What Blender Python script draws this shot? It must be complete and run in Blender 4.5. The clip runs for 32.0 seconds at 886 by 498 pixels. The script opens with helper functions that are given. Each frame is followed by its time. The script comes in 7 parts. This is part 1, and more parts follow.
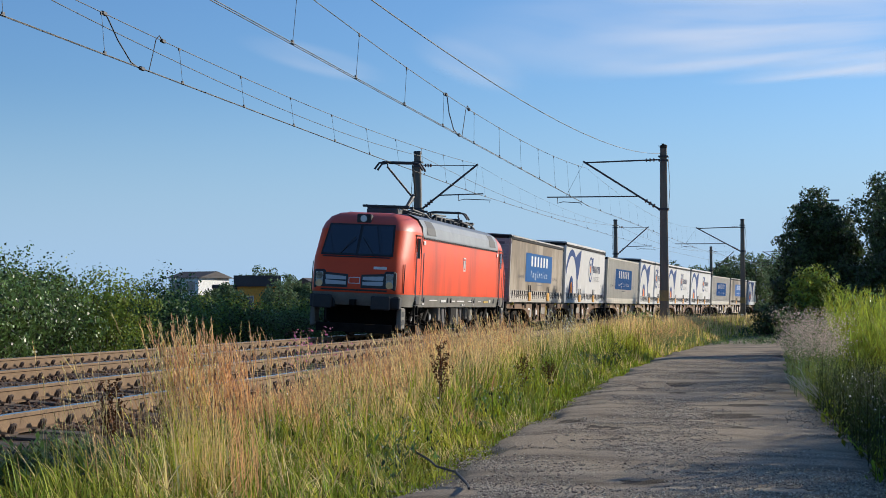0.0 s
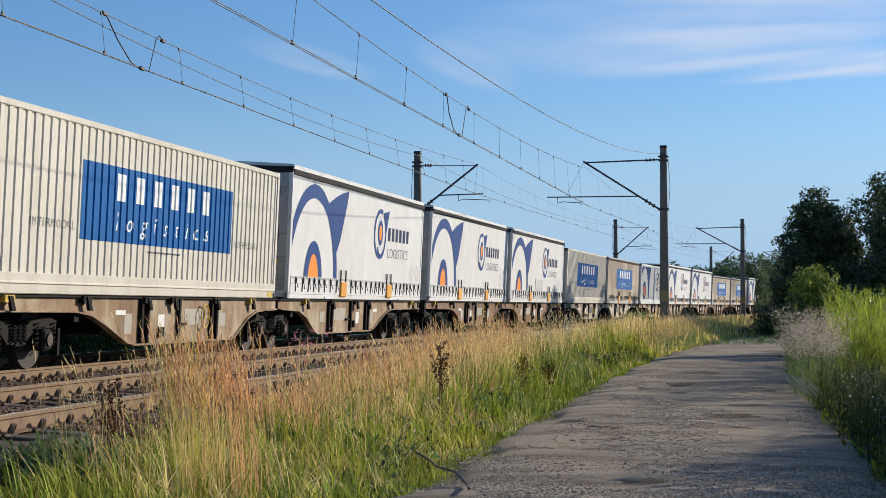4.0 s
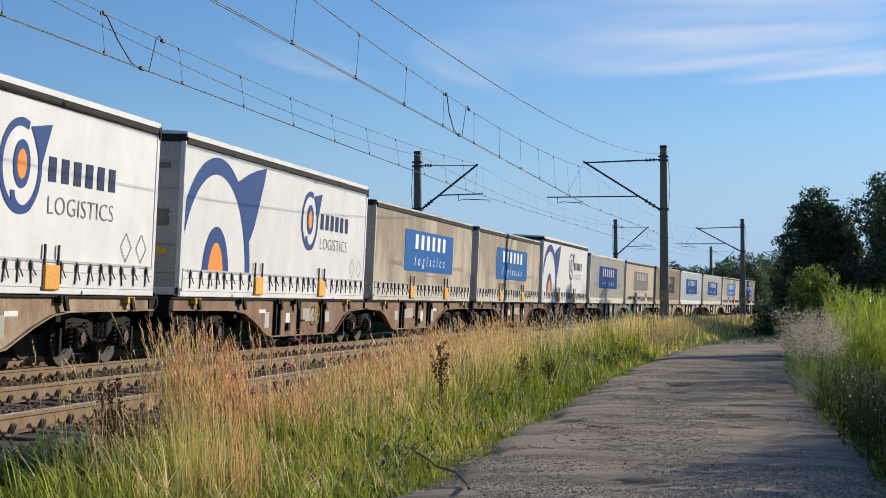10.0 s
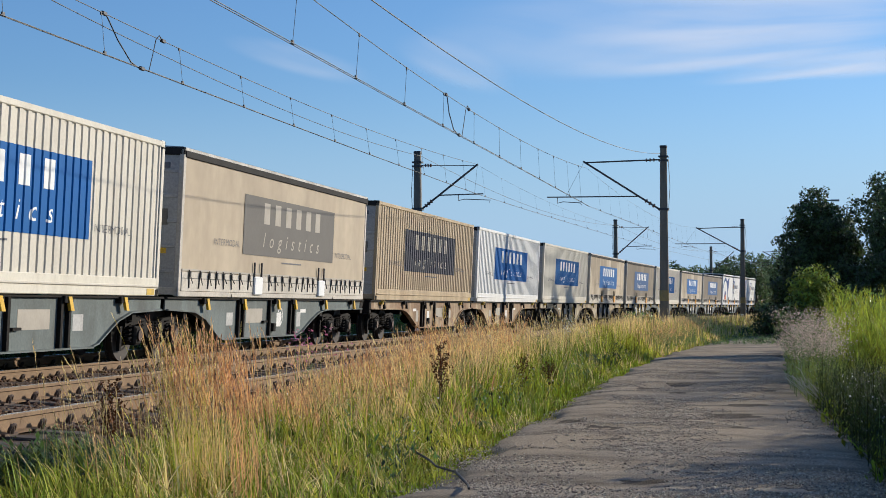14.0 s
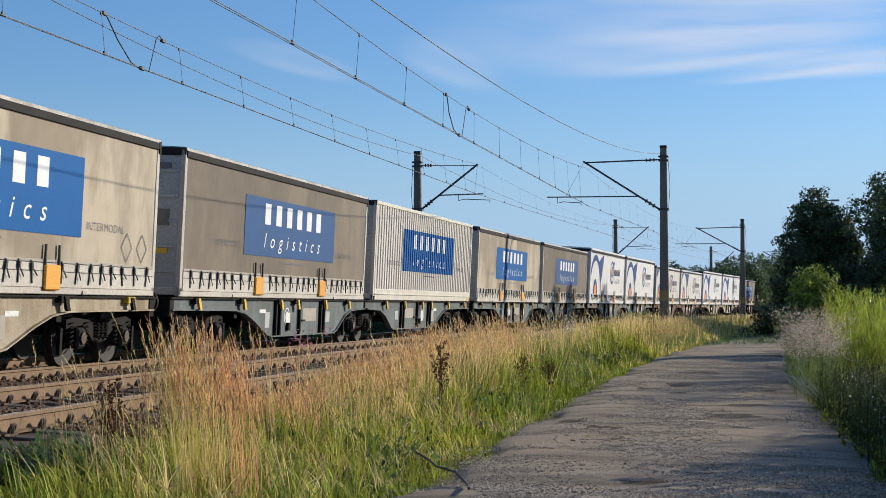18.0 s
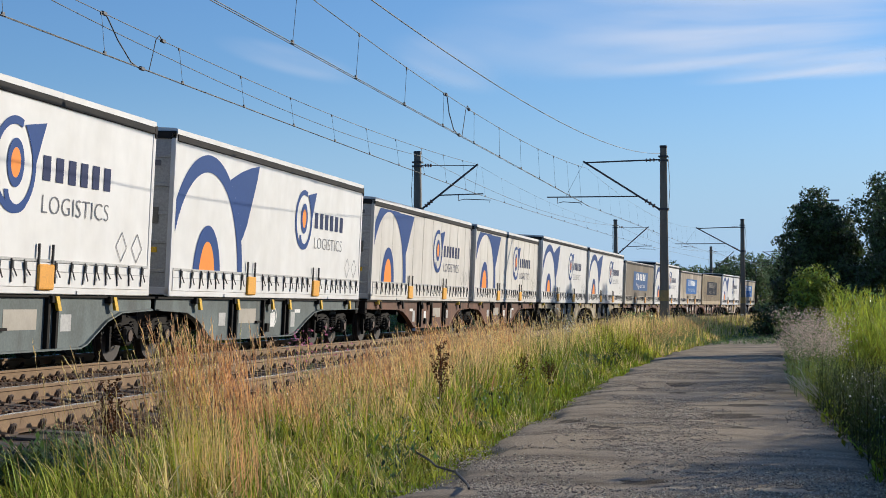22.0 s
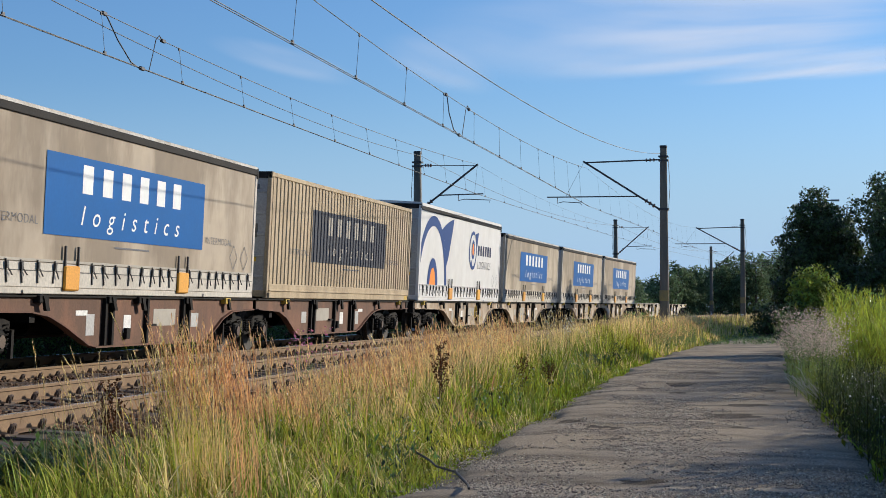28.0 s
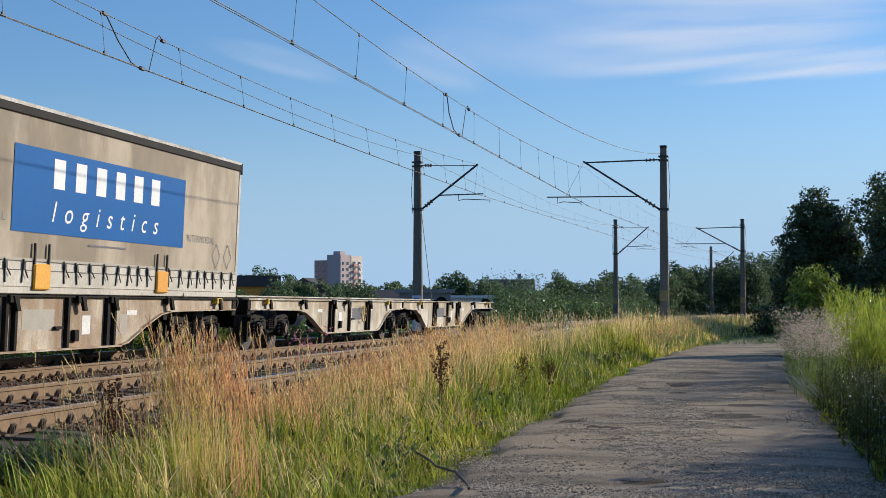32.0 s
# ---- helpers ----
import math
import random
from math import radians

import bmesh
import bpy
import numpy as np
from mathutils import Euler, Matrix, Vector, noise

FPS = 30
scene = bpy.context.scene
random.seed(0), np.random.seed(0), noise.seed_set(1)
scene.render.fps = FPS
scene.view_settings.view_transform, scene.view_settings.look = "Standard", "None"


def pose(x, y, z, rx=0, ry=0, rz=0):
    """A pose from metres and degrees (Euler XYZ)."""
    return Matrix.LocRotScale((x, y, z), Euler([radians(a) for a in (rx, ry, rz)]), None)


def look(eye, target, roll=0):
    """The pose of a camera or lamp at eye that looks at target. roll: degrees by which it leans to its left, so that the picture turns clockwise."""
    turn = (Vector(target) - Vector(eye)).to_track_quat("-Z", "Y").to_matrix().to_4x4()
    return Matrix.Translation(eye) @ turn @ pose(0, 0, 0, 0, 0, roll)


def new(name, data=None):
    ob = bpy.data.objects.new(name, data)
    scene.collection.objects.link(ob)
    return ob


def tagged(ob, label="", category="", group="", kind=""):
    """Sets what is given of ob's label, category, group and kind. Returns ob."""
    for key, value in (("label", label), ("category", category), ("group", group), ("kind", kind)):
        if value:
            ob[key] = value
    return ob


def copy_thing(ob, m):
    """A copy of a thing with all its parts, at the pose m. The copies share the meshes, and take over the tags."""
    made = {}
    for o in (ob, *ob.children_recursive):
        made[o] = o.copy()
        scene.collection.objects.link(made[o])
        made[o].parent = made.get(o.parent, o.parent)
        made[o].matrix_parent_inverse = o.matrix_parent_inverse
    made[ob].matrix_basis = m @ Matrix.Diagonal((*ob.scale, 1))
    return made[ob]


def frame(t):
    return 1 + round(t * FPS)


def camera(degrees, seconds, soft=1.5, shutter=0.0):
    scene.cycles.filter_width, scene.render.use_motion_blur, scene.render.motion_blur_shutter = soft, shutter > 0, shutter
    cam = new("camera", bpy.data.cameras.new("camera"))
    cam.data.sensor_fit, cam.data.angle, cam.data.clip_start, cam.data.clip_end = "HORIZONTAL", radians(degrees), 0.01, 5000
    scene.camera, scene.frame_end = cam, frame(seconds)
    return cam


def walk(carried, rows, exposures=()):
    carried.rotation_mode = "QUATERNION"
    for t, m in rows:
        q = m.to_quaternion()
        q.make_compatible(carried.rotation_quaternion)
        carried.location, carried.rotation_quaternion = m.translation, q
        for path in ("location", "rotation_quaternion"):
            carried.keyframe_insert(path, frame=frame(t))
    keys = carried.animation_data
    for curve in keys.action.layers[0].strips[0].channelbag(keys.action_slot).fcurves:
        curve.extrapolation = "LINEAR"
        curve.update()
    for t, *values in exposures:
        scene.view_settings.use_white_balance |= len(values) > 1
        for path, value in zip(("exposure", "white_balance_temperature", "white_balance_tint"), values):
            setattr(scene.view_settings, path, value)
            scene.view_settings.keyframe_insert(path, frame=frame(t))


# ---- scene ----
# ------------------------------------------------------------------ camera
EYE = (0.0, 0.0, 0.902)
YAW, PITCH, ROLL = 0.16665, 0.0363, 0.125
AIM = (EYE[0] - math.sin(YAW) * math.cos(PITCH), EYE[1] + math.cos(YAW) * math.cos(PITCH), EYE[2] + math.sin(PITCH))
cam = camera(30.858, 32.0, soft=0.8)
VIEW = look(EYE, AIM, -ROLL)
walk(cam, [(0.0, VIEW), (32.0, VIEW)], exposures=[(0.0, 0.10, 5950, 10), (32.0, 0.10, 5950, 10)])

# ------------------------------------------------------------------ light
SUN_TO = Vector((0.72, 0.62, 0.315)).normalized()
SUN_ELEV = math.asin(SUN_TO.z)
SUN_AZ = math.atan2(SUN_TO.x, SUN_TO.y)
world = bpy.data.worlds.new("sky")
scene.world = world
world.use_nodes = True
wn = world.node_tree
wn.nodes.clear()
w_out = wn.nodes.new("ShaderNodeOutputWorld")
w_bg = wn.nodes.new("ShaderNodeBackground")
w_sky = wn.nodes.new("ShaderNodeTexSky")
w_sky.sky_type = "NISHITA"
w_sky.sun_disc = False
w_sky.sun_elevation = SUN_ELEV
w_sky.sun_rotation = SUN_AZ
w_sky.altitude = 0
w_sky.air_density = 1.1
w_sky.dust_density = 0.3
w_sky.ozone_density = 7.0
w_bg.inputs["Strength"].default_value = 0.125
w_tint = wn.nodes.new("ShaderNodeMix")
w_tint.data_type, w_tint.blend_type = "RGBA", "MULTIPLY"
w_tint.inputs[0].default_value = 1.0
w_tint.inputs[7].default_value = (1.10, 0.985, 0.945, 1)
wn.links.new(w_sky.outputs[0], w_tint.inputs[6])
wn.links.new(w_tint.outputs[2], w_bg.inputs["Color"])
wn.links.new(w_bg.outputs[0], w_out.inputs["Surface"])
sun = new("sun", bpy.data.lights.new("sun", "SUN"))
sun.data.energy = 5.0
sun.data.angle = radians(0.5)
sun.data.color = (1.0, 0.87, 0.67)
sun.matrix_world = look((60, -10, 60), Vector((60, -10, 60)) - SUN_TO)


# ------------------------------------------------------------------ materials
def surface(name, base, other=None, rough=0.6, metal=0.0, scale=2.0, fine=40.0, mix=0.5, bump=0.15, stretch=(1, 1, 1),
            spread=0.0, streak=None, island=False, spec=0.5, sub=0.0, contrast=(0.35, 0.68), bumpdist=0.01, grain=0.18):
    """A painted, weathered or natural surface: two tones laid by a broad and a fine noise, a fine relief, and a shift from piece to piece."""
    m = bpy.data.materials.new(name)
    m.use_nodes = True
    t = m.node_tree
    n, l = t.nodes, t.links
    bs = n["Principled BSDF"]
    other = other or tuple(c * 0.7 for c in base)
    co = n.new("ShaderNodeTexCoord")
    mp = n.new("ShaderNodeMapping")
    mp.inputs["Scale"].default_value = stretch
    l.new(co.outputs["Object"], mp.inputs["Vector"])
    a = n.new("ShaderNodeTexNoise")
    a.inputs["Scale"].default_value = scale
    a.inputs["Detail"].default_value = 6
    a.inputs["Roughness"].default_value = 0.62
    b = n.new("ShaderNodeTexNoise")
    b.inputs["Scale"].default_value = fine
    b.inputs["Detail"].default_value = 3
    l.new(mp.outputs[0], a.inputs["Vector"])
    l.new(co.outputs["Object"], b.inputs["Vector"])
    r = n.new("ShaderNodeMapRange")
    r.inputs["From Min"].default_value, r.inputs["From Max"].default_value = contrast
    r.inputs["To Max"].default_value = mix
    l.new(a.outputs["Fac"], r.inputs["Value"])
    c1 = n.new("ShaderNodeMix")
    c1.data_type = "RGBA"
    c1.inputs[6].default_value = (*base, 1)
    c1.inputs[7].default_value = (*other, 1)
    l.new(r.outputs[0], c1.inputs[0])
    col = c1.outputs[2]
    if streak:
        s_map = n.new("ShaderNodeMapping")
        s_map.inputs["Scale"].default_value = streak[1]
        l.new(co.outputs["Object"], s_map.inputs["Vector"])
        s_no = n.new("ShaderNodeTexNoise")
        s_no.inputs["Scale"].default_value = 1.0
        s_no.inputs["Detail"].default_value = 5
        l.new(s_map.outputs[0], s_no.inputs["Vector"])
        s_r = n.new("ShaderNodeMapRange")
        s_r.inputs["From Min"].default_value, s_r.inputs["From Max"].default_value = 0.45, 0.75
        s_r.inputs["To Max"].default_value = streak[2]
        l.new(s_no.outputs["Fac"], s_r.inputs["Value"])
        c2 = n.new("ShaderNodeMix")
        c2.data_type = "RGBA"
        c2.inputs[7].default_value = (*streak[0], 1)
        l.new(s_r.outputs[0], c2.inputs[0])
        l.new(col, c2.inputs[6])
        col = c2.outputs[2]
    hs = n.new("ShaderNodeHueSaturation")
    l.new(col, hs.inputs["Color"])
    v = n.new("ShaderNodeMapRange")
    v.inputs["From Min"].default_value, v.inputs["From Max"].default_value = 0.25, 0.75
    v.inputs["To Min"].default_value, v.inputs["To Max"].default_value = 1 - grain, 1 + grain
    l.new(b.outputs["Fac"], v.inputs["Value"])
    val = v.outputs[0]
    if spread:
        if island:
            src = n.new("ShaderNodeNewGeometry").outputs["Random Per Island"]
        else:
            src = n.new("ShaderNodeObjectInfo").outputs["Random"]
        o = n.new("ShaderNodeMapRange")
        o.inputs["To Min"].default_value, o.inputs["To Max"].default_value = 1 - spread, 1 + spread
        l.new(src, o.inputs["Value"])
        k = n.new("ShaderNodeMath")
        k.operation = "MULTIPLY"
        l.new(val, k.inputs[0])
        l.new(o.outputs[0], k.inputs[1])
        val = k.outputs[0]
        h = n.new("ShaderNodeMapRange")
        h.inputs["To Min"].default_value, h.inputs["To Max"].default_value = 0.5 - 0.02 * min(1, spread * 3), 0.5 + 0.02 * min(1, spread * 3)
        l.new(src, h.inputs["Value"])
        l.new(h.outputs[0], hs.inputs["Hue"])
    l.new(val, hs.inputs["Value"])
    l.new(hs.outputs[0], bs.inputs["Base Color"])
    bs.inputs["Roughness"].default_value = rough
    bs.inputs["Metallic"].default_value = metal
    bs.inputs["Specular IOR Level"].default_value = spec
    if sub:
        bs.inputs["Transmission Weight"].default_value = 0.0
        tr = n.new("ShaderNodeBsdfTranslucent")
        l.new(hs.outputs[0], tr.inputs["Color"])
        mx = n.new("ShaderNodeMixShader")
        mx.inputs[0].default_value = sub
        l.new(bs.outputs[0], mx.inputs[1])
        l.new(tr.outputs[0], mx.inputs[2])
        l.new(mx.outputs[0], n["Material Output"].inputs["Surface"])
    if bump:
        bp = n.new("ShaderNodeBump")
        bp.inputs["Strength"].default_value = bump
        bp.inputs["Distance"].default_value = bumpdist
        ad = n.new("ShaderNodeMath")
        l.new(a.outputs["Fac"], ad.inputs[0])
        l.new(b.outputs["Fac"], ad.inputs[1])
        l.new(ad.outputs[0], bp.inputs["Height"])
        l.new(bp.outputs[0], bs.inputs["Normal"])
    return m


def glass(name, tint, rough=0.05):
    m = bpy.data.materials.new(name)
    m.use_nodes = True
    bs = m.node_tree.nodes["Principled BSDF"]
    bs.inputs["Base Color"].default_value = (*tint, 1)
    bs.inputs["Roughness"].default_value = rough
    bs.inputs["Specular IOR Level"].default_value = 0.9
    bs.inputs["Coat Weight"].default_value = 0.6
    return m


ASPHALT = surface("worn_asphalt", (0.40, 0.315, 0.212), (0.145, 0.114, 0.080), 0.92, grain=0.55, scale=1.1, fine=55, mix=0.95, bump=0.9, stretch=(0.4, 1.2, 1), streak=((0.50, 0.41, 0.30), (0.6, 1.3, 1), 0.75), bumpdist=0.02, contrast=(0.44, 0.62), spec=0.15)
POTHOLE = surface("crumbled_dark_asphalt", (0.095, 0.074, 0.052), (0.20, 0.16, 0.115), 0.95, scale=7, fine=60, mix=0.8, bump=1.0, bumpdist=0.03, spec=0.1, grain=0.4)
GRAVEL = surface("pale_grit", (0.50, 0.425, 0.33), (0.20, 0.162, 0.12), 0.95, scale=30, fine=80, mix=0.8, spread=0.5, island=True, bump=0)
SOIL = surface("verge_soil", (0.055, 0.052, 0.022), (0.075, 0.058, 0.032), 0.95, scale=0.6, fine=14, mix=0.9, bump=0.6)
BALLAST = surface("ballast_bed", (0.12, 0.073, 0.042), (0.055, 0.034, 0.022), 0.95, scale=12, fine=45, mix=0.9, bump=0.9, bumpdist=0.03)
STONE = surface("ballast_stone", (0.21, 0.128, 0.075), (0.095, 0.058, 0.036), 0.9, scale=9, fine=60, mix=0.8, spread=0.45, island=True, bump=0.2, spec=0.15)
RUST = surface("rusty_rail", (0.215, 0.135, 0.068), (0.15, 0.088, 0.043), 0.8, scale=3, fine=60, mix=0.8, bump=0.2)
RAILTOP = surface("worn_rail_steel", (0.62, 0.58, 0.53), (0.46, 0.41, 0.36), 0.22, 0.9, scale=1.2, fine=60, mix=0.6, bump=0.02)
SLEEPER = surface("tarred_timber", (0.10, 0.075, 0.055), (0.055, 0.042, 0.033), 0.9, scale=2, fine=30, mix=0.8, stretch=(1, 8, 4), spread=0.2, bump=0.6)
CLIP = surface("rusty_clip", (0.09, 0.06, 0.045), None, 0.7, 0.4, scale=8, fine=60, spread=0.2)
CONCRETE = surface("weathered_concrete", (0.205, 0.175, 0.135), (0.13, 0.112, 0.085), 0.85, scale=1.5, fine=45, mix=0.8, stretch=(2, 2, 0.3), spread=0.06, bump=0.35)
IRON = surface("dark_painted_iron", (0.055, 0.055, 0.06), (0.11, 0.085, 0.065), 0.6, 0.3, scale=4, fine=40, mix=0.4)
PORCELAIN = surface("brown_porcelain", (0.12, 0.055, 0.03), None, 0.25, scale=6, fine=30)
WIRE = surface("tarnished_wire", (0.045, 0.04, 0.037), (0.035, 0.037, 0.033), 0.6, 0.1, scale=2, fine=20, bump=0)


# ------------------------------------------------------------------ mesh helpers
def part(name, bm, material, parent=None, label="", smooth=False):
    me = bpy.data.meshes.new(name)
    bm.normal_update()
    bm.to_mesh(me)
    bm.free()
    for m in (material if isinstance(material, (list, tuple)) else [material]):
        me.materials.append(m)
    if smooth:
        me.shade_smooth()
    ob = new(name, me)
    if parent:
        ob.parent = parent
    if label:
        tagged(ob, label)
    return ob


def raw(name, verts, faces, material, parent=None, label="", smooth=False):
    me = bpy.data.meshes.new(name)
    me.from_pydata([tuple(v) for v in verts], [], [tuple(f) for f in faces])
    me.materials.append(material)
    if smooth:
        me.shade_smooth()
    ob = new(name, me)
    if parent:
        ob.parent = parent
    if label:
        tagged(ob, label)
    return ob


def bulk(name, verts, quads, material, parent=None):
    """A large mesh of quads from arrays."""
    me = bpy.data.meshes.new(name)
    nq = len(quads)
    me.vertices.add(len(verts))
    me.vertices.foreach_set("co", np.asarray(verts, np.float32).ravel())
    me.loops.add(nq * 4)
    me.loops.foreach_set("vertex_index", np.asarray(quads, np.int32).ravel())
    me.polygons.add(nq)
    me.polygons.foreach_set("loop_start", np.arange(0, nq * 4, 4, dtype=np.int32))
    me.update(calc_edges=True)
    for m in (material if isinstance(material, (list, tuple)) else [material]):
        me.materials.append(m)
    ob = new(name, me)
    if parent:
        ob.parent = parent
    return ob


def box(bm, x0, x1, y0, y1, z0, z1, bevel=0.0):
    v = [bm.verts.new(p) for p in ((x0, y0, z0), (x1, y0, z0), (x1, y1, z0), (x0, y1, z0), (x0, y0, z1), (x1, y0, z1), (x1, y1, z1), (x0, y1, z1))]
    f = [bm.faces.new([v[i] for i in q]) for q in ((3, 2, 1, 0), (4, 5, 6, 7), (0, 1, 5, 4), (1, 2, 6, 5), (2, 3, 7, 6), (3, 0, 4, 7))]
    if bevel:
        es = list({e for q in f for e in q.edges})
        bmesh.ops.bevel(bm, geom=es, offset=bevel, segments=1, affect="EDGES")
    return bm


def rod(bm, p0, p1, r, n=8, r1=None):
    p0, p1 = Vector(p0), Vector(p1)
    r1 = r if r1 is None else r1
    d = (p1 - p0).normalized()
    a = d.orthogonal().normalized()
    b = d.cross(a)
    rings = []
    for p, q in ((p0, r), (p1, r1)):
        rings.append([bm.verts.new(p + (a * math.cos(k) + b * math.sin(k)) * q) for k in (2 * math.pi * i / n for i in range(n))])
    for i in range(n):
        j = (i + 1) % n
        bm.faces.new((rings[0][i], rings[0][j], rings[1][j], rings[1][i]))
    bm.faces.new(rings[0][::-1])
    bm.faces.new(rings[1])
    return bm


def tube(bm, pts, r, n=6):
    """One round bar bent through the given points."""
    pts = [Vector(p) for p in pts]
    side, rings = None, []
    for i, p in enumerate(pts):
        d = (pts[min(i + 1, len(pts) - 1)] - pts[max(i - 1, 0)]).normalized()
        side = d.orthogonal().normalized() if side is None else (side - d * side.dot(d)).normalized()
        up = d.cross(side)
        rings.append([bm.verts.new(p + (side * math.cos(k) + up * math.sin(k)) * r) for k in (2 * math.pi * j / n for j in range(n))])
    for a, b in zip(rings[:-1], rings[1:]):
        for j in range(n):
            bm.faces.new((a[j], a[(j + 1) % n], b[(j + 1) % n], b[j]))
    bm.faces.new(rings[0][::-1])
    bm.faces.new(rings[-1])
    return bm


def prism(bm, pts, x0, x1):
    """Extrudes an outline of (y, z) from x0 to x1."""
    a = [bm.verts.new((x0, y, z)) for y, z in pts]
    b = [bm.verts.new((x1, y, z)) for y, z in pts]
    n = len(pts)
    for i in range(n):
        j = (i + 1) % n
        bm.faces.new((a[i], a[j], b[j], b[i]))
    bm.faces.new(a[::-1])
    bm.faces.new(b)
    bmesh.ops.recalc_face_normals(bm, faces=bm.faces)
    return bm


def B(*args, **kw):
    return box(bmesh.new(), *args, **kw)


def R(*args, **kw):
    return rod(bmesh.new(), *args, **kw)


def empty(name, label, category, group="", kind=""):
    ob = new(name)
    return tagged(ob, label, category, group, kind)


# ------------------------------------------------------------------ the line of the railway
K0, K1 = 0.000895822, -1.23641e-6
CANT = 0.047544
D1, D2 = 7.0055, 4.30034
_S = np.arange(-700.0, 1000.5, 0.5)
_K = np.where(_S < 0, 0.0, np.clip(K0 + K1 * _S, 0, None))
_T = np.concatenate([[0], np.cumsum((_K[1:] + _K[:-1]) * 0.25)])
_X = np.concatenate([[0], np.cumsum(np.sin((_T[1:] + _T[:-1]) / 2) * 0.5)])
_Y = np.concatenate([[0], np.cumsum(np.cos((_T[1:] + _T[:-1]) / 2) * 0.5)])
_i0 = int(np.argmin(abs(_S)))
_X, _Y = _X - _X[_i0], _Y - _Y[_i0]


def line_at(s, lateral):
    """x, y and heading at the station s, so far to the right of the base line."""
    t = np.interp(s, _S, _T)
    return np.interp(s, _S, _X) + lateral * np.cos(t), np.interp(s, _S, _Y) - lateral * np.sin(t), t


def on_track(track, s, off=0.0, h=0.0):
    """A point in the canted frame of a track: off to the right of its centre line, h over its rails."""
    c = CANT
    lat = -D1 - (D2 if track == 2 else 0) + off * math.cos(c) + h * math.sin(c)
    z = -off * math.sin(c) + h * math.cos(c) + (0.0218 if track == 2 else 0)
    x, y, t = line_at(s, lat)
    return float(x), float(y), z


def beside(track, s, off, z=0.0):
    lat = -D1 - (D2 if track == 2 else 0) + off
    x, y, t = line_at(s, lat)
    return float(x), float(y), z


def ride(s, length, h=0.0):
    """The pose of a vehicle on the far track whose middle is at s."""
    a, b = Vector(on_track(2, s - length * 0.36, 0, h)), Vector(on_track(2, s + length * 0.36, 0, h))
    d = b - a
    m = Matrix.Rotation(math.atan2(-d.x, d.y), 4, "Z") @ Matrix.Rotation(CANT, 4, "Y")
    return Matrix.Translation((a + b) / 2) @ m


# ------------------------------------------------------------------ ground, road, track bed
ROAD_Z = -0.65


def station(x, y):
    """Nearest station and lateral of plan points."""
    s = np.clip(y, -700, 950).astype(float)
    for _ in range(4):
        t = np.interp(s, _S, _T)
        s = s + (x - np.interp(s, _S, _X)) * np.sin(t) + (y - np.interp(s, _S, _Y)) * np.cos(t)
    t = np.interp(s, _S, _T)
    return s, (x - np.interp(s, _S, _X)) * np.cos(t) - (y - np.interp(s, _S, _Y)) * np.sin(t)


def ground_z(x, y):
    x, y = np.asarray(x, float), np.asarray(y, float)
    s, lat = station(x, y)
    z = np.full(np.shape(x), ROAD_Z - 0.012)
    bank = np.interp(lat, [-40, -17, -15.2, -13.6, -5.0, -4.2, -3.0], [-0.9, -0.75, -0.55, -0.32, -0.32, -0.42, ROAD_Z])
    z = np.where(lat < -3.0, bank - 0.012, z)
    roll = 0.05 * np.sin(x * 0.9 + 1.3 * np.sin(y * 0.21)) * np.sin(y * 0.37)
    off_road = (np.interp(abs(x - road_mid(y)), [2.0, 2.8], [0, 1]) * np.where((lat > -15) & (lat < -4.6), 0, 1))
    return z + roll * off_road


def road_mid(y):
    return np.interp(y, [-200, 15, 30, 41, 52, 62, 75, 100, 140], [-0.45, -0.45, -0.28, 0.0, 0.5, 1.3, 2.6, 6.0, 13.0])


def sheet(name, xs, ys, zf, material):
    gx, gy = np.meshgrid(xs, ys)
    v = np.stack([gx, gy, zf(gx, gy)], -1).reshape(-1, 3)
    nx, ny = len(xs), len(ys)
    i = (np.arange(ny - 1)[:, None] * nx + np.arange(nx - 1)[None, :]).ravel()
    q = np.stack([i, i + 1, i + nx + 1, i + nx], -1)
    return bulk(name, v, q, material)


xs = np.concatenate([[-3000, -1500, -700, -350, -180, -100, -70], np.arange(-50, 30, 0.8), [32, 36, 45, 60, 90, 150, 300, 700, 1500, 3000]])
ys = np.concatenate([[-900, -300, -100, -30], np.arange(-6, 130, 1.1), np.arange(132, 260, 8), [300, 380, 500, 700, 1000, 1600, 2600, 4500]])
ground = tagged(sheet("ground", xs, ys, ground_z, SOIL), "earthen ground sloping from the track bed to the lane", "ground", kind="structure")
ground.data.shade_smooth()

ry = np.concatenate([np.arange(-30, 8, 2.0), np.arange(8, 72, 0.30), np.arange(72, 120, 2.0)])
rows_v, rows_q = [], []


# worn holes in the lane: place, half width, half length, depth
POTHOLES = [(-0.58, 13.67, 0.22, 0.22, 0.045), (0.60, 13.25, 0.20, 0.20, 0.04), (-0.17, 14.68, 0.26, 0.20, 0.035), (-1.36, 19.81, 0.30, 0.35, 0.04), (-1.20, 18.12, 0.34, 0.22, 0.035),
            (-1.87, 20.83, 0.26, 0.35, 0.04), (-1.19, 29.6, 0.34, 0.6, 0.04), (-0.61, 31.4, 0.30, 0.6, 0.04), (-0.60, 27.9, 0.18, 0.4, 0.03), (0.98, 28.9, 0.22, 0.45, 0.035), (0.48, 20.1, 0.4, 0.3, 0.03), (0.2, 22.0, 0.5, 0.5, 0.025), (-0.2, 36.5, 0.6, 0.9, 0.03), (0.6, 24.5, 0.5, 0.4, 0.025)]


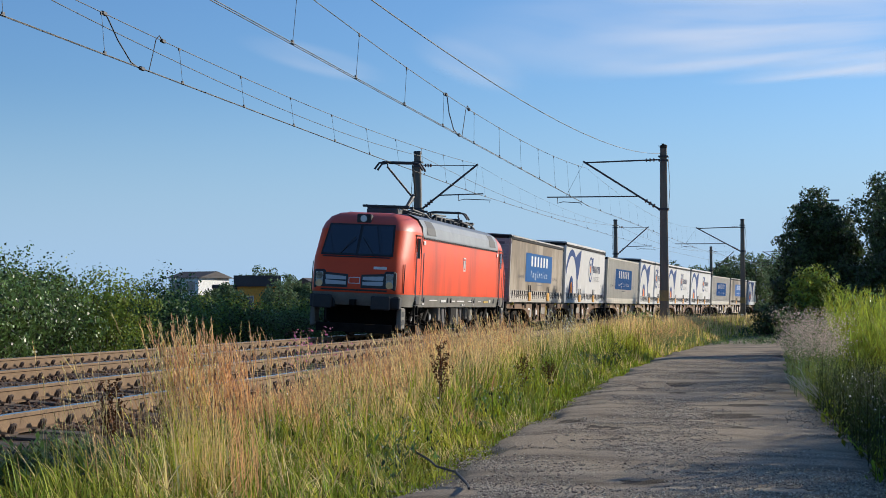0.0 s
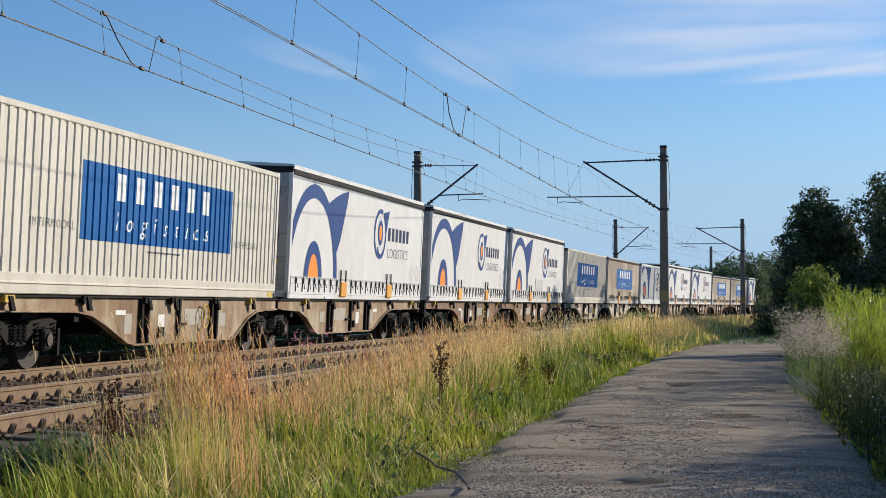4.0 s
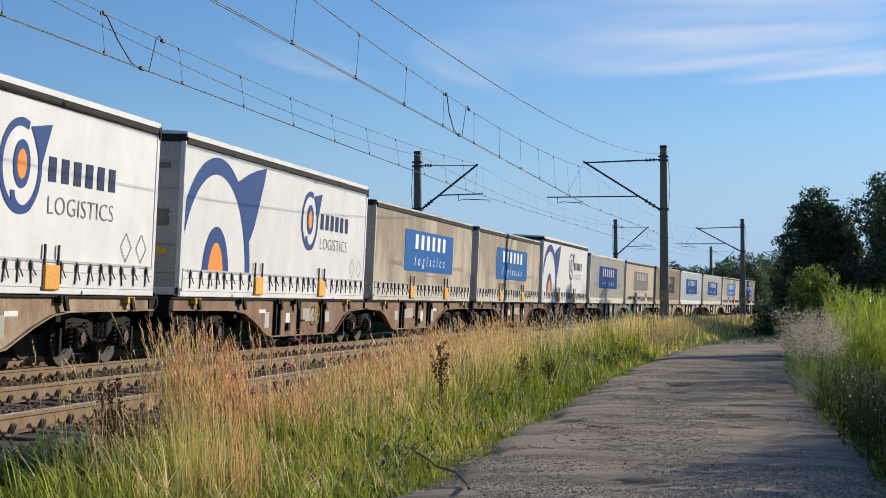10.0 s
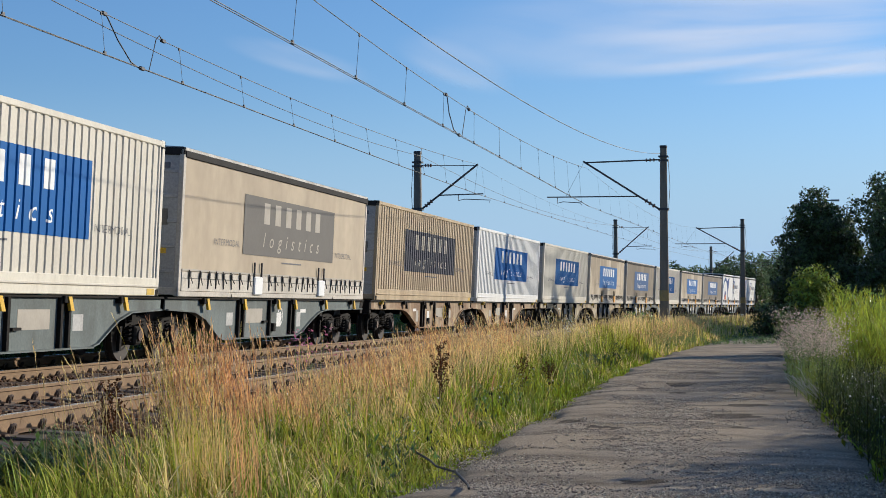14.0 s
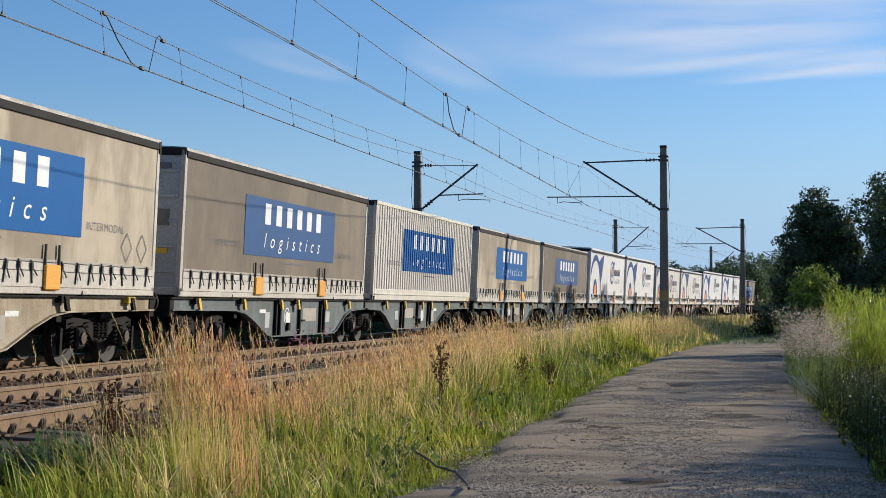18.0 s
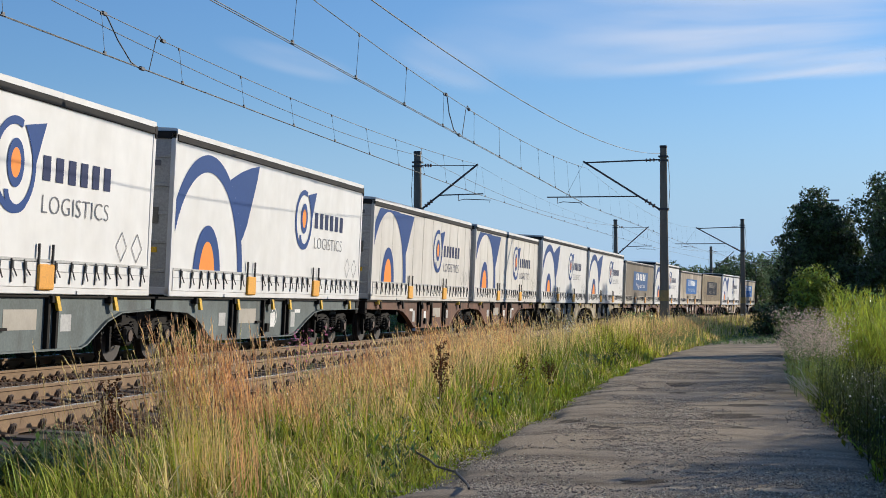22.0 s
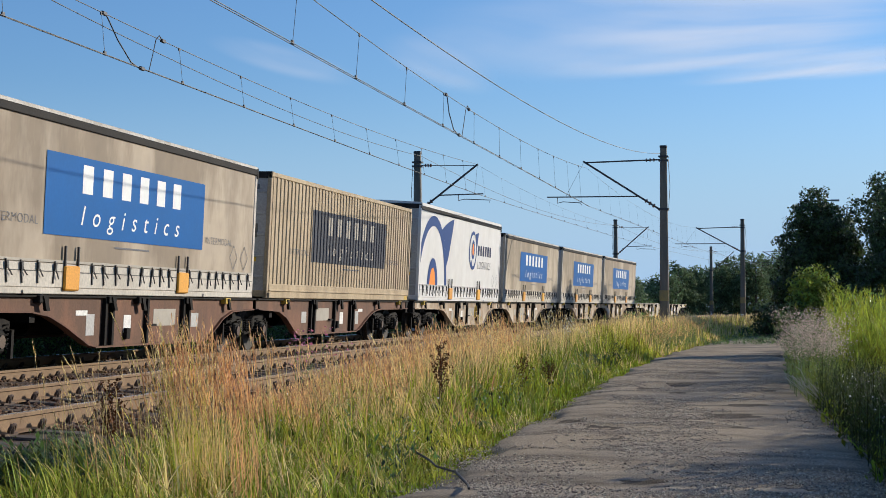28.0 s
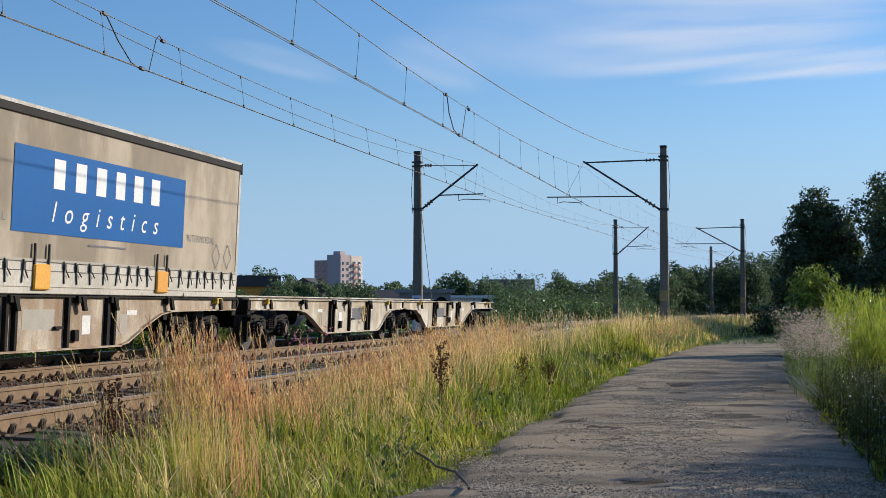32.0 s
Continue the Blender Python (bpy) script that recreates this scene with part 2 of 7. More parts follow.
def road_top(x, y, edge):
    """Height of the lane: worn, dented and potholed, sinking to its edges."""
    dip = 0.010 * noise.noise((x * 0.8, y * 0.55, 0)) + 0.009 * noise.noise((x * 2.7, y * 2.2, 4)) + 0.007 * noise.noise((x * 6, y * 5, 7))
    hole = max(0, noise.noise((x * 0.6 + 9, y * 0.55, 2)) - 0.30) * 0.22
    for hx, hy, rx, ry_, deep in POTHOLES:
        q = ((x - hx) / rx) ** 2 + ((y - hy) / ry_) ** 2
        if q < 6:
            hole += deep * math.exp(-q * 1.2)
    return ROAD_Z + 0.035 + min(0.05, edge * 0.08) + dip - hole


def grit_z(x, y, lat):
    e = np.clip(1.95 - abs(x - road_mid(y)), 0, 2)
    return np.array([road_top(float(a), float(b), float(c)) for a, b, c in zip(x, y, e)]) + 0.002


rng = np.random.default_rng(3)
NR = 28
for k, yv in enumerate(ry):
    wob = 0.10 * math.sin(yv * 0.9) + 0.08 * math.sin(yv * 2.3 + 1) + rng.normal(0, 0.035)
    wob2 = 0.10 * math.sin(yv * 0.7 + 2) + 0.07 * math.sin(yv * 2.9) + rng.normal(0, 0.035)
    c = float(road_mid(yv))
    for u in np.linspace(0, 1, NR):
        xv = c - 1.98 + wob + u * (3.96 - wob + wob2)
        edge = min(u, 1 - u) * 3.96
        rows_v.append((xv, yv, road_top(xv, yv, edge) - (0.05 if edge == 0 else 0)))
for k in range(len(ry) - 1):
    for u in range(NR - 1):
        a = k * NR + u
        rows_q.append((a, a + 1, a + NR + 1, a + NR))
road = bulk("road", np.array(rows_v), np.array(rows_q), ASPHALT)
road.data.shade_smooth()
tagged(road, "worn patched grey asphalt lane with potholes and gravelly edges", "road", kind="structure")

for hx, hy, rx, ry_, deep in POTHOLES:
    ph_v, ph_q, rings, spokes = [], [], (0.0, 0.35, 0.7, 1.0), 18
    for k, r in enumerate(rings):
        for j in range(spokes):
            a = 2 * math.pi * j / spokes
            wob = 1 + 0.55 * noise.noise((math.cos(a) * 1.6 + hx * 5, math.sin(a) * 1.6 + hy * 5, 1.0)) + 0.35 * noise.noise((math.cos(a) * 4 + hx, math.sin(a) * 4 + hy, 3.0))
            x, y = hx + rx * 0.95 * r * wob * math.cos(a), hy + ry_ * 0.95 * r * wob * math.sin(a)
            ph_v.append((x, y, road_top(x, y, 1.95 - abs(x - float(road_mid(y)))) + (0.007 if r < 1 else -0.004)))
    for k in range(len(rings) - 1):
        for j in range(spokes):
            ph_q.append((k * spokes + j, k * spokes + (j + 1) % spokes, (k + 1) * spokes + (j + 1) % spokes, (k + 1) * spokes + j))
    bulk("pothole", np.array(ph_v), np.array(ph_q), POTHOLE, road).data.shade_smooth()

# ballast shoulders and the two tracks
bed_v, bed_q = [], []
bs_ = np.arange(-20, 330, 0.6)
prof = [(-15.6, -0.62), (-14.2, -0.34), (-13.4, -0.16), (-12.6, -0.10), (-11.3, -0.17), (-10.1, -0.18), (-9.1, -0.19), (-8.2, -0.16), (-7.0, -0.19), (-5.9, -0.24), (-5.35, -0.27), (-4.7, -0.46), (-4.2, -0.60)]
for k, sv in enumerate(bs_):
    for lat, z in prof:
        x, y, t = line_at(sv, lat)
        bed_v.append((x, y, z + rng.normal(0, 0.022)))
n_p = len(prof)
for k in range(len(bs_) - 1):
    for u in range(n_p - 1):
        a = k * n_p + u
        bed_q.append((a, a + 1, a + n_p + 1, a + n_p))
bed = bulk("ballast", np.array(bed_v), np.array(bed_q), BALLAST)
tagged(bed, "brown rust-stained crushed stone ballast under two tracks", "ballast", kind="structure")


def stones(name, count, s0, s1, lat0, lat1, zf, size, material, label, seed, patchy=False):
    """Loose stones: squashed, skewed octahedra joined into one piece."""
    g = np.random.default_rng(seed)
    s = s0 + (s1 - s0) * g.random(count) ** 1.9
    lat = g.uniform(lat0, lat1, count)
    x, y, t = line_at(s, lat)
    if patchy:
        keep = np.array([noise.noise((a * 0.8, b * 0.6, 5)) for a, b in zip(x, y)]) > g.uniform(-0.35, 0.35, count)
        s, lat, x, y = s[keep], lat[keep], x[keep], y[keep]
        count = len(s)
    z = zf(x, y, lat)
    r = g.uniform(*size, count)
    base = np.array([(1, 0, 0), (0, 1, 0), (-1, 0, 0), (0, -1, 0), (0, 0, 0.8), (0, 0, -0.8)], float)
    v = base[None] * g.uniform(0.55, 1.2, (count, 6, 1)) * r[:, None, None]
    a = g.uniform(0, 6.28, count)
    ca, sa = np.cos(a)[:, None], np.sin(a)[:, None]
    v = np.stack([v[..., 0] * ca - v[..., 1] * sa, v[..., 0] * sa + v[..., 1] * ca, v[..., 2] + 0.3 * v[..., 0]], -1)
    v += np.stack([x, y, z], -1)[:, None]
    q = np.array([(0, 1, 4, 4), (1, 2, 4, 4), (2, 3, 4, 4), (3, 0, 4, 4), (1, 0, 5, 5), (2, 1, 5, 5), (3, 2, 5, 5), (0, 3, 5, 5)])[:, :3]
    f = (np.arange(count)[:, None, None] * 6 + q[None]).reshape(-1, 3)
    me = bpy.data.meshes.new(name)
    me.vertices.add(count * 6)
    me.vertices.foreach_set("co", v.astype(np.float32).ravel())
    me.loops.add(len(f) * 3)
    me.loops.foreach_set("vertex_index", f.astype(np.int32).ravel())
    me.polygons.add(len(f))
    me.polygons.foreach_set("loop_start", np.arange(0, len(f) * 3, 3, dtype=np.int32))
    me.update(calc_edges=True)
    me.materials.append(material)
    return tagged(new(name, me), label, "stones", kind="stuff")


bed_l, bed_h = np.array([p[0] for p in prof]), np.array([p[1] for p in prof])
stones("ballast_stones", 30000, 14, 90, -13.6, -4.6, lambda x, y, lat: np.interp(lat, bed_l, bed_h) + 0.012, (0.02, 0.045), STONE, "loose brown ballast stones between the rails", 5)
stones("road_grit", 85000, 11, 48, -2.55, 1.62, grit_z, (0.004, 0.017), GRAVEL, "pale loose grit on the lane", 6, True)
stones("edge_grit", 6000, 13, 34, -2.75, -1.95, grit_z, (0.004, 0.014), GRAVEL, "pale gravel gathered along the lane's edge", 7, True)

RAIL = [(-0.0675, -0.172), (0.0675, -0.172), (0.0675, -0.160), (0.012, -0.145), (0.010, -0.045), (0.036, -0.035), (0.036, -0.008), (0.028, 0.0), (-0.028, 0.0), (-0.036, -0.008), (-0.036, -0.035), (-0.010, -0.045), (-0.012, -0.145), (-0.0675, -0.160)]


def build_track(track, label):
    tr = empty("railway_track", label, "railway track", kind="structure")
    st = np.concatenate([np.arange(-20, 120, 1.5), np.arange(120, 400, 4.0)])
    for side in (-1, 1):
        vs, fs, n = [], [], len(RAIL)
        for sv in st:
            for o, h in RAIL:
                vs.append(on_track(track, sv, side * 0.7525 + o, h))
        for k in range(len(st) - 1):
            for i in range(n):
                j = (i + 1) % n
                fs.append((k * n + i, k * n + j, (k + 1) * n + j, (k + 1) * n + i))
        ob = raw("rail", vs, fs, RUST, tr, "rust-brown rail with a worn bright head")
        ob.data.materials.append(RAILTOP)
        for p in ob.data.polygons:
            if p.index % n == 7:
                p.material_index = 1
    sl = B(-1.28, 1.28, -0.13, 0.13, -0.33, -0.175, bevel=0.015)
    first = part("sleeper", sl, SLEEPER, tr)
    me = first.data
    pl = B(-0.10, 0.10, -0.13, 0.13, -0.178, -0.155)
    clip = part("rail_clip", pl, CLIP, tr, "rusty base plate with coiled spring clips")
    bm = bmesh.new()
    bm.from_mesh(clip.data)
    for sx in (-1, 1):
        rod(bm, (sx * 0.10, 0, -0.16), (sx * 0.10, 0, -0.075), 0.022, 6)
        ring = [(sx * (0.10 + 0.02 * math.sin(k * 0.63)), 0.046 * math.cos(k * 0.63), -0.115 + 0.040 * math.sin(k * 0.63)) for k in range(11)]
        tube(bm, ring, 0.017, 5)
    bm.to_mesh(clip.data)
    bm.free()
    count = 0
    for k in range(150):
        sv = 12.0 + k * 0.62
        x, y, t = line_at(sv, -D1 - (D2 if track == 2 else 0))
        m = Matrix.Translation((float(x), float(y), 0.0218 if track == 2 else 0)) @ Matrix.Rotation(-float(t), 4, "Z") @ Matrix.Rotation(CANT, 4, "Y")
        ob = first if k == 0 else new("sleeper", me)
        ob.parent = tr
        ob.matrix_basis = m @ Matrix.Rotation(0.01 * math.sin(k * 7.1), 4, "Z")
        for side in (-1, 1):
            if k > 70 and side == -1:
                continue
            cl = clip if count == 0 else new("rail_clip", clip.data)
            cl.parent = tr
            cl.matrix_basis = m @ Matrix.Translation((side * 0.7525, 0, 0))
            count += 1
    return tr


build_track(1, "empty near railway track with rusty rails on dark sleepers")
build_track(2, "railway track under the train with rusty rails on dark sleepers")
# ------------------------------------------------------------------ masts and overhead wires
SIGN = surface("white_enamel", (0.7, 0.72, 0.74), (0.5, 0.52, 0.55), 0.4, scale=8, fine=30, mix=0.4, bump=0.05)
BLUE_SIGN = surface("blue_enamel", (0.05, 0.16, 0.45), None, 0.4, scale=8, fine=30, mix=0.3, bump=0.05)
FADED = surface("faded_ochre_paint", (0.36, 0.27, 0.10), (0.25, 0.2, 0.12), 0.8, scale=6, fine=30, mix=0.6)


def build_mast(track, s, off, tall, label, sign=False):
    """A tapered concrete mast with a hinged steel bracket over its track; off: right of the track's centre."""
    side = 1 if off > 0 else -1
    x, y, t = line_at(s, -D1 - (D2 if track == 2 else 0) + off)
    g = -0.75
    mast = empty("overhead_line_mast", label, "mast", "masts along the line")
    mast.matrix_basis = Matrix.Translation((float(x), float(y), g)) @ Matrix.Rotation(-float(t), 4, "Z")
    H = tall - g
    bm = bmesh.new()
    prev = None
    for z, w, d in ((-0.4, 0.21, 0.18), (H - 0.02, 0.135, 0.12), (H, 0.12, 0.105)):
        ring = [bm.verts.new((sx * w, sy * d, z)) for sx, sy in ((-1, -0.7), (-0.7, -1), (0.7, -1), (1, -0.7), (1, 0.7), (0.7, 1), (-0.7, 1), (-1, 0.7))]
        if prev:
            for i in range(8):
                bm.faces.new((prev[i], prev[(i + 1) % 8], ring[(i + 1) % 8], ring[i]))
        prev = ring
    bm.faces.new(prev)
    part("pole", bm, CONCRETE, mast)
    part("cap", B(-0.15, 0.15, -0.14, 0.14, H - 0.06, H + 0.05, bevel=0.02), IRON, mast, "dark steel cap")
    for zz in (H - 0.45, H - 0.62):
        part("clamp", B(-0.21, 0.21, -0.19, 0.19, zz, zz + 0.06), IRON, mast, "dark steel clamp band")
    lo = 5.05 - g
    part("clamp", B(-0.22, 0.22, -0.18, 0.18, lo - 0.05, lo + 0.05), IRON, mast, "dark steel clamp band")
    tipx = -off - 0.42
    top = H - 0.55
    tip_z = top - 0.06
    dirx = -side
    br = bmesh.new()
    tube(br, [(dirx * 0.16, 0, top), (tipx, 0, tip_z)], 0.032 if side > 0 else 0.015, 8)
    part("top_tube", br, IRON, mast, "dark steel top tube of the bracket")
    bm = R((dirx * 0.18, 0, lo), (tipx + dirx * 0.12, 0, tip_z + 0.06), 0.042, 8)
    part("stay_tube", bm, IRON, mast, "dark steel diagonal bracket tube")
    for f in (0.07, 0.12, 0.17):
        a = Vector((dirx * 0.18, 0, lo)).lerp(Vector((tipx, 0, tip_z)), f)
        d = (Vector((tipx, 0, tip_z)) - Vector((dirx * 0.18, 0, lo))).normalized()
        part("insulator", R(a, a + d * 0.06, 0.085, 10), PORCELAIN, mast, "brown ribbed porcelain insulator")
        b = Vector((dirx * 0.16, 0, top)).lerp(Vector((tipx, 0, tip_z)), f)
        part("insulator", R(b, b + Vector((dirx * 0.05, 0, 0)), 0.075, 10), PORCELAIN, mast, "brown ribbed porcelain insulator")
    zc = 5.62 - g
    f = (zc - lo) / (tip_z - lo)
    reach = tipx + dirx * (1.7 if side > 0 else 0.35)
    start = dirx * 0.18 + (tipx - dirx * 0.18) * f
    part("registration_tube", R((start, 0, zc), (reach, 0, zc + 0.03), 0.026, 8), IRON, mast, "thin steel registration tube")
    hx = (reach - dirx * 0.45) if side > 0 else (start + dirx * 0.85)
    bm = tube(bmesh.new(), [(hx, 0, zc + 0.02), (hx, 0, zc - 0.24), (hx - dirx * 0.25 * side, 0, zc - 0.18), (tipx - 0.25 * side + (0.4 if side < 0 else 0), 0, zc - 0.24), (tipx - 0.2 * side + (0.4 if side < 0 else 0), 0, zc - 0.34)], 0.017, 6)
    part("steady_arm", bm, IRON, mast, "bent steel steady arm")
    part("hanger", R((tipx + dirx * 0.1, 0, tip_z), (start + (reach - start) * 0.8, 0, zc), 0.006, 4), WIRE, mast)
    bm = tube(bmesh.new(), [(0.2 * -dirx, -0.02, H - 0.5), (0.27 * -dirx, -0.02, H - 1.7), (0.21 * -dirx, -0.02, H - 2.6)], 0.012, 5)
    part("earth_wire", bm, WIRE, mast)
    if sign:
        part("number_plate", B(-0.19, 0.19, -0.235, -0.215, 1.55, 2.15, bevel=0.008), SIGN, mast, "white and blue enamel distance plate")
        part("marking", B(-0.09, 0.09, -0.242, -0.236, 1.62, 1.82), BLUE_SIGN, mast, "blue plain mark on the plate")
        part("marking", B(-0.11, 0.11, -0.242, -0.236, 1.92, 2.06), BLUE_SIGN, mast, "blue plain mark on the plate")
        part("stay_wire", R((0.12, 0, H - 2.2), (0.75, 0.3, 0.0), 0.014, 5), WIRE, mast, "thin stay wire to the ground")
        part("base_band", B(-0.2, 0.2, -0.205, -0.2, 0.5, 1.5), SIGN, mast, "pale worn paint")
    else:
        part("paint_band", B(-0.195, 0.195, -0.178, -0.168, 1.9, 2.35), FADED, mast, "faded ochre painted band")
        for k, (px, pz, w, h) in enumerate(((-0.1, 0.55, 0.06, 0.3), (0.02, 0.75, 0.08, 0.22), (-0.05, 1.0, 0.1, 0.1), (0.08, 0.45, 0.05, 0.18))):
            part("paint_scrawl", B(px - w, px + w, -0.188, -0.18, pz, pz + h), SIGN, mast, "pale scrawled paint")
    return mast


for sv in (5.0, 68.6, 121.65, 176.0):
    build_mast(1, sv, 2.9, 7.72 if sv < 100 else 7.4, "weathered concrete mast beside the near track with a steel bracket")
for sv in (6.5, 65.85, 125.0, 183.7):
    build_mast(2, sv, -2.9, 7.45 if sv < 100 else 7.7, "weathered concrete mast beyond the far track with a steel bracket", sign=(60 < sv < 70))


def hung(a, b, sag, n=24):
    a, b = Vector(a), Vector(b)
    out = []
    for i in range(n + 1):
        u = i / n
        p = a.lerp(b, u)
        p.z -= sag * 4 * u * (1 - u)
        out.append(p)
    return out


def build_wires(track, stations, contact, messenger, feeder, phase, step, near_feeder):
    """Contact wires, messenger wire, droppers and feeder between the masts of one track.
    contact, messenger, feeder: offset and height at the near and at the far mast of the first span, and the sag."""
    line = empty("overhead_line", "thin dark copper contact, messenger and feeder wires", "overhead wires")
    for k, (s0, s1) in enumerate(zip(stations[:-1], stations[1:])):
        def ends(w):
            o0, z0, o1, z1, sag = w
            if k:
                o0, z0 = o1, z1
                sag = min(sag, 0.7)
            return Vector(beside(track, s0, o0, z0)), Vector(beside(track, s1, o1, z1)), sag

        def at(w, u):
            a, b, sag = ends(w)
            q = a.lerp(b, u)
            q.z -= sag * 4 * u * (1 - u)
            return q

        gap = (-0.035, 0.035) if track == 1 else (-0.02, 0.025)
        for o in gap:
            pts = [at(contact, i / 12) + Vector((o * (1 - 0.6 * i / 12), 0, 0)) for i in range(13)]
            part("contact_wire", tube(bmesh.new(), pts, 0.0082 if k == 0 else 0.0055, 5), WIRE, line)
        part("messenger_wire", tube(bmesh.new(), [at(messenger, i / 24) for i in range(25)], 0.0088 if k == 0 else 0.005, 5), WIRE, line)
        u = phase - 4 * step
        while u < 0.99:
            m, c = at(messenger, u), at(contact, u)
            part("dropper", R(m, c, 0.005 if k == 0 else 0.0024, 4), WIRE, line)
            if k < 2:
                part("clip", B(c.x - 0.015, c.x + 0.015, c.y - 0.05, c.y + 0.05, c.z - 0.012, c.z + 0.06), IRON, line)
            if k == 0:
                part("clip", B(m.x - 0.012, m.x + 0.012, m.y - 0.04, m.y + 0.04, m.z - 0.05, m.z + 0.012), IRON, line)
            u += step
        if track == 2 or k == 0:
            part("feeder_wire", tube(bmesh.new(), [at(feeder, i / 24) for i in range(25)], 0.010, 5), WIRE, line)
        if k == 0:
            u0, uc, u1, fall = near_feeder
            m, c, q = at(messenger, u0), at(contact, uc), at(messenger, u1)
            jump = [m, m.lerp(c, 0.06) + Vector((0, 0.05, 0)), m.lerp(c, 0.35) + Vector((0, fall, -0.12)), m.lerp(c, 0.7) + Vector((0, fall, -0.18)), m.lerp(c, 0.92) + Vector((0, 0, -0.07)), c]
            part("jumper_cable", tube(bmesh.new(), jump, 0.013, 6), WIRE, line, "slack jumper cable")
            d = at(contact, uc + 0.006)
            jump = [d, d.lerp(q, 0.3) + Vector((0, -0.05, 0.10)), d.lerp(q, 0.65) + Vector((0, -0.12, 0.22)), d.lerp(q, 0.88) + Vector((0, -0.12, 0.16)), q]
            part("jumper_cable", tube(bmesh.new(), jump, 0.010, 6), WIRE, line, "slack jumper cable")
            for e in (m, c, q):
                part("clamp", B(e.x - 0.03, e.x + 0.03, e.y - 0.10, e.y + 0.10, e.z - 0.035, e.z + 0.035, bevel=0.01), IRON, line, "dark cable clamp")


build_wires(1, (5.0, 68.6, 121.65, 176.0, 232.0), (-0.40, 5.17, -0.28, 5.22, 0.0), (-0.22, 6.86, -0.40, 6.88, 0.89), (1.38, 5.56, 2.75, 7.435, 1.07), 0.315, 0.0638, (0.5103, 0.538, 0.5581, -0.25))
build_wires(2, (6.5, 65.85, 125.0, 183.7, 243.0), (-0.33, 5.55, -0.27, 5.62, 0.05), (-0.36, 6.91, -0.41, 6.92, 0.66), (-1.01, 7.62, -2.75, 7.30, 0.87), 0.287, 0.0665, (0.3554, 0.3831, 0.4045, 0.0))
# ------------------------------------------------------------------ the train
RED = surface("traffic_red_paint", (0.90, 0.092, 0.020), (0.80, 0.072, 0.017), 0.5, scale=0.7, fine=60, mix=0.5, bump=0.02, grain=0.04, spec=0.25, streak=((0.16, 0.05, 0.04), (0.0, 0.75, 0.22), 0.5))
ROOF_RED = surface("bleached_red_paint", (0.62, 0.10, 0.06), (0.5, 0.08, 0.05), 0.45, scale=1.5, fine=40, mix=0.5, bump=0.03)
SKIRT = surface("dusty_grey_paint", (0.20, 0.185, 0.155), (0.125, 0.112, 0.09), 0.65, scale=1.8, fine=40, mix=0.7, bump=0.1)
ROOF_GREY = surface("grey_roof_paint", (0.23, 0.25, 0.27), (0.15, 0.16, 0.17), 0.5, scale=1.2, fine=40, mix=0.6, bump=0.05)
WINDSHIELD = glass("dark_cab_glass", (0.02, 0.03, 0.04), 0.06)
# near-black colour for the shade under the locomotive's nose
NOSE_SHADE = surface("underframe_shade", (0.009, 0.008, 0.0075), (0.016, 0.013, 0.011), 0.95, scale=5, fine=40, mix=0.6, bump=0.2, spec=0.08)
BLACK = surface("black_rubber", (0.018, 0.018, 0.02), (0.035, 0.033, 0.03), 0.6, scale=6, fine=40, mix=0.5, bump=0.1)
# grime, taken nearly black for the shade around the running gear
RUNNING = surface("grimy_shaded_running_gear", (0.0085, 0.0072, 0.0062), (0.024, 0.019, 0.0145), 0.85, 0.0, spec=0.2, scale=5, fine=50, mix=0.7, bump=0.3)
WHEEL = surface("oily_wheel_steel", (0.028, 0.022, 0.018), (0.060, 0.046, 0.036), 0.65, 0.2, scale=4, fine=30, mix=0.6)
SILVER = surface("silver_grille", (0.42, 0.43, 0.44), (0.3, 0.3, 0.31), 0.45, 0.3, scale=5, fine=40, mix=0.4)
LENS = glass("headlight_glass", (0.45, 0.47, 0.5), 0.1)
AMBER = surface("lit_lamp_cover", (0.85, 0.55, 0.25), None, 0.3, scale=5, fine=20, bump=0)
MARK = surface("white_lettering", (0.72, 0.70, 0.66), (0.5, 0.48, 0.45), 0.6, scale=6, fine=40, mix=0.5, bump=0)
CURTAIN = surface("white_tarpaulin", (0.69, 0.675, 0.65), (0.57, 0.55, 0.51), 0.5, scale=0.5, fine=2.5, mix=0.4, bump=0.12, spread=0.03, grain=0.05, streak=((0.46, 0.42, 0.36), (0.2, 1.4, 0.25), 0.28), bumpdist=0.02, spec=0.2)
CURTAIN_OLD = surface("aged_white_tarpaulin", (0.62, 0.585, 0.53), (0.53, 0.49, 0.43), 0.6, scale=0.6, fine=2.5, mix=0.4, bump=0.1, spread=0.03, grain=0.05, streak=((0.36, 0.32, 0.26), (0.2, 1.8, 0.2), 0.35), bumpdist=0.02, spec=0.2)
CURTAIN_GREY = surface("soiled_grey_tarpaulin", (0.46, 0.385, 0.285), (0.265, 0.212, 0.148), 0.65, scale=0.45, fine=3, mix=0.95, bump=0.1, spread=0.08, grain=0.08, streak=((0.17, 0.145, 0.115), (0.2, 0.9, 0.35), 0.3), bumpdist=0.02, spec=0.2, stretch=(1, 1.1, 0.45), contrast=(0.44, 0.56))
CURTAIN_DARK = surface("sooty_grey_tarpaulin", (0.205, 0.165, 0.118), (0.135, 0.108, 0.078), 0.65, scale=0.35, fine=3, mix=0.75, bump=0.1, spread=0.06, grain=0.08, streak=((0.085, 0.07, 0.052), (0.2, 0.9, 0.35), 0.35), bumpdist=0.02, spec=0.2, stretch=(1, 1.1, 0.45), contrast=(0.44, 0.56))
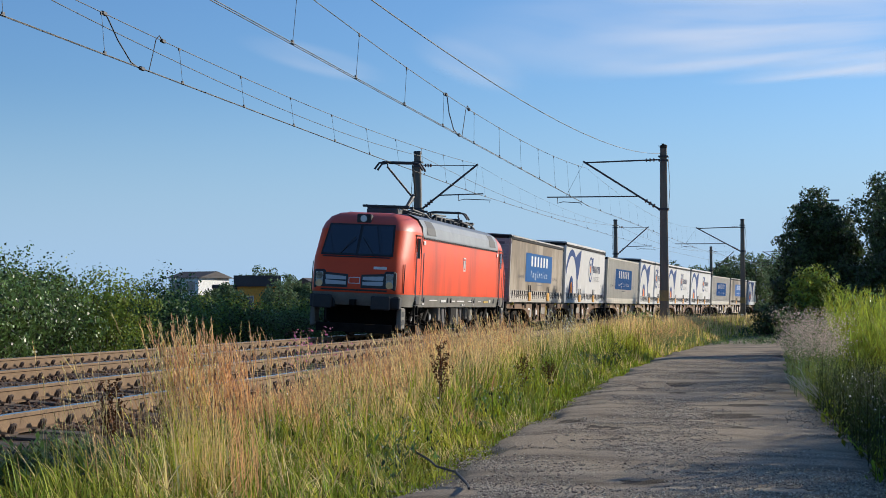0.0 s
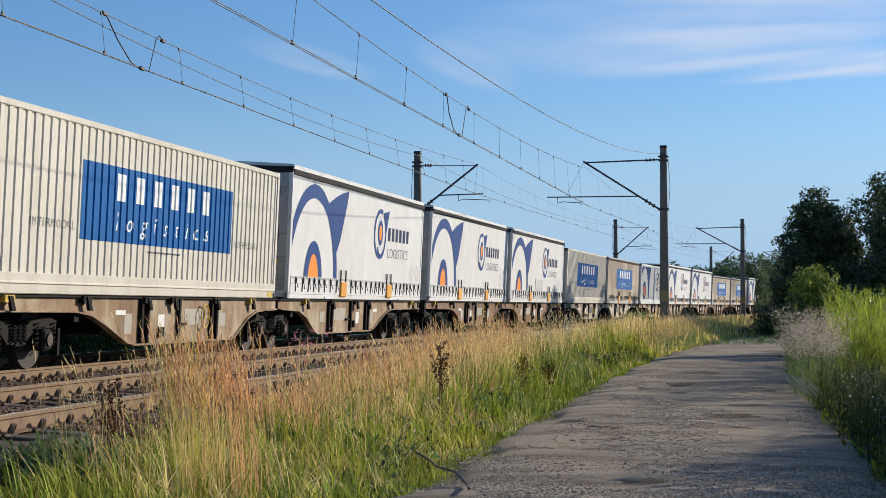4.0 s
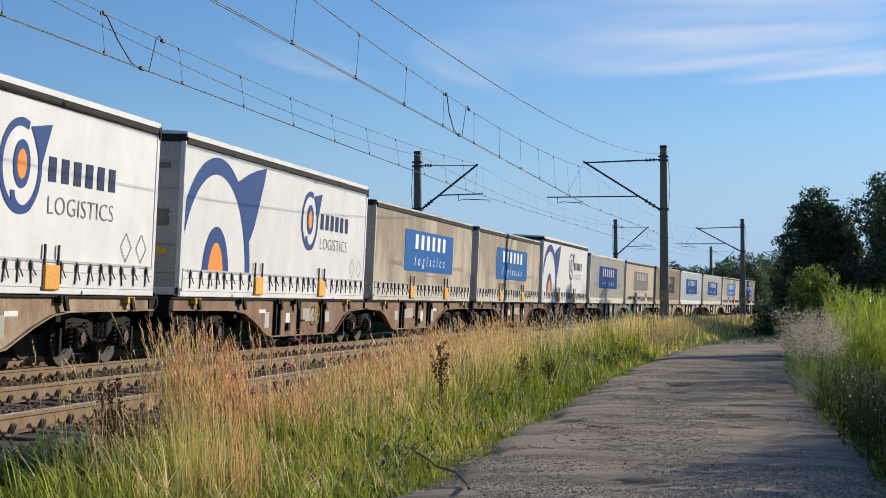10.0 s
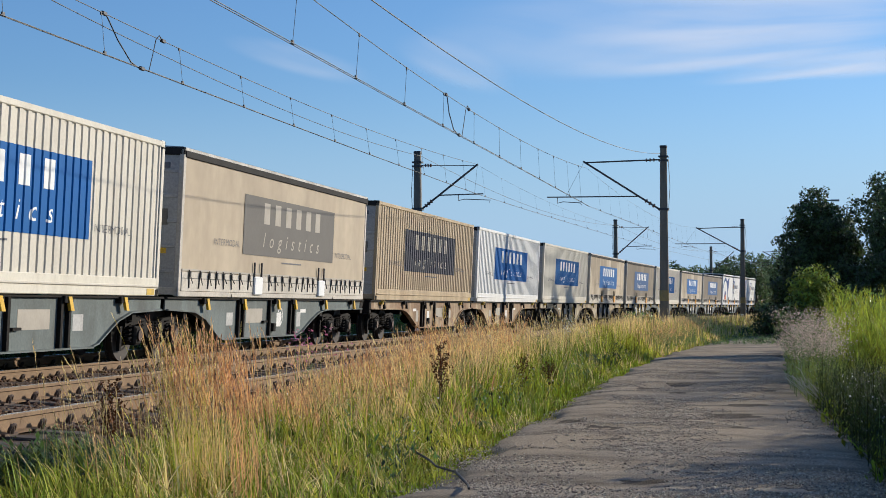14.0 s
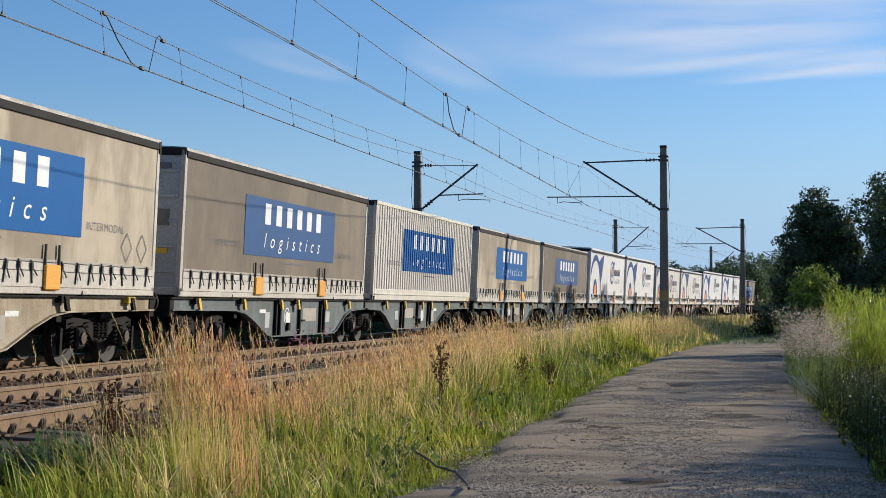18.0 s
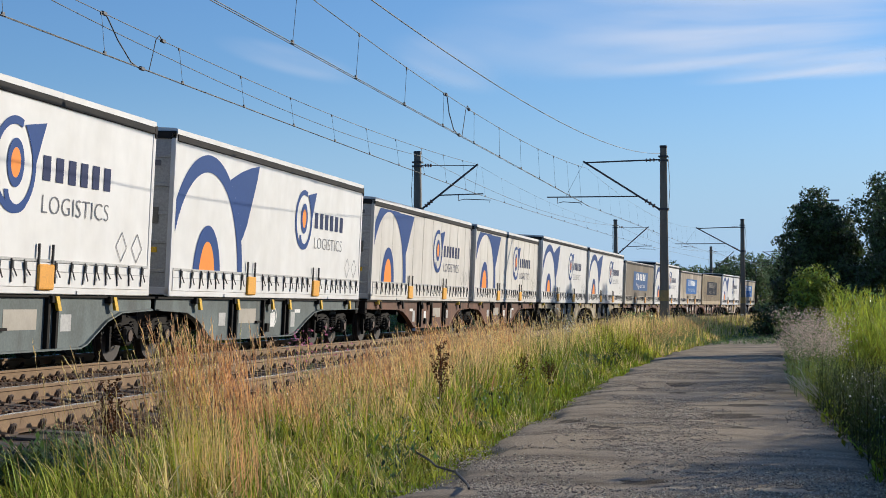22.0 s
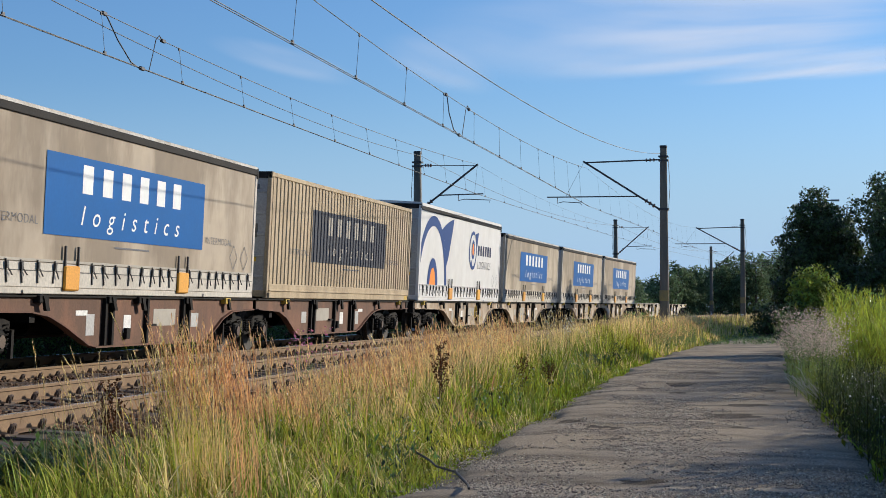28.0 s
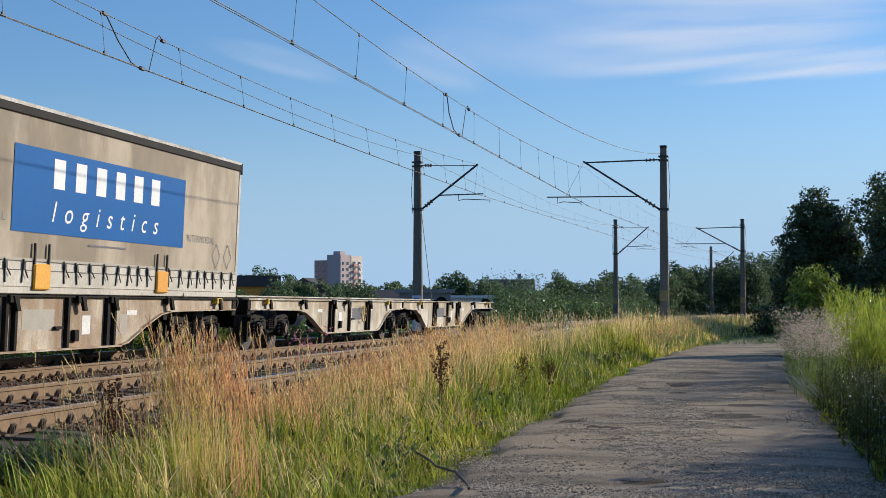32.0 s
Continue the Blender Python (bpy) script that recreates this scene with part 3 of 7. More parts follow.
CURTAIN_TAN = surface("tan_soiled_tarpaulin", (0.46, 0.38, 0.275), (0.37, 0.30, 0.215), 0.65, scale=0.4, fine=3, mix=0.6, bump=0.1, grain=0.07, streak=((0.27, 0.22, 0.16), (0.2, 1.1, 0.3), 0.35), bumpdist=0.02, spec=0.2, stretch=(1, 1.1, 0.45), contrast=(0.44, 0.56))
CORR_CREAM = surface("cream_steel_paint", (0.64, 0.595, 0.50), (0.54, 0.495, 0.405), 0.5, scale=0.8, fine=20, mix=0.5, bump=0.05, spread=0.08, grain=0.06, streak=((0.36, 0.31, 0.24), (2.0, 2.5, 0.25), 0.35), spec=0.2)
CORR_WHITE = surface("white_steel_paint", (0.74, 0.73, 0.70), (0.62, 0.6, 0.55), 0.45, scale=0.8, fine=20, mix=0.4, bump=0.04, streak=((0.45, 0.41, 0.35), (2.0, 2.5, 0.25), 0.25), spec=0.2)
CORR_TAN = surface("tan_grimy_steel_paint", (0.47, 0.37, 0.235), (0.33, 0.245, 0.15), 0.6, scale=0.8, fine=20, mix=0.65, bump=0.06, streak=((0.20, 0.145, 0.09), (2.0, 2.8, 0.3), 0.6), spec=0.2)
PANEL_BLUE = surface("blue_print", (0.008, 0.105, 0.335), (0.012, 0.09, 0.26), 0.5, scale=0.8, fine=20, mix=0.5, bump=0.05, spread=0.05, spec=0.12, grain=0.05)
PANEL_DULL = surface("grimy_blue_print", (0.035, 0.095, 0.24), (0.05, 0.09, 0.17), 0.6, scale=0.8, fine=20, mix=0.6, bump=0.05, spec=0.12, grain=0.05)
PANEL_SLATE = surface("blackened_blue_print", (0.055, 0.06, 0.075), (0.09, 0.085, 0.085), 0.65, scale=0.9, fine=20, mix=0.6, bump=0.05, spec=0.12, grain=0.05)
PANEL_GREY = surface("faded_grey_print", (0.155, 0.145, 0.13), (0.12, 0.11, 0.1), 0.65, scale=0.9, fine=20, mix=0.5, bump=0.05, spec=0.12, grain=0.05)
NAVY = surface("navy_print", (0.022, 0.058, 0.20), (0.03, 0.065, 0.18), 0.5, scale=0.9, fine=20, mix=0.4, bump=0.04, spec=0.12, grain=0.05)
INK = surface("dark_navy_lettering", (0.022, 0.03, 0.085), None, 0.5, scale=1, fine=20, mix=0.2, bump=0, spec=0.12, grain=0.05)
ORANGE = surface("orange_print", (0.82, 0.27, 0.045), (0.72, 0.25, 0.06), 0.5, scale=0.9, fine=20, mix=0.4, bump=0.04, spec=0.12, grain=0.05)
PALE_INK = surface("worn_grey_lettering", (0.16, 0.16, 0.17), None, 0.6, scale=3, fine=20, mix=0.3, bump=0, spec=0.12, grain=0.05)
WHITE_INK = surface("white_print", (0.78, 0.78, 0.76), (0.66, 0.65, 0.62), 0.5, scale=2, fine=20, mix=0.4, bump=0, spec=0.12, grain=0.05)
DULL_INK = surface("dirty_white_print", (0.42, 0.38, 0.32), (0.3, 0.27, 0.22), 0.6, scale=2, fine=20, mix=0.5, bump=0, spec=0.12, grain=0.05)
ALU = surface("scuffed_aluminium", (0.50, 0.49, 0.47), (0.36, 0.34, 0.31), 0.5, 0.35, scale=1.2, fine=25, mix=0.6, bump=0.05, stretch=(1, 0.4, 1))
DOOR_GREY = surface("grey_end_wall", (0.40, 0.40, 0.39), (0.29, 0.285, 0.27), 0.6, scale=1.0, fine=25, mix=0.6, bump=0.05)
YELLOW = surface("yellow_plastic", (0.72, 0.33, 0.015), (0.6, 0.27, 0.02), 0.5, scale=3, fine=30, mix=0.5, spread=0.08, bump=0.05)
HAZARD = surface("yellow_warning_paint", (0.62, 0.40, 0.03), (0.3, 0.2, 0.04), 0.6, scale=5, fine=30, mix=0.6, bump=0.05)
STRAP = surface("dark_strap", (0.03, 0.028, 0.03), (0.07, 0.06, 0.05), 0.6, scale=9, fine=30, bump=0)
HEM = surface("grey_webbing", (0.42, 0.41, 0.39), (0.3, 0.29, 0.27), 0.7, scale=2, fine=20, mix=0.5, bump=0)
FLAP = surface("yellow_flap_paint", (0.74, 0.44, 0.02), (0.5, 0.3, 0.03), 0.55, scale=5, fine=30, mix=0.5, bump=0.05)
SEAM = surface("welded_tarpaulin_seam", (0.56, 0.525, 0.47), (0.50, 0.46, 0.41), 0.6, scale=2, fine=20, mix=0.5, bump=0)
GUTTER = surface("dark_eaves_rail", (0.02, 0.018, 0.017), (0.04, 0.035, 0.031), 0.75, scale=2, fine=30, mix=0.5, spec=0.15)
ROOF_PALE = surface("pale_weathered_roof_edge", (0.56, 0.53, 0.48), (0.30, 0.27, 0.235), 0.7, scale=1.6, fine=14, mix=0.8, bump=0.1, spec=0.2)


def paint(name, a, b, grime, amount):
    return surface(name, a, b, 0.7, scale=0.8, fine=22, mix=1.0, bump=0.15, spread=0.05, spec=0.2, grain=0.14, contrast=(0.46, 0.57), stretch=(1, 1, 0.7), streak=(grime, (0.5, 2.6, 0.55), amount))


WAGON = {
    "brown": paint("brown_wagon_paint", (0.19, 0.102, 0.052), (0.25, 0.16, 0.095), (0.085, 0.05, 0.032), 0.6),
    "rust": paint("red_oxide_wagon_paint", (0.185, 0.088, 0.052), (0.125, 0.066, 0.042), (0.075, 0.045, 0.032), 0.6),
    "teal": paint("slate_grey_wagon_paint", (0.15, 0.175, 0.168), (0.115, 0.13, 0.124), (0.07, 0.066, 0.056), 0.5),
    "beige": paint("beige_wagon_paint", (0.44, 0.385, 0.275), (0.32, 0.255, 0.165), (0.15, 0.10, 0.06), 0.75),
    "white": paint("off_white_wagon_paint", (0.60, 0.555, 0.465), (0.44, 0.365, 0.265), (0.20, 0.115, 0.06), 0.75),
    "tan": paint("tan_wagon_paint", (0.40, 0.315, 0.21), (0.26, 0.165, 0.095), (0.12, 0.07, 0.04), 0.75),
    "ash": paint("ashen_wagon_paint", (0.52, 0.445, 0.345), (0.36, 0.265, 0.175), (0.17, 0.095, 0.05), 0.8),
}
LC, PITCHED = 13.716, 14.795
FLOOR = 1.15


# --- flat print on a side wall: points (u, v) with u from the front end and v over the rails, at x on the side
def flat(bm, pts, x):
    f = bm.faces.new([bm.verts.new((x, u - LC / 2, v - FLOOR)) for u, v in pts])
    return f


def ellipse_band(bm, x, c, ro, ri, a0=0, a1=360, n=48, umin=-9, umax=99, vmin=-9, vmax=99):
    """A band between two ellipses round c; clipped to umin.. and vmin.."""
    for i in range(n):
        a, b = radians(a0 + (a1 - a0) * i / n), radians(a0 + (a1 - a0) * (i + 1) / n)
        q = [(c[0] + r[0] * math.cos(k), c[1] + r[1] * math.sin(k)) for r, k in ((ri, a), (ro, a), (ro, b), (ri, b))]
        if ri[0] == 0:
            q = q[1:]
        q = clip(q, umin, umax, vmin, vmax)
        if len(q) > 2:
            flat(bm, q, x)
    return bm


def clip(poly, umin, umax, vmin, vmax):
    for axis, lim, keep in ((0, umin, 1), (0, umax, -1), (1, vmin, 1), (1, vmax, -1)):
        out = []
        for i, p in enumerate(poly):
            q = poly[(i + 1) % len(poly)]
            a, b = (p[axis] - lim) * keep, (q[axis] - lim) * keep
            if a >= 0:
                out.append(p)
            if a * b < 0:
                f = a / (a - b)
                out.append((p[0] + (q[0] - p[0]) * f, p[1] + (q[1] - p[1]) * f))
        poly = out
        if len(poly) < 3:
            return []
    return poly


def words(text, x, u0, u1, v0, v1, shear=0.0):
    """Lettering in the built-in font, fitted into a rectangle of a side wall."""
    cu = bpy.data.curves.new("lettering", "FONT")
    cu.body = text
    cu.shear = shear
    cu.resolution_u = 3
    cu.offset = 0.0 if shear else -0.014
    cu.space_character = 2.0 if shear else 1.06
    tmp = new("lettering", cu)
    bpy.context.view_layer.update()
    me = bpy.data.meshes.new_from_object(tmp.evaluated_get(bpy.context.evaluated_depsgraph_get()))
    bpy.data.objects.remove(tmp)
    bpy.data.curves.remove(cu)
    bm = bmesh.new()
    bm.from_mesh(me)
    bpy.data.meshes.remove(me)
    xs_ = [v.co.x for v in bm.verts]
    ys_ = [v.co.y for v in bm.verts]
    for v in bm.verts:
        a = (v.co.x - min(xs_)) / (max(xs_) - min(xs_))
        b = (v.co.y - min(ys_)) / (max(ys_) - min(ys_))
        v.co = (x, u0 + (u1 - u0) * a - LC / 2, v0 + (v1 - v0) * b - FLOOR)
    return bm


def blocks(thing, ink, fold, x, u0, u1, v0, v1, n=6, gap=0.22):
    """A row of plain upright blocks in the place of a brand name."""
    w = (u1 - u0) / (n - gap)
    for i in range(n):
        a = u0 + i * w
        bm = bmesh.new()
        flat(bm, [(a, v0), (a + w * (1 - gap), v0), (a + w * (1 - gap), v1), (a, v1)], x)
        part("printed_bar", fold(bm), ink, thing)


RIB, RIB_D = 0.278, 0.023


def rib_x(y):
    f = (y / RIB) % 1.0
    return RIB_D * (np.interp(f, [0, 0.46, 0.54, 0.92, 1.0], [0, 0, -1, -1, 0]))


def drape(bm):
    """Folds a flat print over the ribs of a corrugated wall."""
    ys_ = [v.co.y for v in bm.verts]
    lo, hi = min(ys_), max(ys_)
    k = math.floor(lo / RIB)
    while k * RIB < hi:
        for f in (0, 0.46, 0.54, 0.92):
            yv = (k + f) * RIB
            if lo < yv < hi:
                bmesh.ops.bisect_plane(bm, geom=bm.verts[:] + bm.edges[:] + bm.faces[:], plane_co=(0, yv, 0), plane_no=(0, 1, 0))
        k += 1
    for v in bm.verts:
        v.co.x += float(rib_x(v.co.y))
    return bm


def same(bm):
    return bm


def fin_shape(bm, x, left, right):
    """A fin laid in strips between its left and its right edge."""
    for i in range(len(left) - 1):
        flat(bm, [left[i], right[i], right[i + 1], left[i + 1]], x)
    return bm


def print_white(thing, x, fold=same, variant=0, vmin=1.66):
    word = "" if variant == 0 else "faded "
    c, ro, ri, vmax = (1.85, 1.5), (2.17, 2.36), (1.88, 2.03), 99
    ring_c, ring_o, ring_i = (1.9, 1.5), (0.77, 1.02), (0.44, 0.71)
    dv = 0.0
    if variant:
        c, ro, ri, vmax = (1.75, 1.6), (2.25, 2.40), (1.90, 2.04), 3.70
        ring_c, ring_o, ring_i = (1.78, 1.6), (0.74, 1.04), (0.44, 0.72)
        dv = -0.22
    if variant == 2:
        ring_c, ring_o, ring_i = (1.8, 2.07), (0.74, 0.65), (0.42, 0.36)
    big = ellipse_band(bmesh.new(), x, c, ro, ri, -10, 190, 64, umin=0.12, vmin=vmin, vmax=vmax)
    part("printed_arch", fold(big), NAVY, thing, word + "navy blue printed arch")
    arc = [(c[0] + ro[0] * math.cos(radians(a)), c[1] + ro[1] * math.sin(radians(a))) for a in (20, 28, 36, 44, 52, 60)]
    fin = bmesh.new()
    if variant == 0:
        right = [(3.98, 2.38), (4.2, 2.62), (4.42, 3.0), (4.62, 3.35), (4.76, 3.6), (4.88, 3.91)]
        fin_shape(fin, x + 0.001, arc[:5] + [(3.03, 3.48)], right)
        flat(fin, [(3.03, 3.48), (4.88, 3.91), (4.3, 3.82), (3.75, 3.70), (3.35, 3.58)], x + 0.002)
    elif variant == 1:
        fin_shape(fin, x + 0.001, arc[:4] + [(3.0, 3.5), (2.3, 3.68)], [(3.87, 2.51), (4.05, 2.72), (4.25, 2.98), (4.42, 3.2), (4.62, 3.45), (4.8, 3.67)])
    else:
        fin_shape(fin, x + 0.001, [(3.82, 1.42)] + arc[:4] + [(3.0, 3.5), (2.3, 3.70)], [(4.07, 1.42), (4.12, 2.63), (4.3, 2.85), (4.46, 3.08), (4.62, 3.3), (4.78, 3.55), (4.9, 3.72)])
    part("printed_fin", fold(fin), NAVY, thing, word + "navy blue printed fin")
    bm = ellipse_band(bmesh.new(), x, ring_c, ring_o, ring_i, 0 if variant == 2 else -10, 360 if variant == 2 else 190, 40, vmin=vmin)
    part("printed_ring", fold(bm), NAVY, thing, "navy blue printed ring")
    bm = ellipse_band(bmesh.new(), x, ring_c, ring_i, (0, 0), 0 if variant == 2 else -10, 360 if variant == 2 else 190, 32, vmin=vmin)
    part("printed_disc", fold(bm), ORANGE, thing, "orange printed disc")
    s = (8.34, 2.97 + dv)
    bm = ellipse_band(bmesh.new(), x, s, (0.69, 0.69), (0.58, 0.57), 70, 400, 48)
    ellipse_band(bm, x + 0.001, (s[0] + 0.10, s[1] - 0.36), (0.40, 0.32), (0.27, 0.20), 180, 330, 16)
    flat(bm, [(u, v + dv) for u, v in ((8.62, 3.56), (9.33, 3.66), (9.16, 3.32), (9.02, 3.02), (8.9, 3.22))], x + 0.001)
    part("printed_emblem", fold(bm), NAVY, thing, "navy blue ring emblem with a fin")
    bm = ellipse_band(bmesh.new(), x, (s[0] + 0.03, s[1] + 0.03), (0.27, 0.35), (0.155, 0.215), 0, 360, 32)
    part("printed_ring", fold(bm), NAVY, thing, "small navy blue printed ring")
    bm = ellipse_band(bmesh.new(), x, (s[0] + 0.03, s[1] + 0.03), (0.155, 0.215), (0, 0), 0, 360, 24)
    part("printed_disc", fold(bm), ORANGE, thing, "small orange printed disc")
    blocks(thing, INK, fold, x, 9.27, 11.82, 2.82 + dv, 3.19 + dv, 6, 0.42)
    part("lettering", fold(words("LOGISTICS", x, 9.29, 11.8, 2.34 + dv, 2.61 + dv)), PALE_INK if variant == 0 else INK, thing, "thin dark lettering")


def print_panel(thing, x, panel, ink, fold=same, rect=(3.56, 10.53, 2.04, 3.28)):
    u0, u1, v0, v1 = rect
    bm = bmesh.new()
    flat(bm, [(u0, v0), (u1, v0), (u1, v1), (u0, v1)], x)
    part("printed_panel", fold(bm), panel, thing, "blue printed panel")
    w, h = u1 - u0, v1 - v0
    blocks(thing, ink, fold, x + 0.003, u0 + 0.19 * w, u0 + 0.815 * w, v0 + 0.55 * h, v0 + 0.91 * h, 6, 0.50)
    part("lettering", fold(words("logistics", x + 0.003, u0 + 0.19 * w, u0 + 0.815 * w, v0 + 0.07 * h, v0 + 0.40 * h, 0.25)), ink, thing, "white slanted lettering")
    for a, b in ((u1 + 0.2, u1 + 1.75), (u0 - 1.75, u0 - 0.2)):
        part("lettering", fold(words("INTERMODAL", x, a, b, v0 + 0.13, v0 + 0.26)), PALE_INK, thing, "faint grey lettering")
    bm = bmesh.new()
    flat(bm, [(u0 + 0.39 * w, v0 - 0.13), (u0 + 0.61 * w, v0 - 0.13), (u0 + 0.61 * w, v0 - 0.10), (u0 + 0.39 * w, v0 - 0.10)], x)
    part("printed_line", fold(bm), PALE_INK, thing, "faint grey plain line")


def diamonds(thing, x, vs=1.95):
    for cu in (12.42, 13.1):
        bm = bmesh.new()
        o = [(cu, vs + 0.25), (cu + 0.25, vs), (cu, vs - 0.25), (cu - 0.25, vs)]
        i_ = [(cu, vs + 0.225), (cu + 0.225, vs), (cu, vs - 0.225), (cu - 0.225, vs)]
        for k in range(4):
            j = (k + 1) % 4
            flat(bm, [o[k], o[j], i_[j], i_[k]], x)
        part("placard_holder", bm, PALE_INK, thing, "diamond placard outline")


def end_wall(thing, yv, hgt, material, frame_m, sgn):
    """The ribbed end wall with its frame, bars and label plates."""
    W2 = 1.275
    bm = bmesh.new()
    box(bm, -W2 + 0.08, W2 - 0.08, yv - 0.03, yv + 0.03, 0.15, hgt - 0.1)
    part("end_wall", bm, material, thing, "grey end wall")
    for k in range(5 if sgn < 0 else 0):
        z = 0.42 + k * (hgt - 0.7) / 4.4
        part("end_rib", B(-W2 + 0.10, W2 - 0.10, yv + sgn * 0.03, yv + sgn * 0.055, z, z + 0.07, bevel=0.01), material, thing)
    for k, (xa, xb, za, zb) in enumerate(((0.5, 1.0, 1.3, 1.6), (0.45, 1.0, 0.78, 0.88), (0.45, 1.0, 2.35, 2.45)) if sgn < 0 else ()):
        part("data_plate", B(xa, xb, yv + sgn * 0.03, yv + sgn * 0.06, za, zb), (SKIRT, FLAP, PALE_INK)[k], thing, "small data plate")
    for sx in (-1, 1):
        part("corner_post", B(sx * W2 - 0.09 * (sx > 0), sx * W2 + 0.09 * (sx < 0), yv - 0.07, yv + 0.07, 0.0, hgt - 0.02, bevel=0.012), frame_m, thing)
    part("end_sill", B(-W2, W2, yv - 0.07, yv + 0.07, 0.02, 0.16, bevel=0.01), frame_m, thing)
    part("end_header", B(-W2, W2, yv - 0.07, yv + 0.07, hgt - 0.14, hgt, bevel=0.01), GUTTER, thing, "dark end header")


def build_curtain(kind, curtain, board_m, top_h, label):
    """A curtain-sided container on its side boards, with buckles and stake pockets."""
    th = empty("curtainside_container", label, "container", "containers on the train")
    hgt, W2, y0, y1 = top_h - FLOOR, 1.275, -LC / 2, LC / 2
    bm = bmesh.new()
    rows, cols = 7, 44
    for sx in (1, -1):
        grid = []
        for i in range(cols + 1):
            yv = y0 + 0.09 + (LC - 0.18) * i / cols
            col = []
            for k in range(rows + 1):
                zv = 0.44 + (hgt - 0.12 - 0.44) * k / rows
                b = 0.010 * noise.noise((yv * 0.9, zv * 0.8, 3.0 * sx)) * math.sin(math.pi * k / rows)
                col.append(bm.verts.new((sx * (W2 - 0.012 + b), yv, zv)))
            grid.append(col)
        for i in range(cols):
            for k in range(rows):
                q = (grid[i][k], grid[i + 1][k], grid[i + 1][k + 1], grid[i][k + 1])
                bm.faces.new(q if sx > 0 else q[::-1])
    part("side_curtain", bm, curtain, th, smooth=True)
    bm = bmesh.new()
    e = 0.06 if kind == "W" else 0.02
    prof_ = [(-W2 - 0.012, hgt - 0.05), (-W2 - 0.010, hgt + e - 0.02), (-W2 + 0.05, hgt + e), (0, hgt + e + 0.03), (W2 - 0.05, hgt + e), (W2 + 0.010, hgt + e - 0.02), (W2 + 0.012, hgt - 0.05)]
    a = [bm.verts.new((x, y0, z)) for x, z in prof_]
    b = [bm.verts.new((x, y1, z)) for x, z in prof_]
    for i in range(len(prof_)):
        j = (i + 1) % len(prof_)
        bm.faces.new((a[i], a[j], b[j], b[i]))
    bm.faces.new(a)
    bm.faces.new(b[::-1])
    bmesh.ops.recalc_face_normals(bm, faces=bm.faces)
    part("roof", bm, CURTAIN if kind == "W" else ROOF_PALE, th, "pale roof sheet" if kind == "W" else "grimy pale roof sheet")
    for sx in (-1, 1):
        part("eaves_rail", B(sx * W2 - 0.02, sx * W2 + 0.02, y0 + 0.02, y1 - 0.02, hgt - 0.175, hgt - 0.050, bevel=0.012), GUTTER, th, "dark eaves rail")
        if sx > 0:
            part("eaves_cap", prism(bmesh.new(), [(y1 - 0.10, hgt - 0.05), (y1 + 0.02, hgt - 0.02), (y1 + 0.035, hgt - 0.24), (y1 - 0.02, hgt - 0.24)], sx * W2 - 0.022, sx * W2 + 0.024), GUTTER, th, "black rubber end cap of the eaves")
        part("side_board", B(sx * (W2 - 0.006) - 0.02, sx * (W2 - 0.006) + 0.02, y0 + 0.09, y1 - 0.09, 0.10, 0.46, bevel=0.008), board_m, th, "pale side board")
        part("bottom_rail", B(sx * W2 - 0.05, sx * W2 + 0.006, y0, y1, 0.0, 0.10, bevel=0.01), board_m, th)
    for k in range(2):
        yv = y0 + 3.0 + k * (LC - 6.0)
        part("board_foot", B(W2 - 0.02, W2 + 0.028, yv - 0.07, yv + 0.07, 0.005, 0.06), board_m, th)
    part("curtain_hem", B(W2 + 0.002, W2 + 0.012, y0 + 0.1, y1 - 0.1, 0.475, 0.515), HEM if kind == "W" else DULL_INK, th, "grey hem of the curtain")
    part("tension_strap", B(W2 + 0.015, W2 + 0.021, y0 + 0.1, y1 - 0.1, 0.335, 0.347), HEM if kind == "W" else STRAP, th, "thin strap along the side board")
    bk = bmesh.new()
    box(bk, 0.018, 0.035, -0.012, 0.012, 0.16, 0.50)
    box(bk, 0.03, 0.055, -0.026, 0.026, 0.36, 0.47)
    rod(bk, (0.045, 0.01, 0.38), (0.045, 0.14, 0.25), 0.011, 5)
    first = None
    pockets = (4.55, 9.45)
    for k in range(27):
        u = 0.45 + k * (LC - 0.9) / 26
        if min(abs(u - p) for p in pockets) < 0.36:
            continue
        if first is None:
            first = part("buckle", bk, STRAP, th, "dark strap buckle")
            ob = first
        else:
            ob = new("buckle", first.data)
            ob.parent = th
            tagged(ob, "dark strap buckle")
        ob.location = (W2, u - LC / 2, 0.0)
        ob.rotation_euler = (0.22 * math.sin(k * 5.3), 0, 0)
    for p in pockets:
        yc = p - LC / 2
        part("stake_pocket", B(W2 + 0.01, W2 + 0.06, yc - 0.27, yc + 0.27, 0.06, 0.44, bevel=0.02), YELLOW if kind != "T" else WHITE_INK, th, "yellow stake pocket" if kind != "T" else "pale stake pocket")
        for o in (-0.24, 0.24):
            part("stake", B(W2 + 0.012, W2 + 0.045, yc + o - 0.022, yc + o + 0.022, 0.42, 0.74, bevel=0.006), STRAP, th, "dark upright stake")
    end_wall(th, y0 + 0.02, hgt, DOOR_GREY, board_m, -1)
    end_wall(th, y1 - 0.02, hgt, DOOR_GREY, board_m, 1)
    part("floor_deck", B(-W2 + 0.04, W2 - 0.05, y0 + 0.05, y1 - 0.05, 0.02, 0.12), RUNNING, th)
    return th


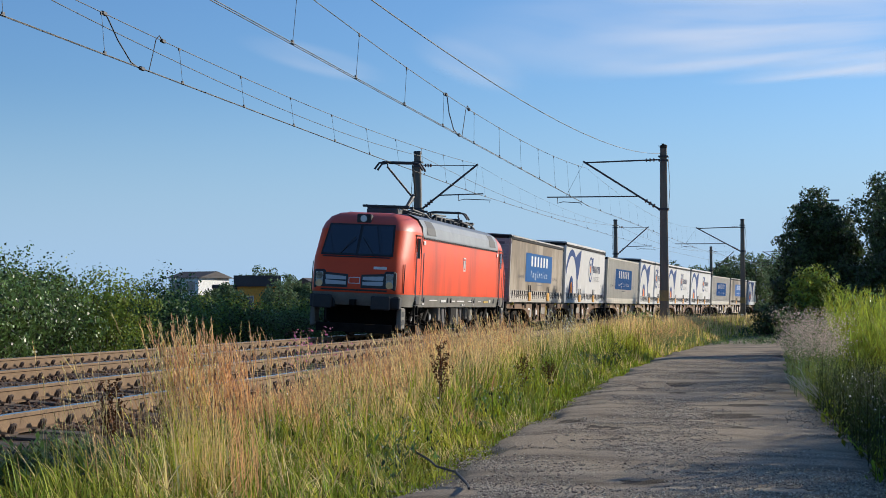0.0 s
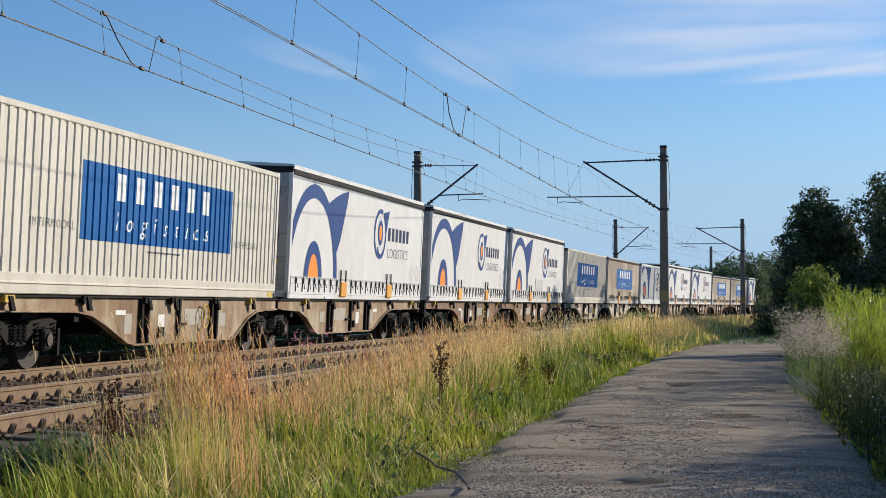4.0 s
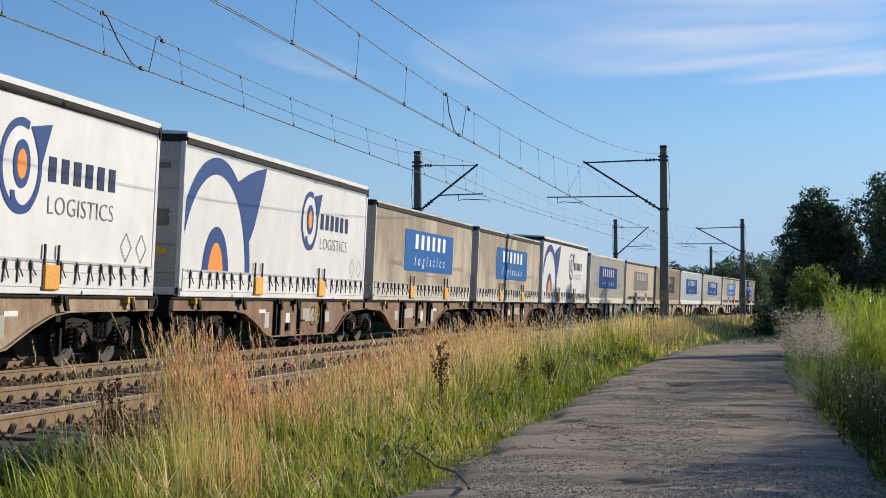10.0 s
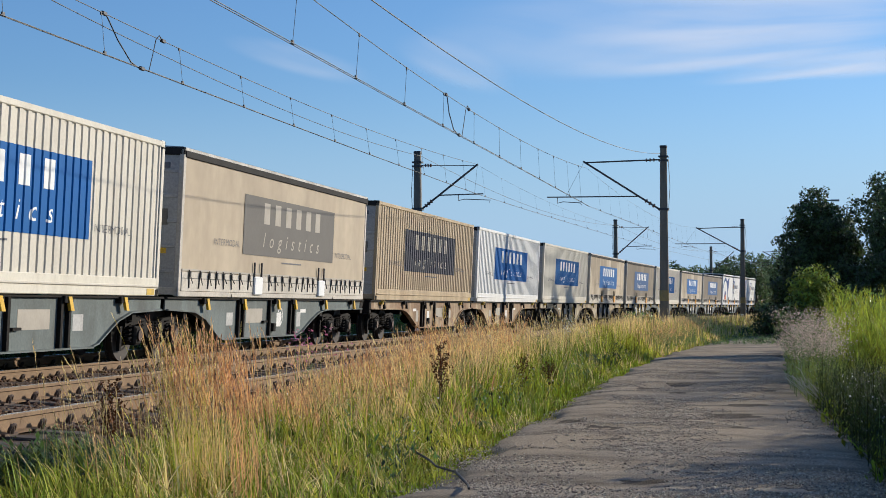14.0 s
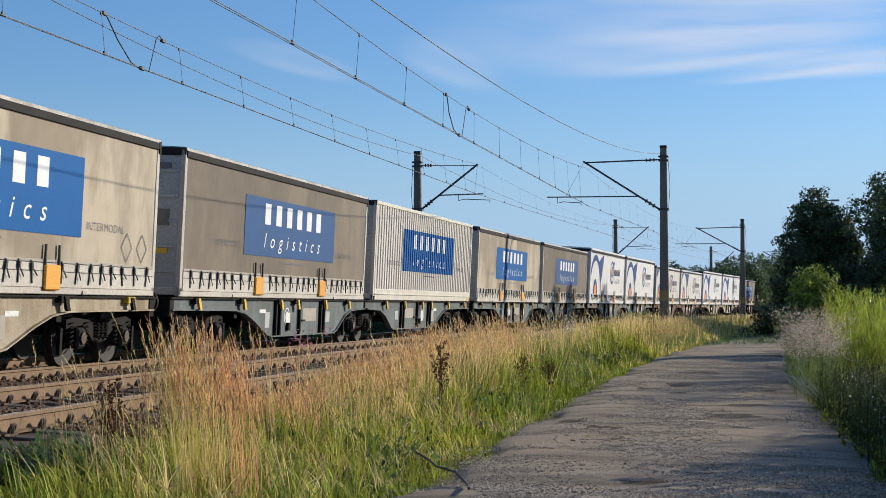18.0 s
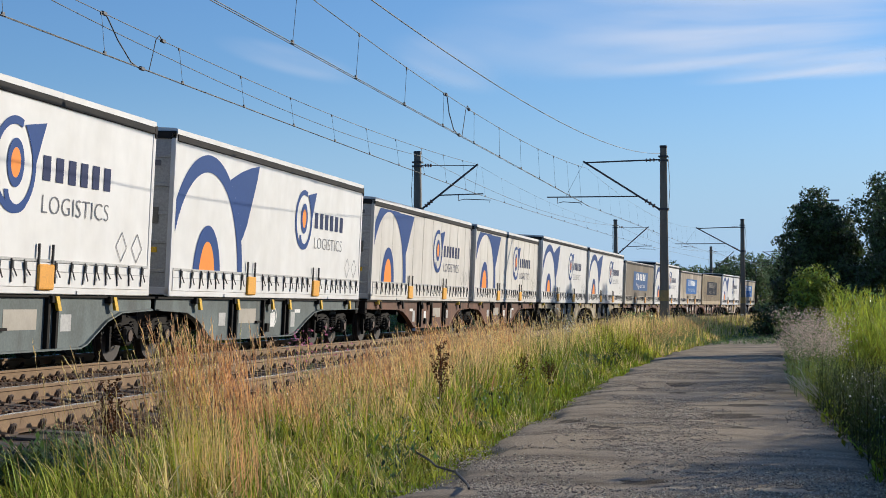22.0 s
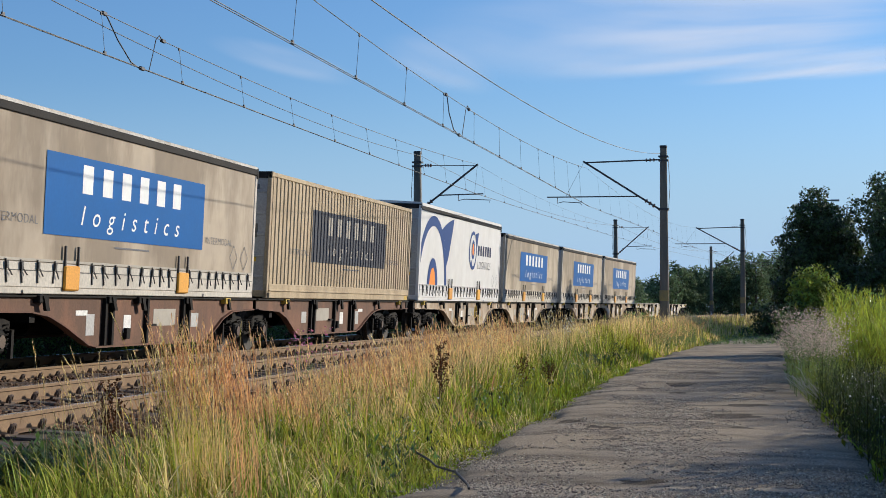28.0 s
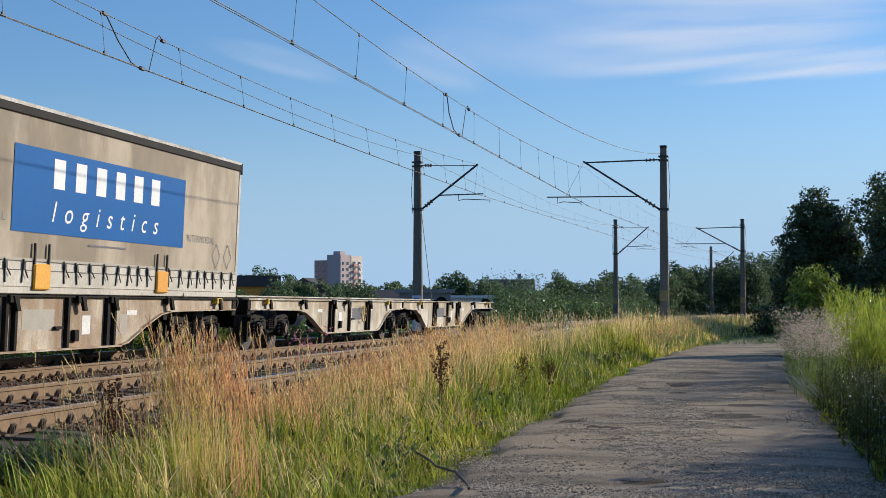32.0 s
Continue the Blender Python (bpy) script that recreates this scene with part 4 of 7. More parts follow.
def build_ribbed(wall, label, top_h):
    """A corrugated steel container."""
    th = empty("corrugated_container", label, "container", "containers on the train")
    hgt, W2, y0, y1 = top_h - FLOOR, 1.275, -LC / 2, LC / 2
    ys_ = []
    k = math.floor((y0 + 0.14) / RIB)
    while k * RIB < y1 - 0.14:
        for f in (0, 0.46, 0.54, 0.92):
            yv = (k + f) * RIB
            if y0 + 0.14 < yv < y1 - 0.14:
                ys_.append(yv)
        k += 1
    ys_ = [y0 + 0.13] + ys_ + [y1 - 0.13]
    for sx in (1, -1):
        vs, fs = [], []
        for yv in ys_:
            xo = sx * (W2 - 0.015 + float(rib_x(yv)))
            vs += [(xo, yv, 0.30), (xo, yv, hgt - 0.09)]
        for i in range(len(ys_) - 1):
            q = (2 * i, 2 * i + 2, 2 * i + 3, 2 * i + 1)
            fs.append(q if sx > 0 else q[::-1])
        raw("side_wall", vs, fs, wall, th, "vertically ribbed steel side wall")
        part("bottom_rail", B(sx * W2 - 0.06, sx * W2 + 0.006, y0 + 0.1, y1 - 0.1, 0.0, 0.31, bevel=0.012), wall, th)
        part("rail_lip", B(sx * W2 - 0.01, sx * W2 + 0.03, y0 + 0.1, y1 - 0.1, 0.15, 0.185, bevel=0.006), wall, th)
        part("top_rail", B(sx * W2 - 0.07, sx * W2 + 0.004, y0 + 0.1, y1 - 0.1, hgt - 0.10, hgt, bevel=0.012), wall, th)
    part("roof", B(-W2 + 0.05, W2 - 0.05, y0 + 0.05, y1 - 0.05, hgt - 0.05, hgt - 0.005), wall, th)
    end_wall(th, y0 + 0.03, hgt, DOOR_GREY, wall, -1)
    end_wall(th, y1 - 0.03, hgt, DOOR_GREY, wall, 1)
    for yv in (y0, y1):
        for sx in (-1, 1):
            for z in (0.0, hgt - 0.11):
                part("corner_casting", B(sx * (W2 - 0.16), sx * (W2 + 0.008), yv - 0.085 + (0.08 if yv < 0 else -0.08), yv + 0.085 + (0.08 if yv < 0 else -0.08), z, z + 0.12, bevel=0.012), RUNNING if z == 0 else wall, th, "corner casting")
    part("floor_deck", B(-W2 + 0.06, W2 - 0.06, y0 + 0.05, y1 - 0.05, 0.02, 0.14), RUNNING, th)
    part("warning_mark", B(W2 + 0.006, W2 + 0.010, y1 - 0.55, y1 - 0.2, 0.02, 0.13), HAZARD, th, "yellow corner mark")
    return th


def coil(x, y, z0, z1, r, turns=5):
    """One helical spring."""
    n = turns * 8
    return tube(bmesh.new(), [(x + r * math.cos(k * math.pi / 4), y + r * math.sin(k * math.pi / 4), z0 + (z1 - z0) * k / n) for k in range(n + 1)], 0.017, 4)


def build_bogie(parent, yc, wheel_r=0.46, base=1.8, big=False):
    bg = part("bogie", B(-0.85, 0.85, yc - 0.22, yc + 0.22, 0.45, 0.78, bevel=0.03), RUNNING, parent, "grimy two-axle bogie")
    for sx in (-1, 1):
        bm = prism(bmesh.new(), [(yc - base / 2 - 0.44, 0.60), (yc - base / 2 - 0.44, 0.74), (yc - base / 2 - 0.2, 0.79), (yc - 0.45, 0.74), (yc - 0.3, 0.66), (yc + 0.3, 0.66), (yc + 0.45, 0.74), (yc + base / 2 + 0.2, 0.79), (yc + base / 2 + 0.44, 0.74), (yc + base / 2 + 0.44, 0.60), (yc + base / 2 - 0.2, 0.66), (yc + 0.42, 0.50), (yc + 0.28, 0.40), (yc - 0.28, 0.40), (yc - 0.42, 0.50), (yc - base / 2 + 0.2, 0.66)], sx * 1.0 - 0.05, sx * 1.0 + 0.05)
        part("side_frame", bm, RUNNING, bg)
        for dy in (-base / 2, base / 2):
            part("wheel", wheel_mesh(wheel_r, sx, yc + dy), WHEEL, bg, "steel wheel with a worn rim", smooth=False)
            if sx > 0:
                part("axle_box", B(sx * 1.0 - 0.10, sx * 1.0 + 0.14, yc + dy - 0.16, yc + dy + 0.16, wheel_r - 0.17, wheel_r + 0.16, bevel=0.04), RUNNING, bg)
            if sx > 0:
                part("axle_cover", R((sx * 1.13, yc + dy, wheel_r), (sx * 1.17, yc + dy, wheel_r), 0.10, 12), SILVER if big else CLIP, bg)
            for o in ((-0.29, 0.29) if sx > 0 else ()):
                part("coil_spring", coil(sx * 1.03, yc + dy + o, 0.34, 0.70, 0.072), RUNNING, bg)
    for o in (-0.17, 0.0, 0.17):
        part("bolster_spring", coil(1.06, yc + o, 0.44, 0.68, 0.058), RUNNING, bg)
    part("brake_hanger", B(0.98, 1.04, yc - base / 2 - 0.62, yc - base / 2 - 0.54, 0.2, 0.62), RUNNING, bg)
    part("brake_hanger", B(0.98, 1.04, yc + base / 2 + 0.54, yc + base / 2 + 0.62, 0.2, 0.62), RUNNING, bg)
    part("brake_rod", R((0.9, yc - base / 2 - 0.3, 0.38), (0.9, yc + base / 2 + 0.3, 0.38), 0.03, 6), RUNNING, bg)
    return bg


def wheel_mesh(r, sx, yc):
    bm = bmesh.new()
    for a, b, q in ((0.68, 0.72, r + 0.03), (0.72, 0.82, r)):
        rod(bm, (sx * a, yc, r), (sx * b, yc, r), q, 28)
    rod(bm, (sx * 0.80, yc, r), (sx * 0.86, yc, r), r * 0.42, 16)
    return bm


def build_wagon_half(color, lead, label, bare=False):
    """One of the two frames of an articulated container wagon; the shared bogie belongs to the leading frame."""
    P = WAGON[color]
    th = empty("container_wagon", label, "freight wagon", "wagons of the train")
    L2 = PITCHED / 2
    f = 1 if lead else -1
    # along the frame: q runs from the outer end to the joint
    Y = lambda q: f * (q - L2)
    out = [(0.35, 1.10), (14.75, 1.10), (14.75, 0.90), (13.3, 0.86), (12.7, 0.72), (11.9, 0.36), (11.6, 0.32), (6.5, 0.32), (6.1, 0.36), (5.2, 0.66), (4.6, 0.82), (4.0, 0.88), (0.35, 0.90)]
    pts = [(Y(q), z) for q, z in out]
    if not lead:
        pts = pts[::-1]
    for sx in (-1, 1):
        part("side_sill", prism(bmesh.new(), pts, sx * 1.17 - 0.012, sx * 1.17 + 0.012), P, th, "deep plate side sill")
        # near-black under a load: the shade below the container is in the colour
        part("top_flange", B(sx * 1.17 - 0.09, sx * 1.17 + 0.07, *sorted((Y(0.3), Y(14.78))), 1.10, 1.135, bevel=0.006), P if bare else RUNNING, th)
        part("bottom_flange", B(sx * 1.17 - 0.08, sx * 1.17 + 0.07, *sorted((Y(6.4), Y(11.7))), 0.295, 0.325), P, th)
        low = bmesh.new()
        seq = [(6.4, 0.31), (6.1, 0.35), (5.2, 0.65), (4.6, 0.81), (4.0, 0.87), (0.4, 0.89)]
        for a, b in zip(seq[:-1], seq[1:]):
            flange(low, Y(a[0]), a[1], Y(b[0]), b[1], sx * 1.17 - 0.07, sx * 1.17 + 0.07)
        part("curved_flange", low, P, th)
        low = bmesh.new()
        seq = [(11.7, 0.31), (11.9, 0.35), (12.7, 0.71), (13.3, 0.85), (14.7, 0.89)]
        for a, b in zip(seq[:-1], seq[1:]):
            flange(low, Y(a[0]), a[1], Y(b[0]), b[1], sx * 1.17 - 0.07, sx * 1.17 + 0.07)
        part("curved_flange", low, P, th)
    for q in (6.75, 7.05, 8.6, 10.4, 10.7):
        part("stiffener", B(1.18, 1.25, *sorted((Y(q) - 0.045, Y(q) + 0.045)), 0.33, 1.10, bevel=0.006), RUNNING, th, "dark upright stiffener")
    for q in (1.6, 4.3, 6.9, 8.2, 10.55, 12.8):
        bm = B(1.17, 1.29, Y(q) - 0.16, Y(q) + 0.16, 1.02, 1.13, bevel=0.01)
        part("container_spigot", bm, HAZARD if q in (1.6, 12.8) and color != "teal" else RUNNING, th, "folding container spigot")
        part("spigot_arm", prism(bmesh.new(), [(Y(q) - 0.07, 1.12), (Y(q) + 0.05, 1.12), (Y(q) + 0.17, 0.90), (Y(q) + 0.05, 0.90)], 1.26, 1.31), FLAP if color == "teal" else RUNNING, th, "tilted spigot flap")
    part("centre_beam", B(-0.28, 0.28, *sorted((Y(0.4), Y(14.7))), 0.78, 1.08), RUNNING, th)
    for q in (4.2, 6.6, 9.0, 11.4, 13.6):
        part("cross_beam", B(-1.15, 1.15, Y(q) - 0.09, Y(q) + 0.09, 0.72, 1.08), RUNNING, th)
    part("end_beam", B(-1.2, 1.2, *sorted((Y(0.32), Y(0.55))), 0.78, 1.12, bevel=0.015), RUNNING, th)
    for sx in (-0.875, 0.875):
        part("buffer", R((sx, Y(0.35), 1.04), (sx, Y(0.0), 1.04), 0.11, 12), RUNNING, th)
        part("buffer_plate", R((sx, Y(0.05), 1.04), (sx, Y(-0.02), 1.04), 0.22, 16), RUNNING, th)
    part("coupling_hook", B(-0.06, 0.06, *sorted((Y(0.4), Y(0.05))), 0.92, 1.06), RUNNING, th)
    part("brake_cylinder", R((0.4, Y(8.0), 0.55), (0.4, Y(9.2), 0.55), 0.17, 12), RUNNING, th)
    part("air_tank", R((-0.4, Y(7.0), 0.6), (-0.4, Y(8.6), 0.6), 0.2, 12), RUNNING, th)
    part("data_panel", B(1.182, 1.186, Y(9.55) - 0.55, Y(9.55) + 0.55, 0.62, 0.92), DULL_INK if color not in ("white", "beige") else PALE_INK, th, "patch of small worn markings")
    part("data_panel", B(1.182, 1.187, Y(7.8) - 0.16, Y(7.8) + 0.16, 0.52, 0.82), MARK, th, "pale square label")
    for q, w_, z0_, h_ in ((6.25, 0.16, 0.50, 0.34), (11.15, 0.2, 0.58, 0.26)):
        part("paint_patch", B(1.182, 1.1855, Y(q) - w_, Y(q) + w_, z0_, z0_ + h_), DULL_INK if color in ("ash", "white", "tan", "beige") else HEM, th, "square of fresher repair paint")
    part("marking", B(1.182, 1.187, Y(5.9) - 0.22, Y(5.9) + 0.22, 0.82, 0.90), MARK, th)
    part("brake_lever", B(1.185, 1.24, Y(8.9) - 0.14, Y(8.9) + 0.14, 0.62, 0.66), RUNNING, th)
    part("brake_box", B(1.18, 1.25, Y(8.0) - 0.35, Y(8.0) - 0.18, 0.42, 0.60, bevel=0.01), RUNNING, th)
    if lead and color in ("tan", "brown", "white", "beige", "ash"):
        bm = bmesh.new()
        for k in range(20):
            a0, a1 = k * math.pi / 10, (k + 1) * math.pi / 10
            rod(bm, (1.27, Y(9.9) + 0.22 * math.cos(a0), 0.78 + 0.22 * math.sin(a0)), (1.27, Y(9.9) + 0.22 * math.cos(a1), 0.78 + 0.22 * math.sin(a1)), 0.016, 5)
        for a in (0, 2.1, 4.2):
            rod(bm, (1.26, Y(9.9), 0.78), (1.27, Y(9.9) + 0.22 * math.cos(a), 0.78 + 0.22 * math.sin(a)), 0.012, 5)
        part("hand_wheel", bm, HAZARD, th, "yellow brake hand wheel")
    if color == "teal":
        bm = bmesh.new()
        for k in range(24):
            a0, a1 = k * math.pi / 12, (k + 1) * math.pi / 12
            for r0, r1 in ((0.20, 0.165), (0.11, 0.075)):
                vs = [bm.verts.new((1.186, Y(7.7) + r * math.cos(a), 0.74 + r * math.sin(a))) for r, a in ((r0, a0), (r0, a1), (r1, a1), (r1, a0))]
                bm.faces.new(vs)
        part("painted_rings", bm, MARK, th, "white painted rings")
    build_bogie(th, Y(2.35))
    if lead:
        build_bogie(th, Y(14.795))
    return th


def flange(bm, ya, za, yb, zb, x0, x1):
    v = [bm.verts.new(p) for p in ((x0, ya, za), (x1, ya, za), (x1, yb, zb), (x0, yb, zb), (x0, ya, za + 0.025), (x1, ya, za + 0.025), (x1, yb, zb + 0.025), (x0, yb, zb + 0.025))]
    for q in ((3, 2, 1, 0), (4, 5, 6, 7), (0, 1, 5, 4), (1, 2, 6, 5), (2, 3, 7, 6), (3, 0, 4, 7)):
        bm.faces.new([v[i] for i in q])


# --- the locomotive
LEVELS = [(0.95, 1.40, 8.62), (1.32, 1.46, 8.78), (1.40, 1.47, 8.80), (2.30, 1.47, 8.68), (2.42, 1.465, 8.60), (3.20, 1.42, 8.15), (3.38, 1.37, 8.02), (3.58, 1.24, 7.80), (3.70, 1.02, 7.55), (3.75, 0.72, 7.1)]


def nose_y(z):
    return float(np.interp(z, [a[0] for a in LEVELS], [a[2] for a in LEVELS]))


def side_x(z):
    return float(np.interp(z, [a[0] for a in LEVELS], [a[1] for a in LEVELS]))


def build_loco():
    th = empty("electric_locomotive", "red electric locomotive with grey skirt and raised pantograph", "locomotive")
    bm = bmesh.new()
    rings = []
    for z, w, yf in LEVELS:
        cx, rx, ry_ = w * 0.72, w * 0.28, min(1.0, yf * 0.2)
        ring = []
        for sx, sy, a0 in ((1, 1, 0), (-1, 1, 90), (-1, -1, 180), (1, -1, 270)):
            for k in range(9):
                a = radians(a0 + 11.25 * k)
                ring.append(bm.verts.new((sx * cx + rx * math.cos(a), sy * (yf - ry_) + ry_ * math.sin(a), z)))
        rings.append(ring)
    n = len(rings[0])
    for a, b, (z, w, yf) in zip(rings[:-1], rings[1:], LEVELS[:-1]):
        for i in range(n):
            j = (i + 1) % n
            f = bm.faces.new((a[i], a[j], b[j], b[i]))
            f.material_index = 1 if z < 1.3 else (2 if z > 3.15 else 0)
    f = bm.faces.new(rings[-1])
    f.material_index = 2
    bm.faces.new(rings[0][::-1]).material_index = 1
    body = part("body", bm, [RED, SKIRT, ROOF_RED], th, "red painted body shell over a grey skirt", smooth=True)
    body.data.set_sharp_from_angle(angle=radians(32))
    # sloping grey roof panels with vents
    for sx in (-1, 1):
        bm = bmesh.new()
        q = [(1.45, 3.08), (1.455, 3.12), (1.405, 3.42), (1.275, 3.625), (1.05, 3.745), (0.88, 3.80)]
        for a, b in zip(q[:-1], q[1:]):
            bm.faces.new([bm.verts.new(p) for p in ((sx * a[0], -6.35, a[1]), (sx * a[0], 6.35, a[1]), (sx * b[0], 6.35, b[1]), (sx * b[0], -6.35, b[1]))])
        part("roof_panel", bm, ROOF_GREY, th, "grey sloping roof panel")
        for yc in (-5.2, 5.2):
            bm = bmesh.new()
            lv = [(1.463, 3.18, 0.62), (1.413, 3.42, 0.58), (1.283, 3.62, 0.52)]
            for (xa, za, wa), (xb, zb, wb) in zip(lv[:-1], lv[1:]):
                bm.faces.new([bm.verts.new(p) for p in ((sx * xa, yc - wa, za), (sx * xa, yc + wa, za), (sx * xb, yc + wb, zb), (sx * xb, yc - wb, zb))])
            part("vent", bm, BLACK, th, "dark louvred vent")
        for k in range(36):
            yv = -6.15 + k * 0.352
            part("roof_bolt", B(sx * 1.44, sx * 1.472, yv - 0.09, yv + 0.09, 3.03, 3.085), BLACK, th) if sx > 0 else None
    part("roof_deck", B(-0.95, 0.95, -6.35, 6.35, 3.68, 3.77, bevel=0.02), ROOF_GREY, th)
    # side doors, windows and rails on both ends
    for e in (-1, 1):
        yd = e * 6.95
        x = 1.474
        for a, b, c, d, nm in ((yd - 0.37, yd - 0.345, 1.36, 3.12, "door_seam"), (yd + 0.345, yd + 0.37, 1.36, 3.12, "door_seam"), (yd - 0.37, yd + 0.37, 3.10, 3.125, "door_seam")):
            part(nm, B(x - 0.02, x + 0.003, a, b, c, d), BLACK, th)
        part("door_window", B(x - 0.045, x + 0.006, yd - 0.15, yd + 0.15, 2.42, 3.02, bevel=0.01), WINDSHIELD, th, "narrow dark door window")
        part("door_step", B(x - 0.06, x + 0.012, yd - 0.22, yd + 0.22, 1.02, 1.28, bevel=0.02), BLACK, th, "dark step recess")
        for o in (-0.46, 0.46):
            part("grab_rail", R((x + 0.05, yd + o, 1.15), (x + 0.05, yd + o, 2.6), 0.018, 6), SILVER, th)
        part("ladder", B(1.40, 1.46, yd - 0.2, yd - 0.16, 0.42, 1.0), RUNNING, th)
        part("ladder", B(1.40, 1.46, yd + 0.16, yd + 0.2, 0.42, 1.0), RUNNING, th)
        for z in (0.45, 0.68):
            part("step", B(1.32, 1.47, yd - 0.2, yd + 0.2, z, z + 0.03), RUNNING, th)
        part("side_sign", B(x, x + 0.005, yd - e * 0.75 - 0.12, yd - e * 0.75 + 0.12, 2.86, 2.98), MARK, th, "small white sign")
    # plain emblem and rows of unreadable small marks
    x = 1.472
    bm = bmesh.new()
    for yy, zz, w, h in ((0, 2.62, 0.19, 0.02), (0, 2.20, 0.19, 0.02), (-0.17, 2.41, 0.02, 0.21), (0.17, 2.41, 0.02, 0.21)):
        box(bm, x - 0.01, x + 0.005, yy - w, yy + w, zz - h, zz + h)
    part("emblem_frame", bm, MARK, th, "white rectangular emblem frame")
    part("emblem_bar", B(x - 0.01, x + 0.005, -0.10, -0.02, 2.28, 2.54), MARK, th)
    part("emblem_bar", B(x - 0.01, x + 0.005, 0.03, 0.10, 2.28, 2.54), MARK, th)
    for k, (yv, w, z, h) in enumerate(((-4.9, 0.28, 1.17, 0.03), (-4.3, 0.3, 1.17, 0.03), (-3.1, 0.38, 1.15, 0.08), (-1.5, 0.26, 1.15, 0.045), (-0.3, 0.6, 1.15, 0.045), (1.3, 0.3, 1.15, 0.04), (3.1, 0.3, 1.15, 0.03), (5.1, 0.12, 1.17, 0.1), (0.0, 0.1, 1.03, 0.05), (0.3, 0.08, 1.03, 0.05), (2.0, 0.06, 1.03, 0.03), (-6.0, 0.14, 1.05, 0.04))):
        part("marking", B(1.440, 1.455, yv - w, yv + w, z - h / 2, z + h / 2), MARK, th)
    part("marking", B(1.440, 1.455, 3.9, 4.7, 1.11, 1.17), HAZARD, th)
    for yv in (-5.9, -2.4, -1.9, 1.7, 2.1, 5.9):
        part("port", R((1.40, yv, 1.18), (1.462, yv, 1.18), 0.085, 14), BLACK, th, "round dark port")
    for e in (-1, 1):
        F = lambda z, o=0.01: e * (nose_y(z) + o)

        def front(nm, pts, m, o, lab=""):
            bmx = bmesh.new()
            bmx.faces.new([bmx.verts.new((px, F(pz, o), pz)) for px, pz in pts])
            bmesh.ops.recalc_face_normals(bmx, faces=bmx.faces)
            return part(nm, bmx, m, th, lab)

        front("windscreen_surround", [(-1.10, 2.40), (1.10, 2.40), (1.00, 3.36), (-1.00, 3.36)], BLACK, 0.036, "black windscreen surround")
        for sx in (-1, 1):
            front("windscreen", [(sx * 0.04, 2.46), (sx * 1.04, 2.46), (sx * 0.95, 3.31), (sx * 0.04, 3.31)], WINDSHIELD, 0.046, "dark windscreen pane")
            part("wiper", R((sx * 0.55, F(2.44, 0.07), 2.40), (sx * 0.12, F(2.9, 0.08), 2.95), 0.013, 5), BLACK, th)
            for z in (1.585, 1.735):
                front("grille_bar", [(sx * 0.25, z - 0.045), (sx * 0.86, z - 0.045), (sx * 0.88, z + 0.085), (sx * 0.25, z + 0.055)], SILVER, 0.022, "silver grille bar")
            front("grille_back", [(sx * 0.20, 1.46), (sx * 1.00, 1.46), (sx * 1.0, 1.90), (sx * 0.20, 1.85)], BLACK, 0.012)
            part("headlight_housing", B(sx * 0.88, sx * 1.24, *sorted((F(1.65, 0.012), F(1.65, -0.34))), 1.40, 1.97, bevel=0.05), BLACK, th, "black headlight surround")
            part("headlight_cover", B(sx * 0.92, sx * 1.20, *sorted((F(1.65, 0.022), F(1.65, -0.2))), 1.45, 1.93, bevel=0.04), SILVER, th, "pale clear headlight cover")
            for z, m in ((1.79, WINDSHIELD), (1.56, AMBER)):
                part("headlight", R((sx * 1.06, F(1.65, 0.0), z), (sx * 1.06, F(1.65, 0.035), z), 0.105, 18), m, th, "round headlight")
            part("buffer_beam", B(sx * 0.60, sx * 1.36, *sorted((F(1.1, 0.02), F(1.1, -0.3))), 0.86, 1.24, bevel=0.04), BLACK, th)
            part("buffer", R((sx * 0.875, F(1.1, 0.0), 1.05), (sx * 0.875, F(1.1, 0.32), 1.05), 0.16, 14), BLACK, th)
            part("buffer_plate", B(sx * 0.875 - 0.29, sx * 0.875 + 0.29, *sorted((F(1.1, 0.30), F(1.1, 0.36))), 0.84, 1.24, bevel=0.03), BLACK, th, "black rectangular buffer plate")
            part("corner_rail", R((sx * 1.40, F(1.6, -0.36), 1.35), (sx * 1.40, F(2.1, -0.36), 2.2), 0.016, 6), BLACK, th)
        front("emblem", [(-0.17, 1.58), (0.17, 1.58), (0.17, 1.77), (-0.17, 1.77)], MARK, 0.024, "pale rectangular emblem")
        front("emblem_field", [(-0.15, 1.6), (0.15, 1.6), (0.15, 1.75), (-0.15, 1.75)], RED, 0.028)
        front("marking", [(0.55, 2.02), (0.95, 2.02), (0.95, 2.10), (0.55, 2.10)], MARK, 0.014, "plain pale bar")
        front("lower_seam", [(-1.0, 1.37), (1.0, 1.37), (1.0, 1.42), (-1.0, 1.42)], BLACK, 0.014)
        front("seam", [(-1.02, 2.345), (1.02, 2.345), (1.02, 2.38), (-1.02, 2.38)], BLACK, 0.014)
        part("top_lamp_panel", B(-0.22, 0.22, *sorted((F(3.4, 0.01), F(3.4, -0.25))), 3.38, 3.66, bevel=0.03), BLACK, th, "black top lamp panel")
        part("top_lamp", R((0, F(3.5, 0.0), 3.52), (0, F(3.4, 0.035), 3.52), 0.10, 18), LENS, th, "round top lamp")
        # a dark sheet standing in for the shade below the buffer beam
        part("shade_sheet", prism(bmesh.new(), [(e * 7.5, 0.16), (e * 7.35, 0.16), (e * 7.35, 0.96), (e * 7.5, 0.96)], -1.25, 1.25), NOSE_SHADE, th)
